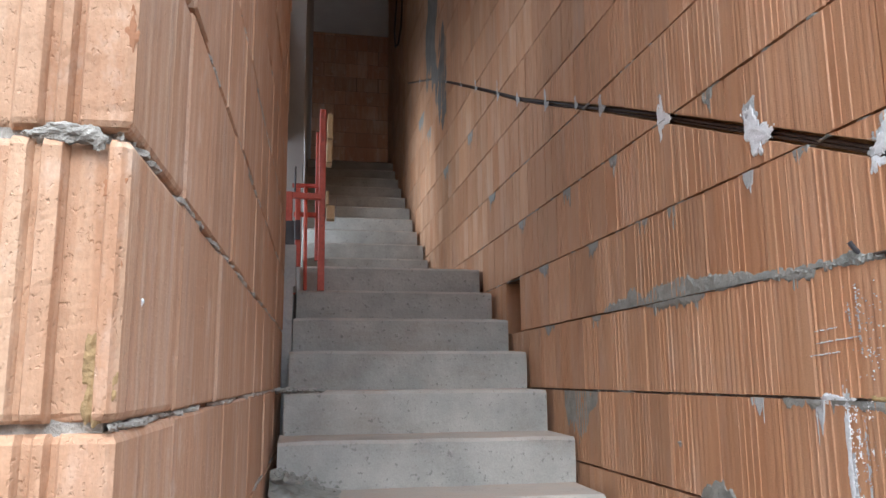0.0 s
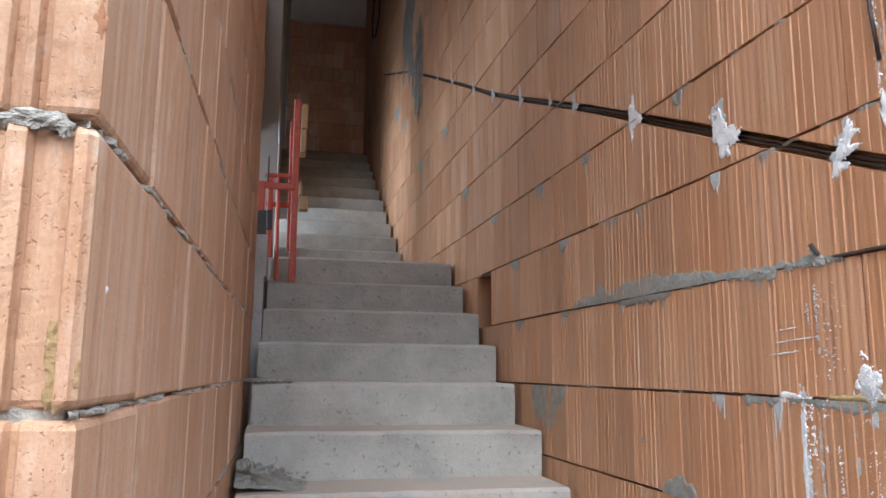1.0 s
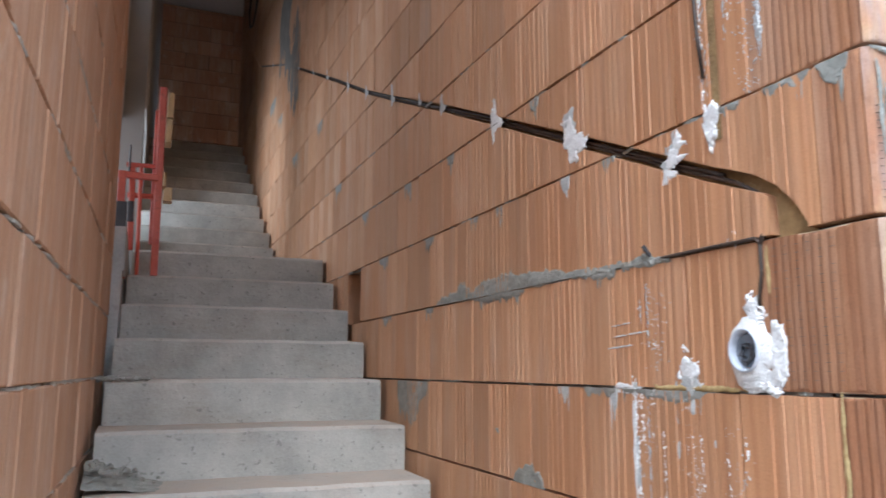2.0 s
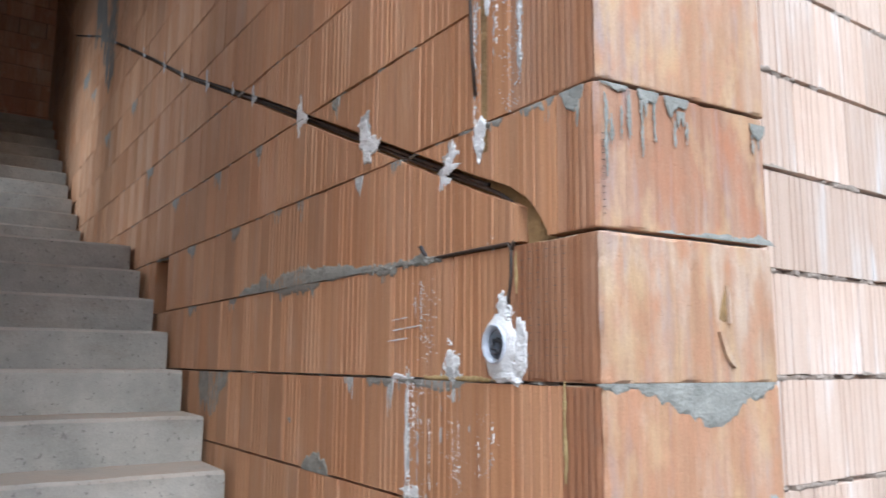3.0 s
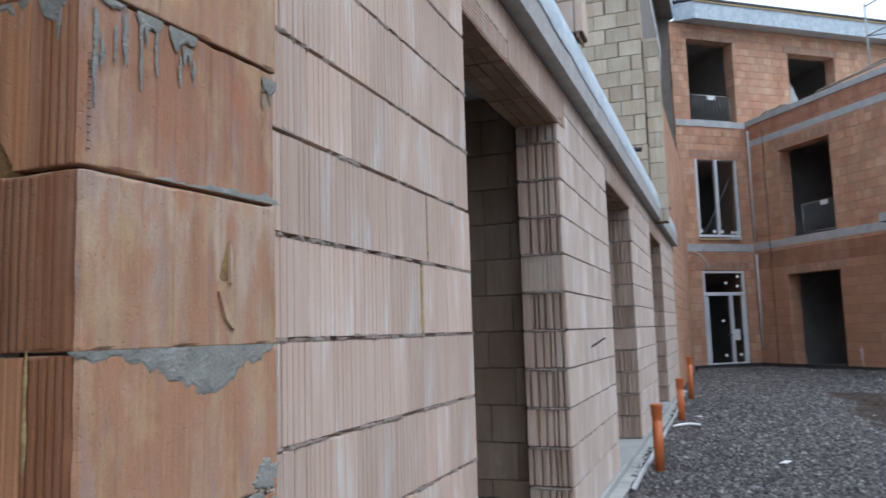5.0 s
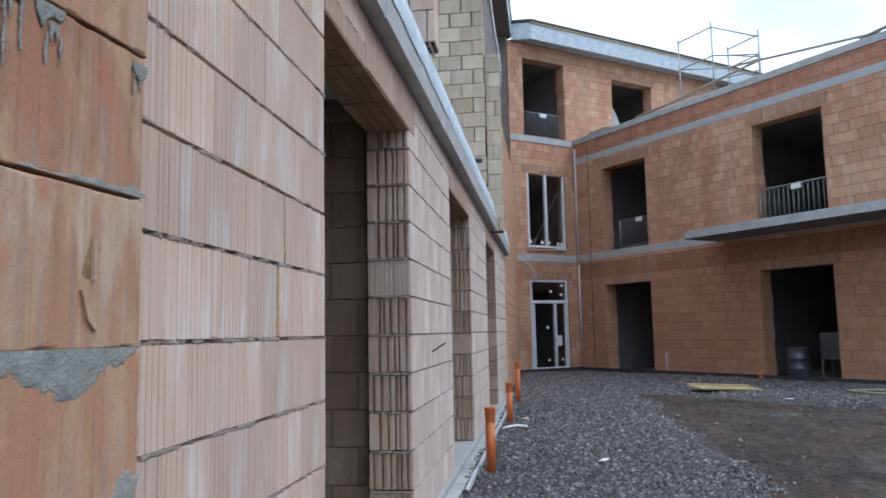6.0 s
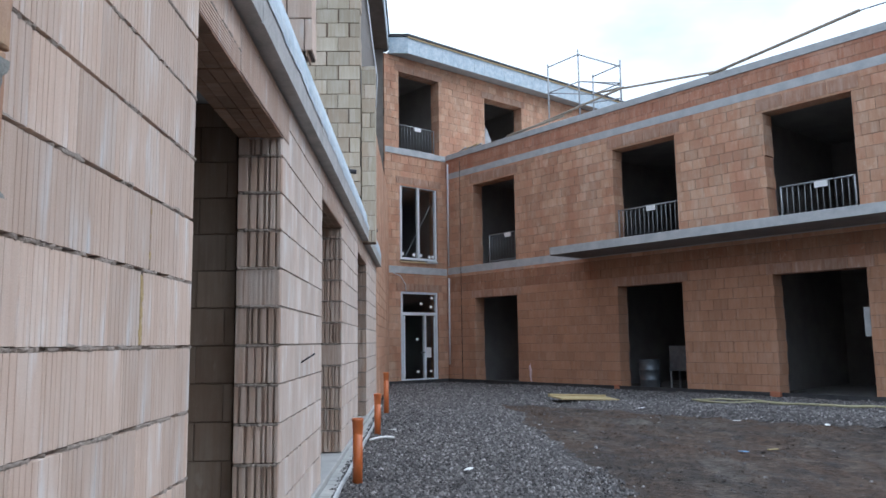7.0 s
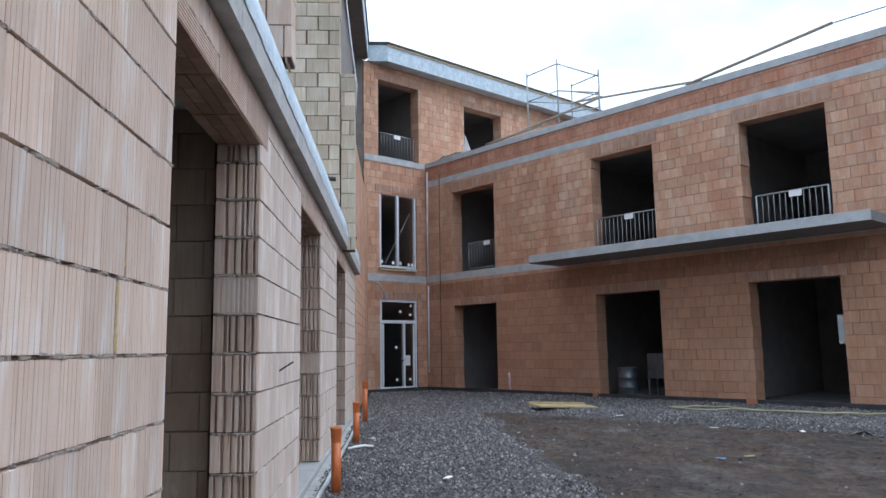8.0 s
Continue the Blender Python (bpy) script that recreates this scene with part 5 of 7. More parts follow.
wall_back = masonry("wall_back", W_BACK, M_CLAY_FAR, 0.0, 4.2, 3.9, 7.45, 0.3, openings=[(0.80, 0.885, 4.9, 7.45)], length=0.375, bed=0.008, head=0.004, zbase=0.15, near=(0.8, 2.6, 3.9, 7.4), seed=55)
tagged(wall_back, "orange clay-block wall at the head of the stairs")
s = Shape()
s.box(-3.8, 3.6, 5.6, 12.8, 7.45, 7.7).box(-0.3, 3.6, 0.9, 5.6, 7.45, 7.7).box(-3.8, -0.3, 0.9, 3.44, 7.45, 7.7)
tagged(part("ceiling", s, M_CEIL), kind="structure")
s = Shape().box(STAIR_X + 0.41, 3.6, 8.9, 9.2, 3.6, 7.45).box(1.0, 3.6, 8.9, 12.5, 3.6, 3.89)
for a, b, lo, hi in cells(9.2, 12.8, 3.6, 7.45, [(10.2, 11.6, 5.0, 6.2)]):
    s.box(3.4, 3.6, a, b, lo, hi)
tagged(part("wall_upper_room", s, M_CLAY_FAR), kind="structure")
s = Shape().box(-3.6, -0.43, 5.6, 12.5, 3.65, 3.88)
tagged(part("floor_upper", s, M_CONCRETE), kind="structure")

# ---- cable in its chase, dabs of plaster, socket ----
s = Shape()
for (ya, la), (yb, lb) in zip(CHASE_LOW[3:], CHASE_LOW[4:]):
    ha, hb = along(CHASE_TOP, ya), along(CHASE_TOP, yb)
    s.add([(-yb, 0.024, lb - 0.002), (-ya, 0.024, la - 0.002), (-ya, 0.024, ha + 0.002), (-yb, 0.024, hb + 0.002)], [(0, 1, 2, 3)])
part("chase_bottom", s, M_CHASE, wall_stair)
s = Shape().add([(-0.906, 0.022, 1.70), (-0.822, 0.018, 1.70), (-0.85, 0.018, 1.755), (-0.88, 0.02, 1.786), (-0.94, 0.023, 1.815), (-0.94, 0.023, 1.78)], [(0, 1, 2, 3, 4, 5)])
part("chase_end", s, M_CHASE, wall_stair, "ochre crumbled end of the chase")

cable = thing("cable", "black electric cables laid in a chased groove of the stair wall", "cable")
rng = random.Random(12)
for k, dz in enumerate((-0.006, 0.004)):
    path = []
    for y in [1.02 + 0.09 * i for i in range(84)]:
        lo, hi = along(CHASE_LOW, y), along(CHASE_TOP, y)
        if lo is None:
            break
        path.append((STAIR_X + 0.017 + 0.004 * noise.noise((y * 3, k, 0)), y, (lo + hi) / 2 + dz + 0.004 * noise.noise((y * 2.2, k * 5, 1))))
    part("cable_run", Shape().tube(path, 0.0048, 6), M_CABLE, cable, smooth=True)
part("cable_run", Shape().tube([(1.018, 1.040, 2.03), (1.014, 1.046, 2.12), (1.014, 1.056, 2.3), (1.016, 1.07, 2.6)], 0.0042, 6), M_CABLE, cable, smooth=True)
part("cable_run", Shape().tube([(1.026, 1.24, 1.702), (1.019, 1.18, 1.704), (1.018, 1.05, 1.704), (1.017, 0.935, 1.703), (1.016, 0.924, 1.692), (1.017, 0.926, 1.64), (1.017, 0.934, 1.60), (1.03, 0.946, 1.56)], 0.0036, 6), M_CABLE, cable, smooth=True)

part("cable_run", Shape().tube([(1.034, 1.05, 1.842), (1.031, 0.98, 1.812), (1.028, 0.935, 1.785), (1.026, 0.921, 1.75), (1.024, 0.922, 1.712), (1.016, 0.924, 1.69)], 0.0045, 6), M_CABLE, cable, smooth=True)

# slack end of the cable looped at the head of the stairs
part("cable_loop", Shape().tube([(0.99, 7.75, 5.9), (0.985, 7.83, 5.6), (0.98, 7.95, 5.35), (0.98, 7.85, 5.12), (0.98, 7.62, 5.05), (0.985, 7.42, 5.16), (0.99, 7.36, 5.5), (0.99, 7.4, 5.9)], 0.010, 6), M_CABLE, cable, smooth=True)

# strips of chased, ochre block beside the vertical cables
s = Shape()
s.add([(-1.018, -0.0012, 1.90), (-1.000, -0.0012, 1.90), (-1.004, -0.0012, 2.7), (-1.030, -0.0012, 2.7)], [(0, 1, 2, 3)])
part("chase_strip", s, M_CHASE, wall_stair)

DABS = [(1.128, 1.928, 0.040, 0.045, 0.020, -0.020), (1.143, 1.900, 0.056, 0.05, 0.02, 0.0), (1.160, 1.872, 0.044, 0.045, 0.014, 0.0), (1.519, 2.045, 0.095, 0.13, 0.018, 0.012), (1.48, 2.03, 0.05, 0.04, 0.014, 0.0), (1.955, 2.232, 0.075, 0.13, 0.018, 0.0),
        (2.385, 2.42, 0.07, 0.09, 0.016, 0.0), (2.62, 2.52, 0.05, 0.07, 0.016, 0.0), (2.97, 2.655, 0.07, 0.13, 0.018, 0.0), (3.385, 2.83, 0.07, 0.15, 0.018, 0.0),
        (3.75, 3.0, 0.06, 0.16, 0.016, 0.0), (4.25, 3.23, 0.08, 0.10, 0.016, 0.0), (4.67, 3.415, 0.07, 0.18, 0.016, 0.0), (5.2, 3.65, 0.08, 0.1, 0.016, 0.0), (5.74, 3.89, 0.09, 0.14, 0.016, 0.0), (6.4, 4.14, 0.09, 0.1, 0.016, 0.0)]
for k, (y, z, w, h, d, lean) in enumerate(DABS):
    white = M_PLASTER if k < 6 else M_PLASTER_GREY
    size = 1.0 if k < 6 else 0.65
    film(wall_stair, -y, z, w * 0.62 * size, h * 0.95 * size, white, 200 + k, "blob", d * 0.17, name="plaster_dab", label="dab of white plaster holding the cable", lean=(0.5, 0.5, 0.5, -0.4)[k] if k < 4 else 0.0, fine=48)
    film(wall_stair, -y + 0.25 * w, z - 0.12 * h, w * 0.95 * size, h * 0.34 * size, white, 230 + k, "blob", d * 0.14, name="plaster_dab", fine=30)
    film(wall_stair, -y - 0.1 * w, z + 0.35 * h, w * 0.6 * size, h * 0.5 * size, M_PLASTER_GREY, 260 + k, "blob", 0.0016, name="plaster_smear", fine=30)
film(wall_stair, -1.027, 1.940, 0.042, 0.095, M_PLASTER, 231, "blob", 0.006, name="plaster_dab", label="dab of white plaster holding the cable")
film(wall_stair, -1.022, 1.93, 0.022, 0.07, M_PLASTER, 235, "blob", 0.009, name="plaster_dab")
film(wall_stair, -1.002, 2.215, 0.022, 0.06, M_PLASTER, 232, "blob", 0.004, name="plaster_dab")

box = thing("wall_socket_box", "round white conduit box set in white plaster, open", "socket box")
s = Shape()
n = 28
prof = [(0.031, 0.01), (0.034, -0.014), (0.032, -0.0175), (0.0285, -0.009), (0.027, 0.001)]
for r, d in prof:
    for k in range(n):
        t = 2 * math.pi * k / n
        s.v.append((STAIR_X + d, 0.966 - r * math.cos(t), 1.514 + r * 1.12 * math.sin(t)))
s.f += [(i * n + k, i * n + (k + 1) % n, (i + 1) * n + (k + 1) % n, (i + 1) * n + k) for i in range(len(prof) - 1) for k in range(n)]
inside = Shape().tube([(STAIR_X - 0.004, 0.966, 1.514), (STAIR_X - 0.001, 0.966, 1.514)], 0.0285, 24)
conduit = part("conduit_box", s, M_CONDUIT, box, "blue-white round conduit box", smooth=True)
s = Shape()
for k in range(5):
    t = k * 1.25
    s.tube([(STAIR_X - 0.004, 0.966 + 0.012 * math.cos(t), 1.514 + 0.012 * math.sin(t)), (STAIR_X - 0.012, 0.960 + 0.018 * math.cos(t + 1), 1.510 + 0.016 * math.sin(t + 1)), (STAIR_X - 0.006, 0.968 + 0.012 * math.cos(t + 2.2), 1.505 + 0.015 * math.sin(t + 2))], 0.0026, 5)
# flat dark disc on the wall, standing for the box's shaded hollow
part("box_inside", inside, M_BOX_SHADE, conduit, "dark disc coloured as the shaded inside of the box")
part("wire_ends", s, M_DARK_STEEL, conduit, "bare wire ends", smooth=True)
s = Shape()
rng = random.Random(77)
n, rings = 30, 5
for j in range(rings):
    f = j / (rings - 1)
    for k in range(n):
        t = 2 * math.pi * k / n
        wide = 0.038 + 0.014 * f
        bump = 1 + f * (0.28 * noise.noise((math.cos(t) * 2.2, math.sin(t) * 2.2, 3)) + 0.16 * noise.noise((math.cos(t) * 7, math.sin(t) * 7, 1)))
        py, pz = -wide * bump * math.cos(t) - 0.004 * f, wide * bump * math.sin(t) * 1.15
        if f > 0 and math.sin(t) < -0.6:
            pz -= 0.014 * f
        s.v.append((STAIR_X - 0.013 * (1 - f) ** 0.7 + 0.002, 0.966 + py * (1 if j else 0.86), 1.514 + pz * (1 if j else 0.86)))
s.f += [(j * n + k, (j + 1) * n + k, (j + 1) * n + (k + 1) % n, j * n + (k + 1) % n) for j in range(rings - 1) for k in range(n)]
part("plaster_collar", s, M_PLASTER, box, "lumpy white plaster round the box", smooth=True)
box_wall = thing("plaster_patch", "smear of white plaster beside the conduit box", "plaster", W_STAIR)
for k, (y, z, w, h, d) in enumerate(((0.905, 1.512, 0.042, 0.085, 0.005), (0.90, 1.49, 0.035, 0.06, 0.005), (0.95, 1.572, 0.045, 0.045, 0.007), (0.955, 1.59, 0.035, 0.04, 0.008), (0.955, 1.457, 0.07, 0.035, 0.008), (0.925, 1.462, 0.05, 0.045, 0.006))):
    film(box_wall, -y, z, w, h, M_PLASTER, 241 + k, "blob", d, name="plaster_lump")

# mortar and plaster on the stair wall: (distance, height, width, height, runs, material, kind)
for k, (y, z, w, h, drips, mat, kind) in enumerate((
        (1.8, 1.703, 0.50, 0.055, 0, M_MORTAR, "rise"), (2.28, 1.703, 0.30, 0.05, 0, M_MORTAR, "rise"), (1.95, 1.702, 0.34, 0.075, 0, M_MORTAR, "rise"), (2.13, 1.702, 0.26, 0.075, 0, M_MORTAR, "rise"), (1.70, 1.702, 0.20, 0.035, 0, M_MORTAR, "rise"), (1.95, 1.700, 0.36, 0.03, 9, M_MORTAR, "hang"),
        (1.45, 1.702, 0.40, 0.026, 0, M_MORTAR, "rise"), (1.40, 1.700, 0.10, 0.03, 2, M_MORTAR, "hang"), (1.25, 1.702, 0.12, 0.02, 0, M_MORTAR, "rise"),
        (2.68, 1.70, 0.34, 0.22, 0, M_MORTAR, "low"), (1.77, 1.20, 0.17, 0.075, 0, M_MORTAR, "rise"), (1.58, 1.45, 0.05, 0.05, 2, M_PLASTER_GREY, "hang"), (1.46, 1.45, 0.06, 0.03, 0, M_MORTAR, "hang"),
        (1.40, 1.45, 0.08, 0.03, 0, M_MORTAR, "hang"), (1.37, 1.45, 0.03, 0.07, 1, M_PLASTER_GREY, "hang"), (2.5, 1.95, 0.09, 0.05, 3, M_MORTAR, "hang"), (3.05, 1.95, 0.14, 0.05, 3, M_MORTAR, "hang"),
        (3.35, 2.20, 0.12, 0.06, 3, M_MORTAR, "hang"), (2.1, 1.95, 0.06, 0.04, 2, M_MORTAR, "hang"), (1.92, 1.95, 0.05, 0.05, 2, M_MORTAR, "hang"), (1.55, 1.95, 0.04, 0.05, 1, M_PLASTER_GREY, "hang"),
        (2.75, 2.20, 0.08, 0.05, 2, M_MORTAR, "hang"), (3.9, 2.45, 0.14, 0.06, 3, M_MORTAR, "hang"), (2.3, 2.20, 0.06, 0.05, 2, M_MORTAR, "hang"), (1.7, 2.20, 0.05, 0.06, 2, M_MORTAR, "hang"), (2.5, 1.70, 0.08, 0.03, 2, M_MORTAR, "hang"),
        (3.0, 1.70, 0.12, 0.04, 2, M_MORTAR, "hang"), (0.85, 1.95, 0.10, 0.035, 5, M_MORTAR, "hang"), (0.76, 1.95, 0.06, 0.05, 3, M_MORTAR, "hang"), (0.98, 1.95, 0.06, 0.02, 1, M_MORTAR, "hang"),
        (1.2, 1.45, 0.3, 0.03, 3, M_MORTAR, "hang"), (1.36, 1.95, 0.05, 0.04, 1, M_MORTAR, "hang"), (2.9, 1.2, 0.25, 0.1, 0, M_MORTAR, "rise"), (1.95, 1.31, 0.02, 0.02, 0, M_MORTAR, "blob"),
        (5.75, 4.45, 0.55, 1.5, 0, M_MORTAR_DARK, "blob"), (5.3, 3.75, 0.35, 0.7, 0, M_MORTAR_DARK, "blob"), (5.9, 3.45, 0.2, 0.12, 4, M_MORTAR, "hang"), (4.4, 2.95, 0.15, 0.09, 3, M_MORTAR, "hang"), (3.1, 3.7, 0.2, 0.15, 3, M_MORTAR, "hang"), (5.2, 2.95, 0.18, 0.1, 3, M_MORTAR, "hang"), (4.0, 4.2, 0.4, 0.25, 3, M_MORTAR, "hang"), (6.3, 3.7, 0.3, 0.15, 3, M_MORTAR, "hang"), (2.6, 2.95, 0.1, 0.06, 2, M_MORTAR, "hang"))):
    if kind == "low":                     # smeared beside a step
        z, kind = 1.44, "hang"
    elif kind != "blob":                  # hung from, or standing on, a bed joint
        z = 1.702 + (z - 1.702) * COURSE / 0.25
    film(wall_stair, -y, z, w, h, mat, 300 + k, kind, 0.0036, drips)
s = crumbly(Shape(), -1.52, -1.16, 1.702, 0.014, 321, 0.003, 0.006, 0.6)
crumbly(s, -2.3, -1.52, 1.700, 0.008, 322, 0.006, 0.003, 0.0)
crumbly(s, -4.6, -0.82, 1.702 + COURSE, 0.006, 323, 0.005, 0.002, -0.1)
crumbly(s, -4.6, -0.82, 2.219, 0.006, 325, 0.006, 0.003, 0.0)
crumbly(s, -4.6, -1.3, 2.4775, 0.006, 326, 0.006, 0.003, 0.0)
crumbly(s, -2.6, -0.82, 1.4435, 0.006, 324, 0.005, 0.002, -0.1)
part("mortar_bed", s, M_MORTAR, wall_stair, "bead of grey mortar squeezed from a joint")
# splashed white plaster runs and chalk marks
def splash(y, z0, z1, w, n, mat, seed, label=""):
    """A dried run of plaster, torn into specks along its length."""
    film(wall_stair, -y, (z0 + z1) / 2, w * 3.4, abs(z0 - z1), mat, seed, "streak", 0.0018, name="plaster_splash", label=label, fine=150)


for k, (y, z, w, h, white) in enumerate(((1.298, 1.32, 0.016, 0.27, 1), (1.288, 1.30, 0.012, 0.2, 0), (1.236, 1.31, 0.009, 0.2, 1), (1.163, 1.33, 0.018, 0.2, 0), (1.150, 1.28, 0.007, 0.16, 1), (1.172, 1.25, 0.01, 0.12, 0), (1.265, 1.198, 0.085, 0.03, 1), (1.215, 1.19, 0.02, 0.05, 0), (1.06, 1.34, 0.01, 0.06, 0), (1.085, 1.30, 0.006, 0.05, 1))):
    film(wall_stair, -y, z, w * 1.25, h, M_PLASTER if white else M_PLASTER_GREY, 1700 + k, "blob", 0.0022, name="plaster_splash", fine=110)
splash(1.295, 1.455, 1.18, 0.010, 230, M_PLASTER, 1)
splash(1.275, 1.43, 1.16, 0.018, 120, M_PLASTER_GREY, 2)
splash(1.222, 1.41, 1.20, 0.008, 110, M_PLASTER, 3)
splash(1.165, 1.43, 1.19, 0.018, 150, M_PLASTER_GREY, 4)
splash(1.148, 1.38, 1.20, 0.008, 60, M_PLASTER, 5)
splash(1.04, 2.25, 1.95, 0.012, 90, M_PLASTER_GREY, 8)
splash(0.90, 2.25, 2.02, 0.006, 90, M_PLASTER_GREY, 9)
splash(0.98, 2.25, 2.05, 0.004, 50, M_PLASTER_GREY, 10)
for k, (y, z, w, h) in enumerate(((1.125, 1.478, 0.045, 0.05), (1.12, 1.455, 0.05, 0.04), (1.12, 1.42, 0.03, 0.05), (1.325, 1.44, 0.09, 0.022), (1.25, 1.185, 0.08, 0.02), (1.29, 1.44, 0.02, 0.03),
                                  (0.985, 1.718, 0.010, 0.035), (0.995, 1.712, 0.022, 0.006))):
    film(wall_stair, -y, z, w * 1.1, h * 1.1, M_PLASTER if k in (0, 3, 6) else M_PLASTER_GREY, 340 + k, "blob", 0.0026, name="plaster_splash", fine=110 if min(w, h) < 0.006 else 46)
for k, (y, z, w, h) in enumerate(((1.14, 1.447, 0.2, 0.009), (1.05, 1.447, 0.14, 0.008), (0.79, 1.37, 0.008, 0.13), (0.915, 1.64, 0.008, 0.07))):
    film(wall_stair, -y, z, w * 1.1, h * 1.3, M_FOAM, 360 + k, "blob", 0.005, name="foam_line", label="yellow assembly foam squeezed from a joint")


def flecks(name, lines, n, size, mat, seed, label=""):
    """Specks of plaster or chalk caught on the ridges along lines (distance, height to distance, height, spread)."""
    r = random.Random(seed)
    s = Shape()
    for y0, z0, y1, z1, w in lines:
        for _ in range(int(n * max(abs(z1 - z0), abs(y1 - y0)) / 0.1)):
            t = r.random()
            y, z = y0 + (y1 - y0) * t, z0 + (z1 - z0) * t
            if noise.noise((z * 30.0 + y0 * 90, y * 30.0, seed)) < -0.25:
                continue
            y, z = y + r.gauss(0, 0.4) * w, z + r.gauss(0, 0.25) * min(w, 0.004)
            a, b = size * r.uniform(0.4, 1.2), size * r.uniform(0.6, 2.2)
            rim = [(-y + a * math.cos(g) * r.uniform(0.6, 1.2), 0.0004, z + b * math.sin(g) * r.uniform(0.6, 1.2)) for g in (0.3, 1.3, 2.4, 3.4, 4.5, 5.5)]
            s.add(rim + [(-y, -0.0032, z)], [(k, (k + 1) % 6, 6) for k in range(6)])
    part(name, s, mat, wall_stair, label)


flecks("plaster_splash", [(1.290, 1.445, 1.284, 1.19, 0.010), (1.272, 1.43, 1.268, 1.33, 0.010), (1.205, 1.36, 1.20, 1.185, 0.006), (1.235, 1.44, 1.232, 1.41, 0.012), (1.13, 1.44, 1.115, 1.24, 0.022), (1.098, 1.36, 1.094, 1.23, 0.006), (1.03, 1.33, 1.028, 1.26, 0.004), (0.985, 1.36, 0.983, 1.29, 0.004),
                          (1.295, 1.195, 1.20, 1.183, 0.012), (1.045, 2.22, 1.045, 1.93, 0.006), (0.97, 2.24, 0.97, 2.12, 0.003), (0.90, 2.26, 0.897, 2.06, 0.005), (1.13, 1.53, 1.11, 1.44, 0.022)], 46, 0.0020, M_PLASTER, 1, "spatter of dried white plaster")
flecks("plaster_haze", [(1.25, 1.44, 1.245, 1.20, 0.05), (1.13, 1.43, 1.12, 1.22, 0.05), (1.02, 1.40, 1.01, 1.24, 0.04), (1.22, 1.66, 1.22, 1.48, 0.05), (0.93, 2.2, 0.93, 1.95, 0.04)], 42, 0.0012, M_PLASTER_GREY, 5, "thin haze of splashed plaster water")
flecks("chalk_mark", [(1.244, 1.655, 1.240, 1.525, 0.0022), (1.266, 1.625, 1.264, 1.575, 0.0018), (1.385, 1.550, 1.20, 1.563, 0.0018), (1.385, 1.527, 1.262, 1.536, 0.0015), (1.37, 1.575, 1.30, 1.58, 0.0015)], 46, 0.0012, M_PLASTER_GREY, 2, "faint white chalk lines")
s = Shape().tube([(-1.232, -0.012, 1.735), (-1.228, -0.004, 1.72), (-1.222, 0.01, 1.705)], 0.005, 7)
part("nail", s, M_DARK_STEEL, wall_stair)

for k, (u, z, w, h) in enumerate(((2.645, 1.63, 0.026, 0.10), (2.646, 1.56, 0.020, 0.06), (2.644, 1.505, 0.026, 0.10), (2.71, 1.755, 0.014, 0.035), (2.71, 1.82, 0.008, 0.02), (2.71, 1.90, 0.008, 0.03))):
    film(wall_long, u, z, w, h, M_FOAM, 370 + k, "blob", 0.003, name="foam_line", label="yellow assembly foam in a head joint")
for k in range(30):
    r = random.Random(1500 + k)
    film(wall_long, r.uniform(1.5, 3.1), 1.2 + 0.25 * r.randrange(7) + 0.004, r.uniform(0.03, 0.12), r.uniform(0.008, 0.016), M_MORTAR_PALE, 1530 + k, r.choice(("hang", "rise")), thick=0.003, fine=30)

# pier face: mortar patch, runs under the joint, cracked shell
W_PIER = frame_of(STAIR_X, 0.700, 0.9965, -0.0834)
pier_face = thing("pier_mortar", "grey mortar smears on the end of the stair wall", "mortar", W_PIER)
for k, (u, z, w, h, drips, up) in enumerate(((0.235, 1.443, 0.31, 0.078, 0, 0.05), (0.05, 1.443, 0.12, 0.016, 0, 0.1), (0.36, 1.443, 0.12, 0.03, 0, 0.05), (0.41, 1.94, 0.04, 0.04, 1, 0.1),
                                             (0.12, 1.955, 0.05, 0.03, 1, 0.1), (0.19, 1.955, 0.06, 0.035, 0, 0.1), (0.20, 1.93, 0.02, 0.04, 0, 0.1), (0.04, 1.958, 0.06, 0.012, 0, 0.3), (0.40, 1.215, 0.06, 0.05, 0, 0.5), (0.37, 1.175, 0.05, 0.03, 0, 0.5), (0.42, 1.15, 0.03, 0.05, 0, 0.5))):
    film(pier_face, u, z + (0.004 if up < 0.2 else 0), w * 1.05, h * (1.0 if k == 0 else 1.1), M_MORTAR, 380 + k, "hang" if up < 0.4 else "blob", 0.0022, drips)
for k, (u, z, l, w) in enumerate(((0.022, 1.953, 0.17, 0.007), (0.034, 1.90, 0.05, 0.006), (0.075, 1.953, 0.09, 0.007), (0.105, 1.957, 0.11, 0.006), (0.135, 1.953, 0.08, 0.005), (0.057, 1.93, 0.06, 0.004), (0.185, 1.92, 0.05, 0.006), (0.215, 1.92, 0.04, 0.006), (0.395, 1.92, 0.04, 0.005))):
    film(pier_face, u, z - l / 2, w * 1.3, l, M_MORTAR, 420 + k, "blob", 0.0026, name="mortar_run", fine=60)
film(pier_face, 0.28, 1.7055, 0.30, 0.013, M_MORTAR, 399, "rise", 0.0012)
film(pier_face, 0.39, 1.7055, 0.10, 0.020, M_MORTAR, 398, "rise", 0.0012)


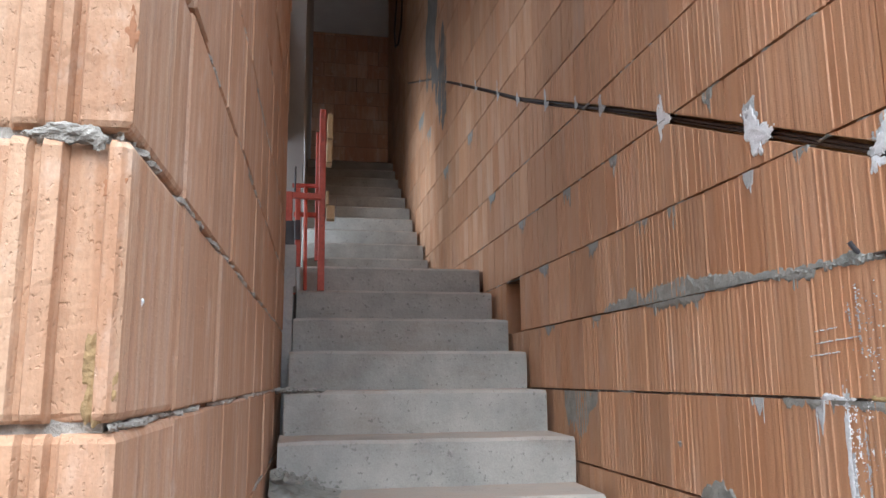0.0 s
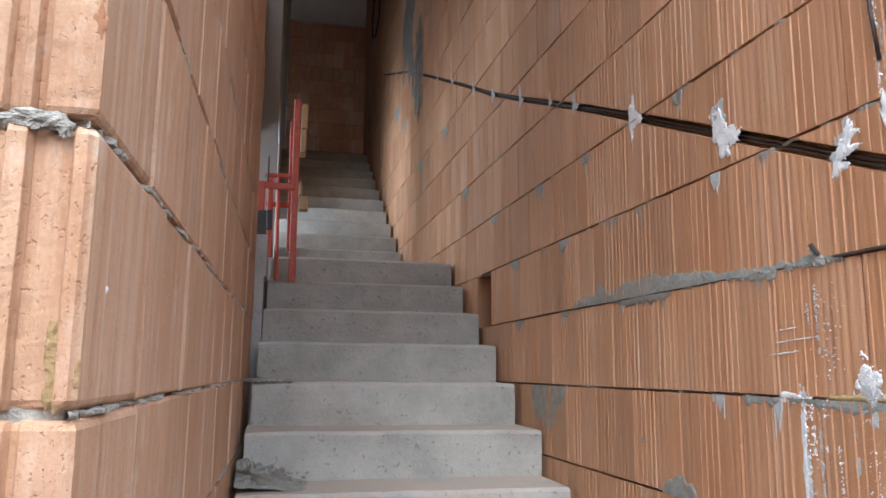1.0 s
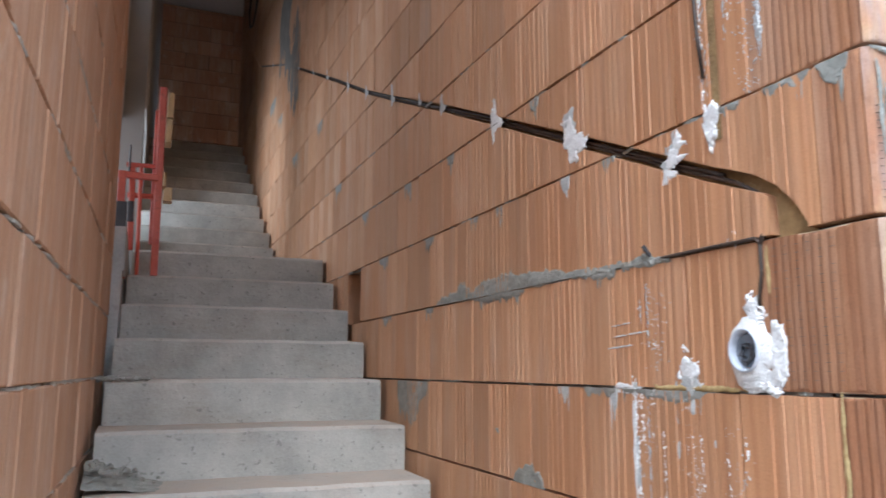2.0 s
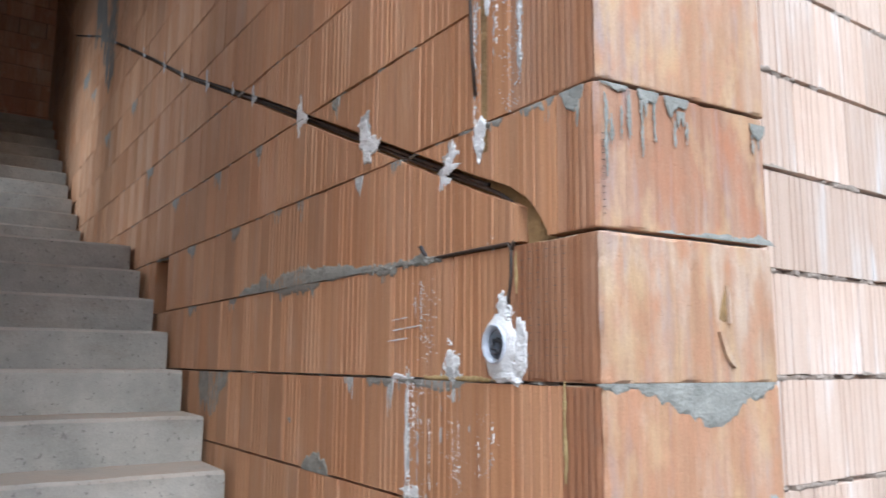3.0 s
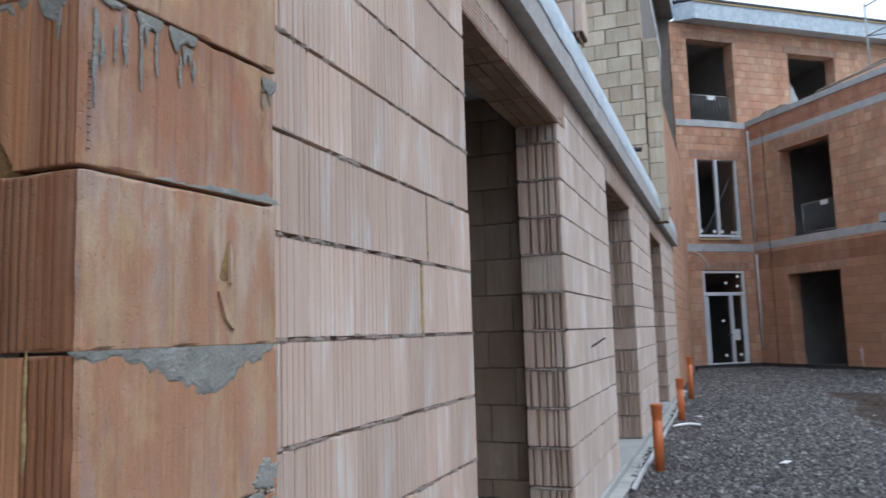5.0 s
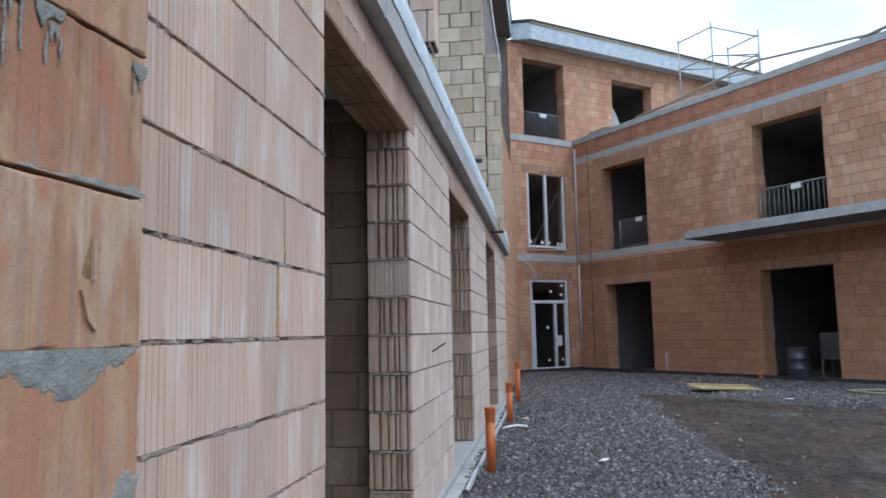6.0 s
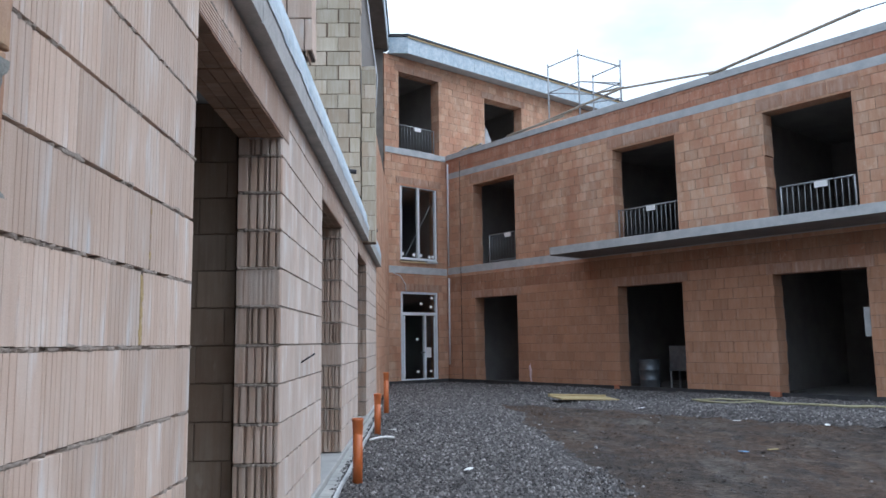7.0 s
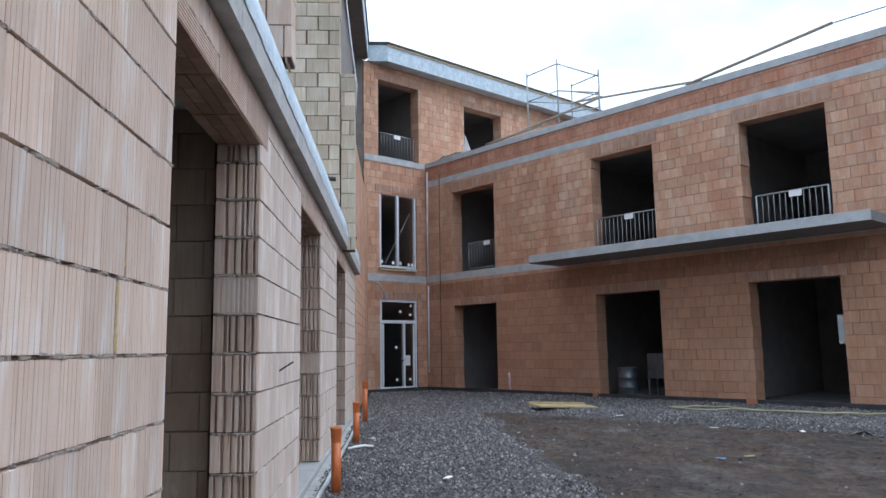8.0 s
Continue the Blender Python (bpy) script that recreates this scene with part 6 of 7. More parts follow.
def dashes(parent, rows, mat, name="roller_mark"):
    """Rows of short marks pressed into the clay: (place, from height, to height, step, width)."""
    for k, (u, z0, z1, gap, w) in enumerate(rows):
        r = random.Random(900 + k)
        s, z = Shape(), z0
        while z < z1:
            if r.random() < 0.85:
                l = w * r.uniform(0.6, 1.1)
                s.box(u - l / 2, u + l / 2, -0.0006, 0.002, z, z + 0.0010)
            z += gap
        part(name, s, mat, parent)


dashes(pier_face, [(0.013, 1.715, 1.87, 0.0115, 0.006)], M_CORE)
dashes(wall_stair, [(-0.826, 1.72, 1.90, 0.014, 0.007)] + [(-y, 1.465, 1.69, 0.0135, 0.008) for y in (0.785, 0.808, 0.831, 0.853, 0.876, 0.899)], M_CORE)
hole = Shape().prism_xz([(0.276, 1.561), (0.286, 1.555), (0.296, 1.556), (0.296, 1.618), (0.288, 1.60), (0.281, 1.58)], -0.0008, 0.004)
part("broken_hole", hole, M_CHASE, pier_face, "ochre hole where the block's shell broke away")
s = Shape()
s.prism_xz([(0.297, 1.552), (0.3035, 1.553), (0.302, 1.60), (0.2965, 1.622)], -0.007, 0.002)
s.prism_xz([(0.270, 1.537), (0.277, 1.538), (0.292, 1.508), (0.312, 1.474), (0.302, 1.476), (0.287, 1.492)], -0.006, 0.002)
part("broken_shell", s, M_CLAY_END, pier_face)

# ---- red steel stair clamp with wooden blocks ----
clamp = thing("formwork_clamp", "red painted steel formwork clamp standing on the stairs", "formwork clamp")


def bar(a, b, w, d, name="bar", mat=None, label=""):
    a, b = Vector(a), Vector(b)
    ax = (b - a).normalized()
    m = Matrix.Translation(a) @ ax.to_track_quat("Z", "Y").to_matrix().to_4x4()
    return part(name, Shape().soft_box(-w / 2, w / 2, -d / 2, d / 2, 0, (b - a).length, 0.003, m), mat or M_RED, clamp, label)


Y0 = 3.81
bar((0.103, Y0, 1.925), (0.098, Y0, 2.868), 0.034, 0.034, "post")
bar((0.085, Y0 + 0.16, 2.10), (0.080, Y0 + 0.16, 2.80), 0.026, 0.026, "post")
bar((0.026, Y0, 1.925), (0.018, Y0 + 0.02, 2.46), 0.016, 0.016, "rod", label="rusty threaded rod")
bar((-0.052, Y0 - 0.1, 1.5), (-0.062, Y0 - 0.1, 2.40), 0.034, 0.034, "post")
bar((-0.012, Y0 + 0.12, 2.06), (-0.022, Y0 + 0.12, 2.48), 0.028, 0.028, "post")
bar((-0.09, Y0 - 0.02, 2.405), (0.10, Y0 - 0.02, 2.40), 0.03, 0.03)
bar((-0.05, Y0 + 0.04, 2.47), (0.09, Y0 + 0.04, 2.472), 0.02, 0.02)
bar((-0.04, Y0 + 0.14, 2.34), (0.08, Y0 + 0.14, 2.34), 0.024, 0.024)
bar((-0.058, Y0 - 0.1, 1.905), (-0.02, Y0 - 0.1, 1.90), 0.016, 0.016)
bar((-0.055, Y0 - 0.11, 2.10), (-0.058, Y0 - 0.11, 2.25), 0.05, 0.05, "sleeve", M_DARK_STEEL, "black steel sleeve")
bar((-0.018, Y0 + 0.10, 2.2), (-0.02, Y0 + 0.10, 2.30), 0.03, 0.03, "sleeve", M_DARK_STEEL, "black steel sleeve")
bar((-0.035, Y0, 2.42), (-0.036, Y0, 2.56), 0.01, 0.01, "rod", M_DARK_STEEL)
blk = thing("wood_block", "raw softwood block nailed to the red clamp", "wood block")
part("wood", Shape().soft_box(0.122, 0.15, Y0 - 0.02, Y0 + 0.08, 2.715, 2.845, 0.003), M_WOOD, blk)
part("wood", Shape().soft_box(0.120, 0.148, Y0 - 0.02, Y0 + 0.08, 2.585, 2.705, 0.003), M_WOOD, blk)
blk = thing("wood_block", "raw softwood block nailed to the red clamp", "wood block")
part("wood", Shape().soft_box(0.125, 0.165, Y0 - 0.02, Y0 + 0.05, 2.29, 2.36, 0.003), M_WOOD, blk)
part("wood", Shape().soft_box(0.12, 0.135, Y0 - 0.04, Y0 + 0.05, 2.36, 2.43, 0.003), M_WOOD, blk)
part("nail", Shape().tube([(0.17, Y0, 2.27), (0.178, Y0, 2.41)], 0.002, 5), M_GALV, blk)

# ---- higher part behind the long wall ----
W_TOWER = frame_of(12.5, 5.2, 0, -1)
wall_tower = masonry("wall_tower", W_TOWER, M_GREY_BLOCK, 0.0, 4.32, 3.36, 11.2, 0.3, length=0.375, bed=0.011, head=0.011, core=M_CORE, recess=0.02, zbase=0.11, near=(2.2, 4.4, 3.3, 8.4), seed=61, jitter=0.004)
tagged(wall_tower, "upper wall of grey-green hollow blocks above the slab")
W_SIDE_PIER = frame_of(12.56, 0.872, 0, -1)
w = masonry("wall_side_pier", W_SIDE_PIER, M_GREY_BLOCK, 0.0, 0.235, 3.1, 6.12, 0.3, length=0.375, bed=0.008, head=0.006, zbase=0.05, near=(0, 1, 3, 7), seed=63, jitter=0.004, bond=0.37)
tagged(w, "narrow pier of grey-green blocks beside the upper wall")
W_REAR = frame_of(16.62, FACE_Y + 0.01, 1, 0)
w = masonry("wall_rear", W_REAR, M_CLAY_FAR, 0.0, 7.9, 0.1, 6.2, 0.3, bed=0.008, head=0.004, zbase=0.1, near=(0, 8, 2.0, 6), seed=64)
tagged(w, "orange clay-block wall beyond the long pale wall")
# the dark soffit tone on this wall stands for shade under the eaves
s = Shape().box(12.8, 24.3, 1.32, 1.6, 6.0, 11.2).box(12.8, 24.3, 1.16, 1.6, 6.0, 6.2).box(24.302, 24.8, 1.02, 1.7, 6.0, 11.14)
tagged(part("wall_rear_upper", s, M_SOFFIT, None, "recessed upper wall with the eaves' shade put into its dark colour"), kind="structure")
s = Shape().soft_box(12.6, 24.42, 0.872, 2.0, 11.15, 11.25, 0.01)
tagged(part("eaves_soffit", s, M_SOFFIT, None, "brown-grey board soffit under the eaves"), kind="structure")
s = Shape().soft_box(12.6, 24.42, 0.84, 0.87, 11.12, 11.70, 0.01)
tagged(part("eaves_fascia", s, M_FOIL, None, "pale foil-covered fascia of the eaves"), kind="structure")
s = Shape().box(12.6, 24.44, 0.80, 6.0, 11.71, 11.79)
tagged(part("roof_edge", s, M_ROOF_EDGE), kind="structure")

# pale edge of the soffit boards, drawn as a thin tube
drop = thing("soffit_edge_line", "thin white tube drawn for the pale edge of the soffit boards", "cable")
part("cable_run", Shape().tube([(12.6, 0.90, 8.6), (12.49, 0.80, 7.6), (12.45, 0.69, 6.6), (12.5, 0.60, 5.9), (12.6, 0.63, 5.4)], 0.010, 6), M_WHITE_PVC, drop, smooth=True)

# short broken pier standing on the slab edge
W_STUB = frame_of(5.62, 1.6, 0, -1)
w = masonry("wall_stub", W_STUB, M_CLAY_PALE, 0.0, 0.87, 3.63, 5.6, 0.25, length=0.27, bed=0.008, head=0.004, zbase=3.63, near=(0, 1, 3, 6), seed=65, bond=0.5)
tagged(w, "short pale block pier standing on the slab edge")
s = Shape()
for k in range(5):
    s.box(0.66 + 0.04 * k, 0.675 + 0.04 * k, 0.0, 0.2, 3.585 - 0.01 * (k % 2), 3.632)
part("hollow_bottom", s, M_CLAY_SHED, w)

# small concrete lugs and dark pipe ends in the slab edge
for k, (x, z) in enumerate(((9.55, 3.62), (14.6, 3.62))):
    s = Shape().tube([(x, FACE_Y + 0.05, z), (x, FACE_Y - 0.14, z - 0.02)], 0.03, 10)
    p = part("roof_outlet", s, M_ROOF_EDGE, None, smooth=True)
    tagged(p, "dark plastic roof outlet above the slab edge", "roof outlet")

# ---- three-storey wall with the glass door ----
A_OPEN = [(-1.99, -0.42, 0.13, 3.13), (-2.0, -0.42, 4.12, 6.68), (-2.02, -0.29, 7.82, 10.5), (1.90, 3.85, 7.82, 10.36)]
wall_a = masonry("wall_three_storey", W_A, M_CLAY_FAR, -2.62, 9.6, 0.05, 11.01, 0.44, openings=A_OPEN, bed=0.008, head=0.004, length=0.36, zbase=0.1, recess=0.010, core=M_JOINT, near=(-2.7, 0.0, 0.0, 11.2), seed=71, jitter=0.004)
tagged(wall_a, "three-storey orange clay-block wall")
# ---- two-storey wall with balcony ----
B_OPEN = [(1.37, 3.29, 0.12, 2.87), (7.08, 9.05, 0.12, 2.87), (11.40, 13.36, 0.12, 2.87), (1.37, 3.29, 3.96, 6.68), (7.10, 9.04, 3.96, 6.68), (11.40, 13.34, 3.96, 6.68)]
wall_b = masonry("wall_two_storey", W_B, M_CLAY_FAR, 0.0, 20.0, 0.05, 7.71, 0.44, openings=B_OPEN, bed=0.008, head=0.004, length=0.36, bond=0.43, zbase=0.12, recess=0.010, core=M_JOINT, near=(4.0, 16.0, 3.9, 7.7), seed=72, jitter=0.003, uneven=0.022, course_mats=((0.0, 3.10, M_CLAY_LOW_SHADED), (3.10, 3.72, M_CLAY_DAMP_SHADED), (7.05, 8.0, M_CLAY_RED)))
tagged(wall_b, "two-storey orange clay-block wall with tall openings")
for o in B_OPEN:
    lintel(wall_b, o[0] - 0.17, o[1] + 0.17, o[3] - 0.004, 0.24 if o[2] < 1 else 0.29, 0.42, M_LINTEL, 0.012, 4)
for o in A_OPEN:
    lintel(wall_a, o[0] - 0.17, min(o[1] + 0.17, -0.12) if o[1] < 0 else o[1] + 0.17, o[3] - 0.004, 0.24, 0.42, M_LINTEL, 0.012, 3)


def band(wall, u0, u1, z0, z1, proud=0.02):
    return part("slab_band", Shape().soft_box(u0, u1, -proud, 0.3, z0, z1, 0.008), M_SLAB, wall, "grey concrete slab edge")


band(wall_b, 0.03, 20.0, 3.72, 3.95, 0.006)
band(wall_b, 0.03, 20.0, 7.02, 7.225, 0.006)
band(wall_b, 0.03, 20.0, 7.71, 7.885, 0.02)
band(wall_a, -2.6, -0.03, 3.69, 3.92)
band(wall_a, -2.6, -0.03, 7.65, 7.85)

balcony = thing("balcony", "pale cast concrete balcony slab on the two-storey wall", "balcony", W_B)
# the body takes the shade-darkened concrete, the edge pieces the lighter one
part("balcony_slab", Shape().soft_box(5.95, 14.52, -1.345, -0.025, 3.745, 3.946, 0.012), M_BALCONY_SHADED, balcony)
part("balcony_edge", Shape().soft_box(5.95, 14.52, -1.38, -1.347, 3.745, 3.95, 0.006), M_SLAB, balcony, "paler formed front edge")
part("balcony_edge", Shape().soft_box(5.92, 5.948, -1.38, -0.03, 3.728, 3.95, 0.006), M_SLAB, balcony, "paler formed front edge")

# inner shells of both houses: floors, ceilings and partitions, dark behind the openings
s = Shape()
s.box(0.0, 20.0, 0.45, 6.0, 0.0, 0.115)
s.box(0.0, 20.0, 0.32, 6.0, 3.55, 3.90)
s.box(0.0, 20.0, 0.32, 6.0, 7.03, 7.6)
shell = part("floors_two_storey", s, M_SHELL)
shell.matrix_world = W_B
tagged(shell, kind="structure")
for name, s in [("wall_rear_shell", Shape().box(0.0, 20.0, 6.0, 6.3, 0.0, 7.5))] + [("partition", Shape().box(u, u + 0.2, 0.45, 6.0, 0.1, 7.03)) for u in (0.06, 5.2, 10.2, 15.0, 19.8)]:
    shell = part(name, s, M_SHELL)
    shell.matrix_world = W_B
    tagged(shell, kind="structure")
s = Shape()
s.box(-2.6, 9.6, 0.45, 6.0, 0.0, 0.1)
s.box(-2.6, 9.6, 0.32, 6.0, 3.5, 3.9)
s.box(-2.6, 9.6, 0.32, 6.0, 7.4, 7.8)
s.box(-2.6, 9.6, 0.32, 6.0, 10.9, 11.01)
shell = part("floors_three_storey", s, M_SHELL)
shell.matrix_world = W_A
tagged(shell, kind="structure")
for name, s in [("wall_rear_shell", Shape().box(-2.6, 9.6, 6.0, 6.3, 0.0, 11.2))] + [("partition", Shape().box(u, u + 0.2, 0.45, 6.0, 0.1, 11.0)) for u in (-2.6, 0.3, 5.2, 9.4)]:
    shell = part(name, s, M_SHELL)
    shell.matrix_world = W_A
    tagged(shell, kind="structure")

# eaves over the three-storey wall
eave = thing("eaves", "roof overhang with pale blue foil-covered fascia", "eaves", W_A, kind="structure")
part("soffit", Shape().box(-1.97, 10.2, -0.42, 0.3, 11.02, 11.08), M_SLAB, eave)
s = Shape()
for i in range(25):
    u = -1.97 + 0.498 * i
    w = 0.008 * noise.noise((u, 3, 0))
    s.soft_box(u, u + 0.496, -0.46 + w, -0.42, 11.0, 11.56 + w, 0.006)
part("fascia", s, M_FOIL, eave)
part("roof_rim", Shape().soft_box(-1.99, 10.5, -0.52, 0.6, 11.585, 11.66, 0.01), M_ROOF_EDGE, eave)
part("rim_lath", Shape().soft_box(-1.99, 10.5, -0.50, -0.465, 11.53, 11.58, 0.005), M_WOOD, eave)

corner = thing("eaves_corner", "foil-covered corner where the two eaves meet", "eaves", kind="structure")
ax, ay = CX - 1.97 * VX + 0.46 * UX, CY - 1.97 * VY + 0.46 * UY
part("fascia", Shape().prism_xy([(ax, ay), (ax + 0.05, ay + 0.03), (24.39, 0.83), (24.34, 0.83)], 11.0, 11.56), M_FOIL, corner)
part("soffit", Shape().prism_xy([(ax + 0.04, ay + 0.02), (ax + 1.2, ay + 0.6), (25.5, 1.3), (24.38, 0.83)], 11.02, 11.08), M_SLAB, corner)
part("roof_rim", Shape().prism_xy([(ax - 0.05, ay - 0.05), (ax + 1.4, ay + 0.8), (25.7, 1.5), (24.29, 0.83)], 11.585, 11.66), M_ROOF_EDGE, corner)

# ---- glass door and window ----
def glazed(name, label, u0, u1, z0, z1, mullions, transom=None):
    th = thing(name, label, "door" if transom else "window", W_A, kind="structure")
    f, d0, d1 = 0.075, 0.02, 0.12
    fr = Shape()
    fr.soft_box(u0, u0 + f, d0, d1, z0, z1, 0.006).soft_box(u1 - f, u1, d0, d1, z0, z1, 0.006)
    fr.soft_box(u0 + f, u1 - f, d0, d1, z1 - f, z1, 0.006).soft_box(u0 + f, u1 - f, d0, d1, z0, z0 + f, 0.006)
    part("window_frame", fr, M_FRAME, th)
    top = transom or z1 - f
    for m in mullions:
        bar_ = part("mullion", Shape().soft_box(m - 0.045, m + 0.045, d0 - 0.006, d1, z0 + f, top, 0.006), M_FRAME, th)
    if transom:
        part("transom", Shape().soft_box(u0 + f, u1 - f, d0 - 0.004, d1, transom, transom + 0.1, 0.006), M_FRAME, th)
    edges = [u0 + f, *mullions, u1 - f]
    for a, b in zip(edges, edges[1:]):
        pane = part("pane", Shape().box(a + 0.04, b - 0.04, 0.085, 0.093, z0 + f, top), M_GLASS, th)
        pane.visible_shadow = False
    if transom:
        pane = part("pane", Shape().box(u0 + f, u1 - f, 0.085, 0.093, transom + 0.1, z1 - f), M_GLASS, th)
        pane.visible_shadow = False
    return th


gd = glazed("door_1", "grey-framed glass entrance door with a top light", -1.97, -0.44, 0.15, 3.10, [-0.98], 2.33)
part("door_frame", Shape().soft_box(-1.88, -1.80, 0.03, 0.06, 0.24, 2.3, 0.004).soft_box(-0.60, -0.53, 0.03, 0.06, 0.24, 2.3, 0.004), M_FRAME, gd)
leaf = [o for o in gd.children if o.name.startswith("mullion")][0]
part("door_handle", Shape().soft_box(-1.20, -1.02, 0.0, 0.035, 1.10, 1.14, 0.004), M_DARK_STEEL, leaf, "dark lever handle")
part("notice", Shape().box(-0.96, -0.72, 0.036, 0.042, 0.95, 1.28), M_PAPER, leaf, "white paper notice taped to the door")
part("kick_plate", Shape().soft_box(-1.9, -0.5, 0.025, 0.06, 0.2, 0.28, 0.004), M_FRAME, gd)
for k, (u, z) in enumerate(((-1.80, 0.50), (-1.25, 0.50), (-0.70, 0.50), (-1.28, 1.55), (-1.1, 2.72), (-0.65, 2.92), (-0.68, 2.62))):
    part("sticker", Shape().box(u - 0.05, u + 0.05, 0.074, 0.080, z - 0.04, z + 0.04), M_PAPER, gd)
win = glazed("window_1", "tall grey-framed two-pane window", -1.98, -0.44, 4.15, 6.66, [-1.22])
for k, (u, z) in enumerate(((-1.85, 4.35), (-1.38, 4.33), (-1.08, 4.33), (-0.72, 4.3), (-0.58, 4.3))):
    part("sticker", Shape().box(u - 0.05, u + 0.05, 0.074, 0.080, z - 0.05, z + 0.05), M_PAPER, win)
part("brace", Shape().tube([(-1.6, 0.25, 4.3), (-0.55, 0.22, 6.1)], 0.018, 6), M_GALV, win)
sill = thing("sill_board", "loose raw wooden board on the window sill", "board", W_A)
part("board", Shape().soft_box(-2.05, -0.9, -0.06, 0.05, 4.05, 4.10, 0.004), M_WOOD, sill)
part("board", Shape().soft_box(-0.95, -0.5, -0.1, 0.02, 4.06, 4.14, 0.004), M_SLAB, sill)


# ---- rail barriers in the upper openings ----
def barrier(m, u0, u1, z, d=0.06, h=1.0, loose=False):
    th = thing("barrier", "grey galvanised steel safety barrier with a white tag", "barrier", m, group="barriers in the openings")
    rail = part("rail", Shape().tube([(u0, d, z + h), (u1, d, z + h)], 0.017, 8), M_GALV, th, smooth=True)
    part("rail", Shape().tube([(u0, d, z + 0.10), (u1, d, z + 0.10)], 0.018, 8), M_GALV, th, smooth=True)
    n = max(4, round((u1 - u0) / 0.13))
    post = Shape().tube([(0, 0, 0.10), (0, 0, h)], 0.0085, 6).mesh("bar", M_GALV, True)
    for i in range(n + 1):
        b = new("bar", post)
        b.parent, b.location = th, (u0 + (u1 - u0) * i / n, d, z)
    for u in (u0, u1):
        part("post", Shape().tube([(u, d, z), (u, d, z + h)], 0.02, 8), M_GALV, th, smooth=True)
    c = (u0 + u1) / 2 + 0.1
    part("tag", Shape().box(c - 0.14, c + 0.14, d - 0.03, d - 0.022, z + h - 0.14, z + h - 0.01), M_PAPER, rail, "white blank tag")
    return th


barrier(W_B, 1.75, 3.27, 3.96, 0.36, 0.95)
barrier(W_B, 7.14, 9.02, 3.96, 0.12, 0.98)
barrier(W_B, 11.75, 13.32, 3.955, -0.10, 0.84)
barrier(W_A, -1.98, -0.33, 7.84, 0.25, 0.92)

# ---- roof scaffold, poles and cable on the two-storey house ----
scaf = thing("scaffold", "light galvanised scaffold frame on the flat roof", "scaffold", W_B)
SZ = 7.5
POSTS = {"a": (3.95, 1.0, 10.25), "b": (5.20, 1.0, 10.35), "c": (6.75, 1.0, 9.55), "d": (4.95, 2.0, 9.85), "e": (6.0, 2.0, 9.4)}
for u, y, top in POSTS.values():
    part("standard", Shape().tube([(u, y, SZ), (u, y, top)], 0.024, 6), M_GALV, scaf, smooth=True)
for a, b, za, zb in (("a", "b", 10.15, 10.2), ("b", "c", 10.2, 9.35), ("a", "b", 9.3, 9.33), ("b", "c", 9.33, 8.85), ("d", "c", 9.78, 9.4), ("d", "e", 9.2, 9.15), ("c", "e", 9.0, 9.25), ("d", "e", 9.6, 9.2), ("a", "d", 9.3, 9.2), ("b", "c", 8.6, 8.4), ("d", "c", 9.2, 8.85)):
    (u, y, _), (w, x, _) = POSTS[a], POSTS[b]
    part("ledger", Shape().tube([(u, y, za), (w, x, zb)], 0.02, 6), M_GALV, scaf, smooth=True)
part("platform", Shape().soft_box(3.95, 6.75, 1.05, 1.95, 8.25, 8.31, 0.01), M_SLAB, scaf)
sheet = thing("blue_sheet", "blue plastic sheet lying on the roof edge", "sheet", W_B)
part("sheet", Shape().soft_box(4.3, 5.3, 0.5, 0.9, 7.5, 8.02, 0.03), M_BLUE, sheet)
for k, (a, b, r) in enumerate((((3.0, 0.05, 7.94), (5.3, 0.12, 8.06), 0.05), ((3.3, 0.1, 7.93), (7.5, 0.1, 8.33), 0.04), ((6.6, 0.12, 8.42), (10.5, 0.1, 7.94), 0.035), ((10.1, 0.02, 7.91), (13.65, 0.0, 8.31), 0.045))):
    p = thing("pole", "long weathered timber pole lying along the roof edge", "pole", W_B, group="poles on the roof")
    part("timber", Shape().tube([a, b], r * 0.85, 8), M_OLD_WOOD, p, smooth=True)
p = thing("stretched_cable", "thin cable stretched from the end of the pole", "cable", W_B)
part("cable_run", Shape().tube([(13.6, 0.0, 8.3), (16.5, 0.0, 8.28), (19.5, 0.0, 8.35)], 0.012, 6), M_CABLE, p, smooth=True)
debris = thing("roof_debris", "small offcuts lying on the roof corner", "debris", W_B)
for k in range(6):
    r = random.Random(600 + k)
    u = 0.4 + k * 0.2
    part("offcut", Shape().tube([(u, 0.1 + r.random() * 0.2, 7.91 + r.random() * 0.06), (u + 0.35, 0.1, 7.92 + r.random() * 0.12)], 0.03, 6), M_GALV if k % 2 else M_WOOD, debris)
bagw = thing("hanging_sheet", "grey plastic sheet hanging in a top-floor opening", "sheet", W_A)
part("sheet", Shape().add([(1.95, 0.1, 8.7), (2.0, 0.05, 9.3), (2.45, 0.1, 8.5), (2.3, -0.05, 8.3), (1.95, 0.16, 8.7), (2.0, 0.11, 9.3), (2.45, 0.16, 8.5), (2.3, 0.02, 8.3)],
                          [(0, 3, 2, 1), (4, 5, 6, 7), (0, 1, 5, 4), (1, 2, 6, 5), (2, 3, 7, 6), (3, 0, 4, 7)]), M_SLAB, bagw)

# ---- pipes, cables on the walls ----
def down(name, label, m, u, z0, z1, r, mat, d):
    th = thing(name, label, "pipe", m)
    part("pipe_length", Shape().tube([(u, d, z0), (u, d, (z0 + z1) / 2), (u + 0.01, d, z1)], r, 8), mat, th, smooth=True)


down("downpipe", "thin white plastic pipe in the corner of the walls", W_B, 0.12, 0.7, 3.6, 0.028, M_WHITE_PVC, -0.04)
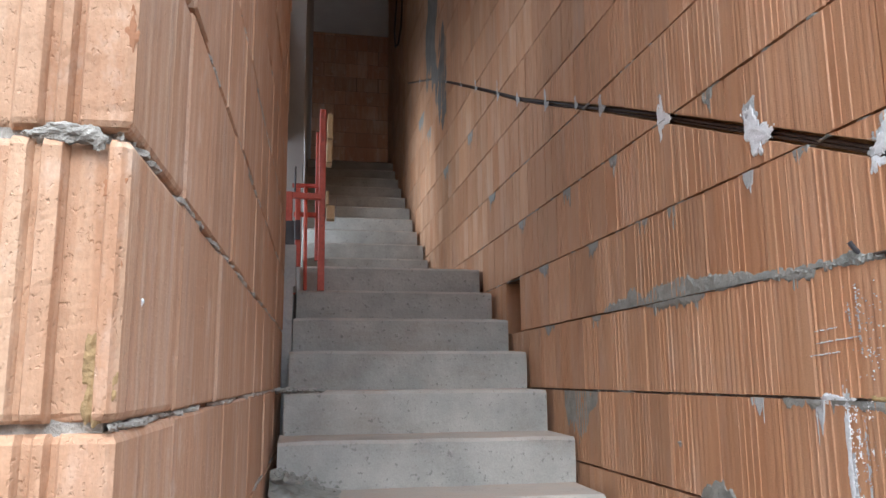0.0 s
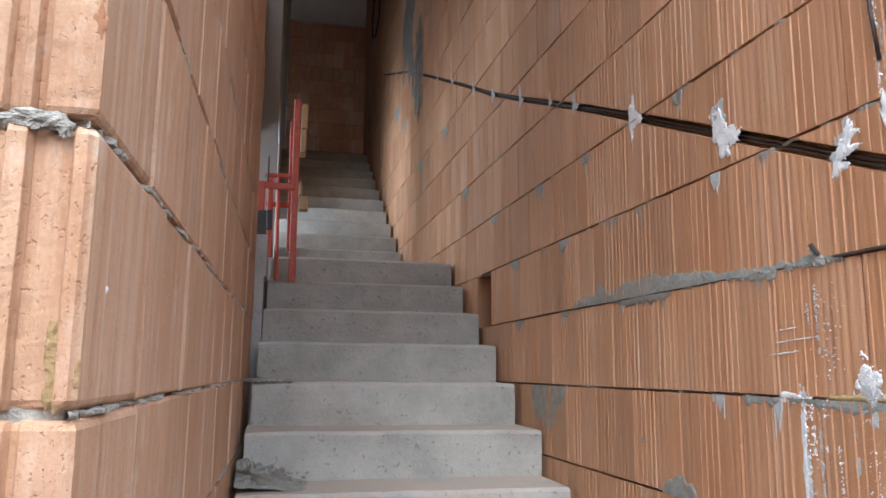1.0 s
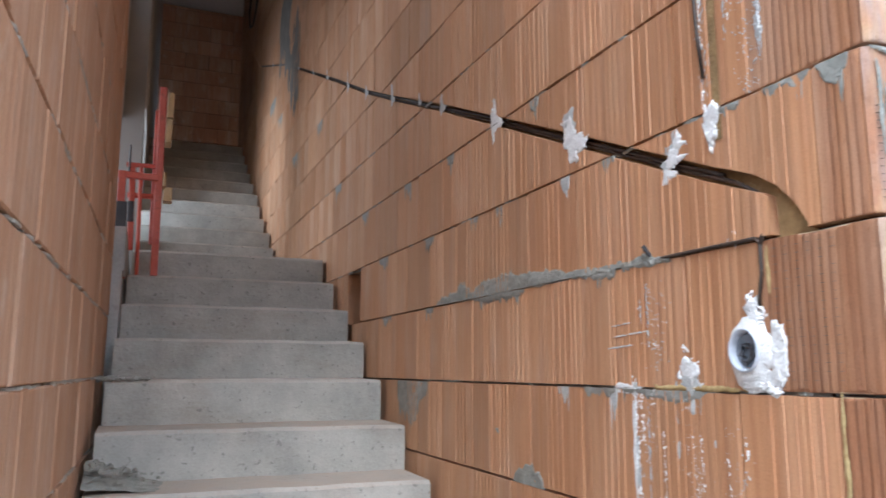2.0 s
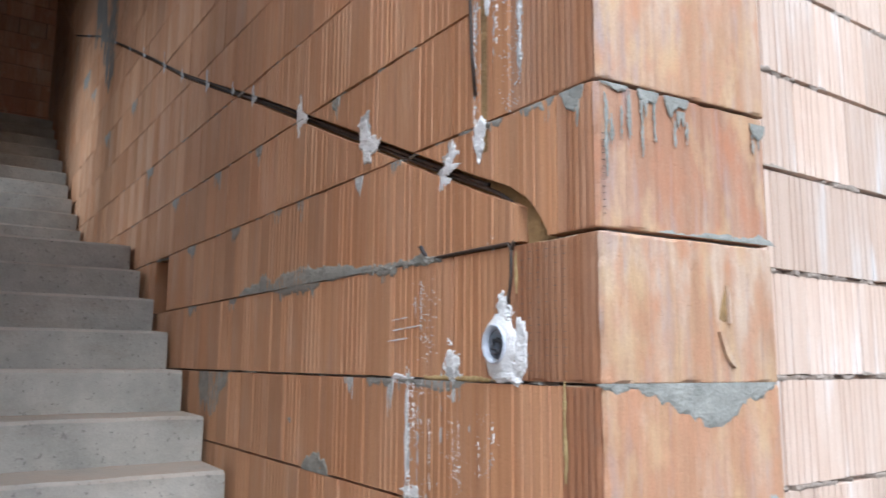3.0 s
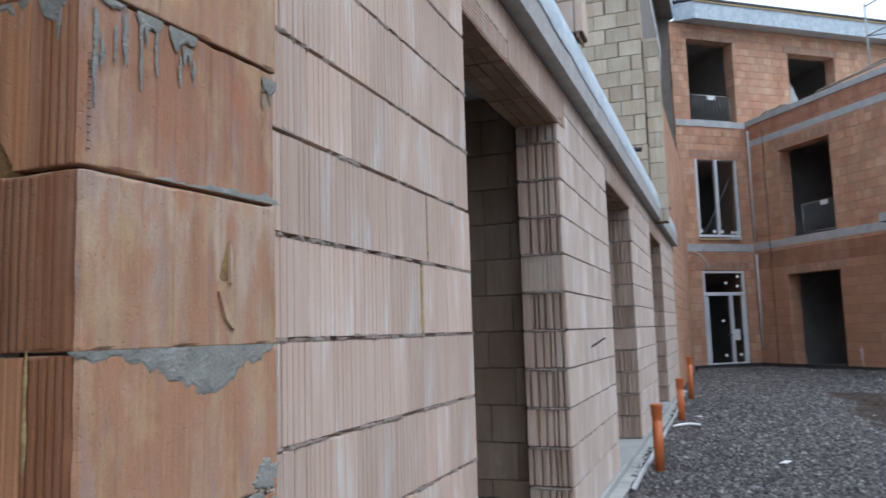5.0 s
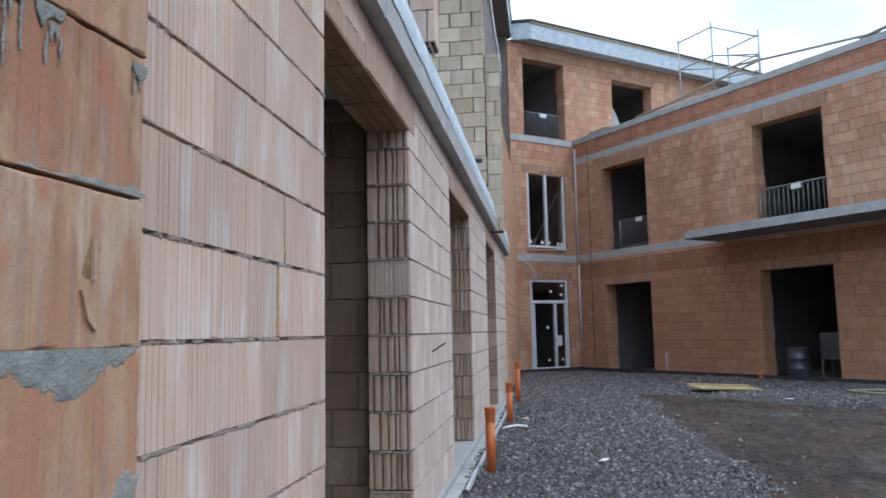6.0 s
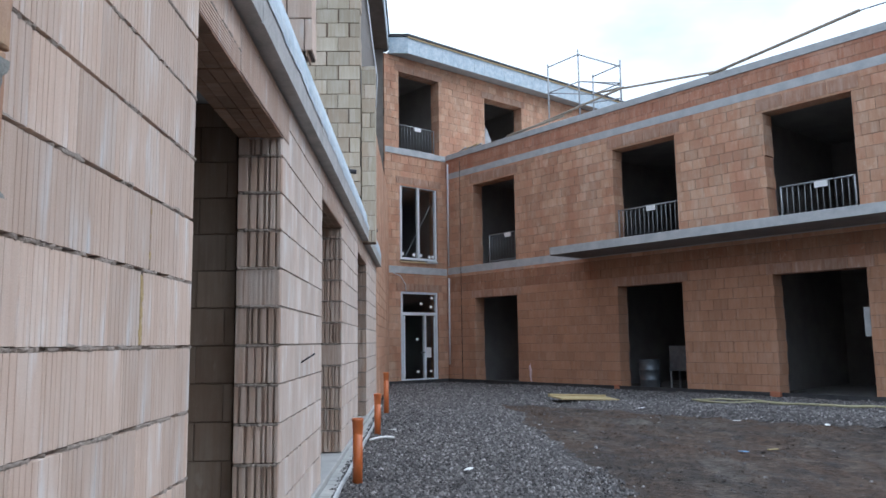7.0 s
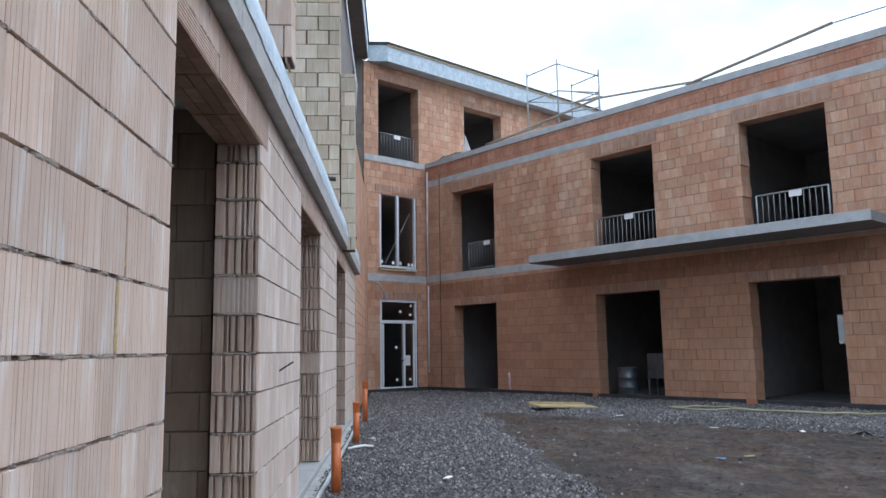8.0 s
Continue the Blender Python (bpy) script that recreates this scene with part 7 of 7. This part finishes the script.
down("downpipe", "thin white plastic pipe in the corner of the walls", W_B, 0.12, 3.98, 7.55, 0.028, M_WHITE_PVC, -0.04)
down("wall_cable", "dark cable running down the wall", W_B, 0.72, 0.1, 7.55, 0.010, M_CABLE, -0.012)
c = thing("hanging_cable", "white cable end hanging from the wall", "cable", W_A)
part("cable_run", Shape().tube([(-2.3, -0.02, 3.68), (-2.05, -0.06, 3.6), (-1.85, -0.05, 3.35), (-1.8, -0.04, 3.05)], 0.014, 6), M_WHITE_PVC, c, smooth=True)

drains = []
for k, (x, y, top, lean) in enumerate(((7.62, 0.55, 0.735, 0.01), (11.45, 0.56, 0.715, 0.0), (14.55, 0.56, 0.90, 0.0))):
    th = thing("drain_pipe", "orange plastic drain pipe standing up from the gravel", "pipe", Matrix.Translation((x, y, 0.0)), group="orange drain pipes along the wall")
    body = part("pipe_length", Shape().tube([(0, 0, 0.05), (lean, 0, top - 0.10)], 0.047, 20), M_PVC, th, smooth=True)
    s = Shape()
    prof = [(0.048, top - 0.11), (0.052, top - 0.10), (0.052, top - 0.035), (0.0565, top - 0.028), (0.0565, top - 0.006), (0.053, top), (0.049, top - 0.004), (0.048, top - 0.15)]
    n = 20
    for r, z in prof:
        s.v += [(lean + r * math.cos(2 * math.pi * i / n), r * math.sin(2 * math.pi * i / n), z) for i in range(n)]
    s.f += [(j * n + i, j * n + (i + 1) % n, (j + 1) * n + (i + 1) % n, (j + 1) * n + i) for j in range(len(prof) - 1) for i in range(n)]
    part("socket", s, M_PVC, body, "widened pipe socket", smooth=True)

# ---- things on the yard ----
def G(x, y):
    return ground_height(x, y) + max(0.0, gravel_rise(x, y))


plank = thing("plank", "yellow formwork plank lying on the mud", "plank", pose(16.3, -3.6, G(16.3, -3.6) + 0.06, 3, 3, -70))
part("board", Shape().soft_box(-0.75, 0.65, -0.25, 0.25, 0.0, 0.027, 0.003), M_PLANK, plank)
part("board_edge", Shape().soft_box(-0.75, 0.65, 0.252, 0.33, 0.0, 0.06, 0.003), M_PLANK, plank)
for k, r in enumerate(((0.0, 0.0), (0.5, 0.4))):
    p = thing("hose", "pale green hose lying on the gravel before the wall", "hose")
    pts = []
    for i in range(30):
        t = i / 29
        a, b = Vector((16.1, -5.75, 0)), Vector((12.6, -10.2, 0))
        q = a.lerp(b, t)
        w = (0.34 - 0.16 * k) * math.sin(t * (9 - 3 * k) + k * 2.2) * (1 - 0.5 * t) + 0.3 * math.exp(-((t - 0.12) / 0.09) ** 2) * (1 - 2 * k)
        x, y = q.x + w * 0.6, q.y - w * 0.8
        pts.append((x, y, G(x, y) + 0.035))
    part("hose_run", Shape().tube(pts, 0.02, 6), M_HOSE, p, smooth=True)

barrel = thing("barrel", "grey steel barrel standing in a doorway", "barrel", W_B @ Matrix.Translation((7.62, 0.52, 0.117)) @ Matrix.Scale(0.92, 4))
s = Shape()
n = 24
prof = [(0.0, 0.0), (0.28, 0.0), (0.29, 0.02), (0.285, 0.28), (0.30, 0.30), (0.285, 0.32), (0.285, 0.56), (0.30, 0.58), (0.285, 0.60), (0.285, 0.84), (0.295, 0.86), (0.28, 0.87), (0.27, 0.85), (0.0, 0.85)]
for r, z in prof:
    s.v += [(r * math.cos(2 * math.pi * i / n), r * math.sin(2 * math.pi * i / n), z) for i in range(n)]
s.f += [(j * n + i, j * n + (i + 1) % n, (j + 1) * n + (i + 1) % n, (j + 1) * n + i) for j in range(len(prof) - 1) for i in range(n)]
part("drum", s, M_BARREL, barrel, smooth=True)
ch = thing("site_table", "small table with a grey board leaning on it in the doorway", "table", W_B @ Matrix.Translation((8.32, 1.1, 0.117)))
for x, y in ((-0.3, -0.2), (0.3, -0.2), (-0.3, 0.2), (0.3, 0.2)):
    part("leg", Shape().soft_box(x - 0.02, x + 0.02, y - 0.02, y + 0.02, 0, 0.5, 0.003), M_GALV, ch)
part("tabletop", Shape().soft_box(-0.34, 0.34, -0.25, 0.25, 0.5, 0.54, 0.004), M_BARREL, ch)
part("board", Shape().soft_box(-0.32, 0.32, -0.22, -0.20, 0.54, 1.15, 0.004), M_BARREL, ch)
meter = thing("meter_box", "pale grey box fixed in the door reveal", "box", W_B)
part("box", Shape().soft_box(13.22, 13.36, 0.05, 0.2, 1.45, 2.05, 0.006), M_SLAB, meter)
bag = thing("plastic_bag", "pale pink plastic strip hanging on the wall", "plastic strip", W_B)
dab(bag, 3.78, 0.55, 0.10, 0.42, 0.04, M_PINK, 701, "strip")
part("tail", Shape().tube([(3.80, -0.02, 0.4), (3.84, -0.02, 0.25), (3.9, -0.02, 0.12)], 0.012, 5), M_PINK, bag)
for k, (u, d) in enumerate(((6.98, -0.06), (11.25, -0.06), (11.4, -0.14))):
    p = thing("brick_bit", "red brick standing beside a doorway", "brick", W_B @ Matrix.Translation((u, d, 0.10)), group="bricks by the doorways")
    part("brick", Shape().soft_box(-0.06, 0.06, -0.05, 0.05, 0, 0.16, 0.006), M_BRICKBIT, p)
thr = thing("threshold_foil", "black damp-proof sheet along the foot of the wall", "sheet", W_B)
part("sheet", Shape().soft_box(0.0, 20.0, -0.035, -0.012, 0.0, 0.235, 0.006), M_ROOF_EDGE, thr)
thr = thing("threshold_foil", "black damp-proof sheet along the foot of the wall", "sheet", W_A)
part("sheet", Shape().soft_box(-2.6, 0.0, -0.035, -0.012, 0.0, 0.235, 0.006), M_ROOF_EDGE, thr)
rng = random.Random(51)
for k, (x, y, mat, lab) in enumerate(((9.16, -3.85, M_BLUE, "scrap of blue plastic on the mud"), (9.25, -4.25, M_PLANK, "scrap of yellow board on the mud"), (11.9, 0.35, M_PAPER, "white paper scrap on the gravel"), (8.2, -0.55, M_PAPER, "white paper scrap on the gravel"), (12.5, -5.2, M_PAPER, "white paper scrap on the mud"), (14.4, -4.2, M_PAPER, "white paper scrap on the mud"), (11.6, -6.2, M_PAPER, "white paper scrap on the mud"))):
    th = thing("litter", lab, "litter", pose(x, y, G(x, y) + 0.012, 4, 3, rng.uniform(0, 180)))
    part("scrap", Shape().soft_box(-0.06, 0.06, -0.03, 0.03, 0, 0.012, 0.004), mat, th)
bent = thing("plastic_strip", "bent white plastic strip lying beside a drain pipe", "plastic strip")
part("strip", Shape().tube([(10.55, 0.62, G(10.55, 0.62) + 0.03), (10.62, 0.52, G(10.62, 0.52) + 0.05), (10.75, 0.42, G(10.75, 0.42) + 0.05), (10.84, 0.30, G(10.84, 0.3) + 0.03)], 0.018, 6), M_PAPER, bent, smooth=True)
# pale kerb edge, built as a thin bent strip in slab concrete
strip = thing("kerb_strip", "pale concrete kerb strip along the foot of the long wall", "foil")
s = Shape()
for i in range(60):
    x = 6.6 + 0.12 * i
    w = -0.004 + 0.008 * noise.noise((x * 1.3, 0, 7))
    for y, z in ((FACE_Y - 0.16 + w, 0.17), (FACE_Y - 0.20 + w, 0.155 + w * 0.2), (FACE_Y - 0.17 + w - 0.05 * max(0.0, noise.noise((x * 0.9, 4, 0)) + 0.1), G(x, 0.6) + 0.03)):
        s.v.append((x, y, z))
s.f += [(i * 3 + j, i * 3 + j + 1, (i + 1) * 3 + j + 1, (i + 1) * 3 + j) for i in range(59) for j in range(2)]
part("foil", s, M_SLAB, strip, smooth=True)

rod = thing("steel_rod", "short dark steel rod sticking out of the long wall", "rod")
part("bar", Shape().tube([(6.03, FACE_Y + 0.02, 1.30), (6.03, 0.75, 1.38)], 0.007, 6), M_DARK_STEEL, rod, smooth=True)

# unseen wall added behind the camera, holding back low sky light on the yard
s = Shape().box(-30, 12, -24, -23.5, 0.0, 9.0)
tagged(part("backdrop", s, M_CLAY_FAR, None, "unseen plain wall added behind the camera to block low sky light"), kind="structure")
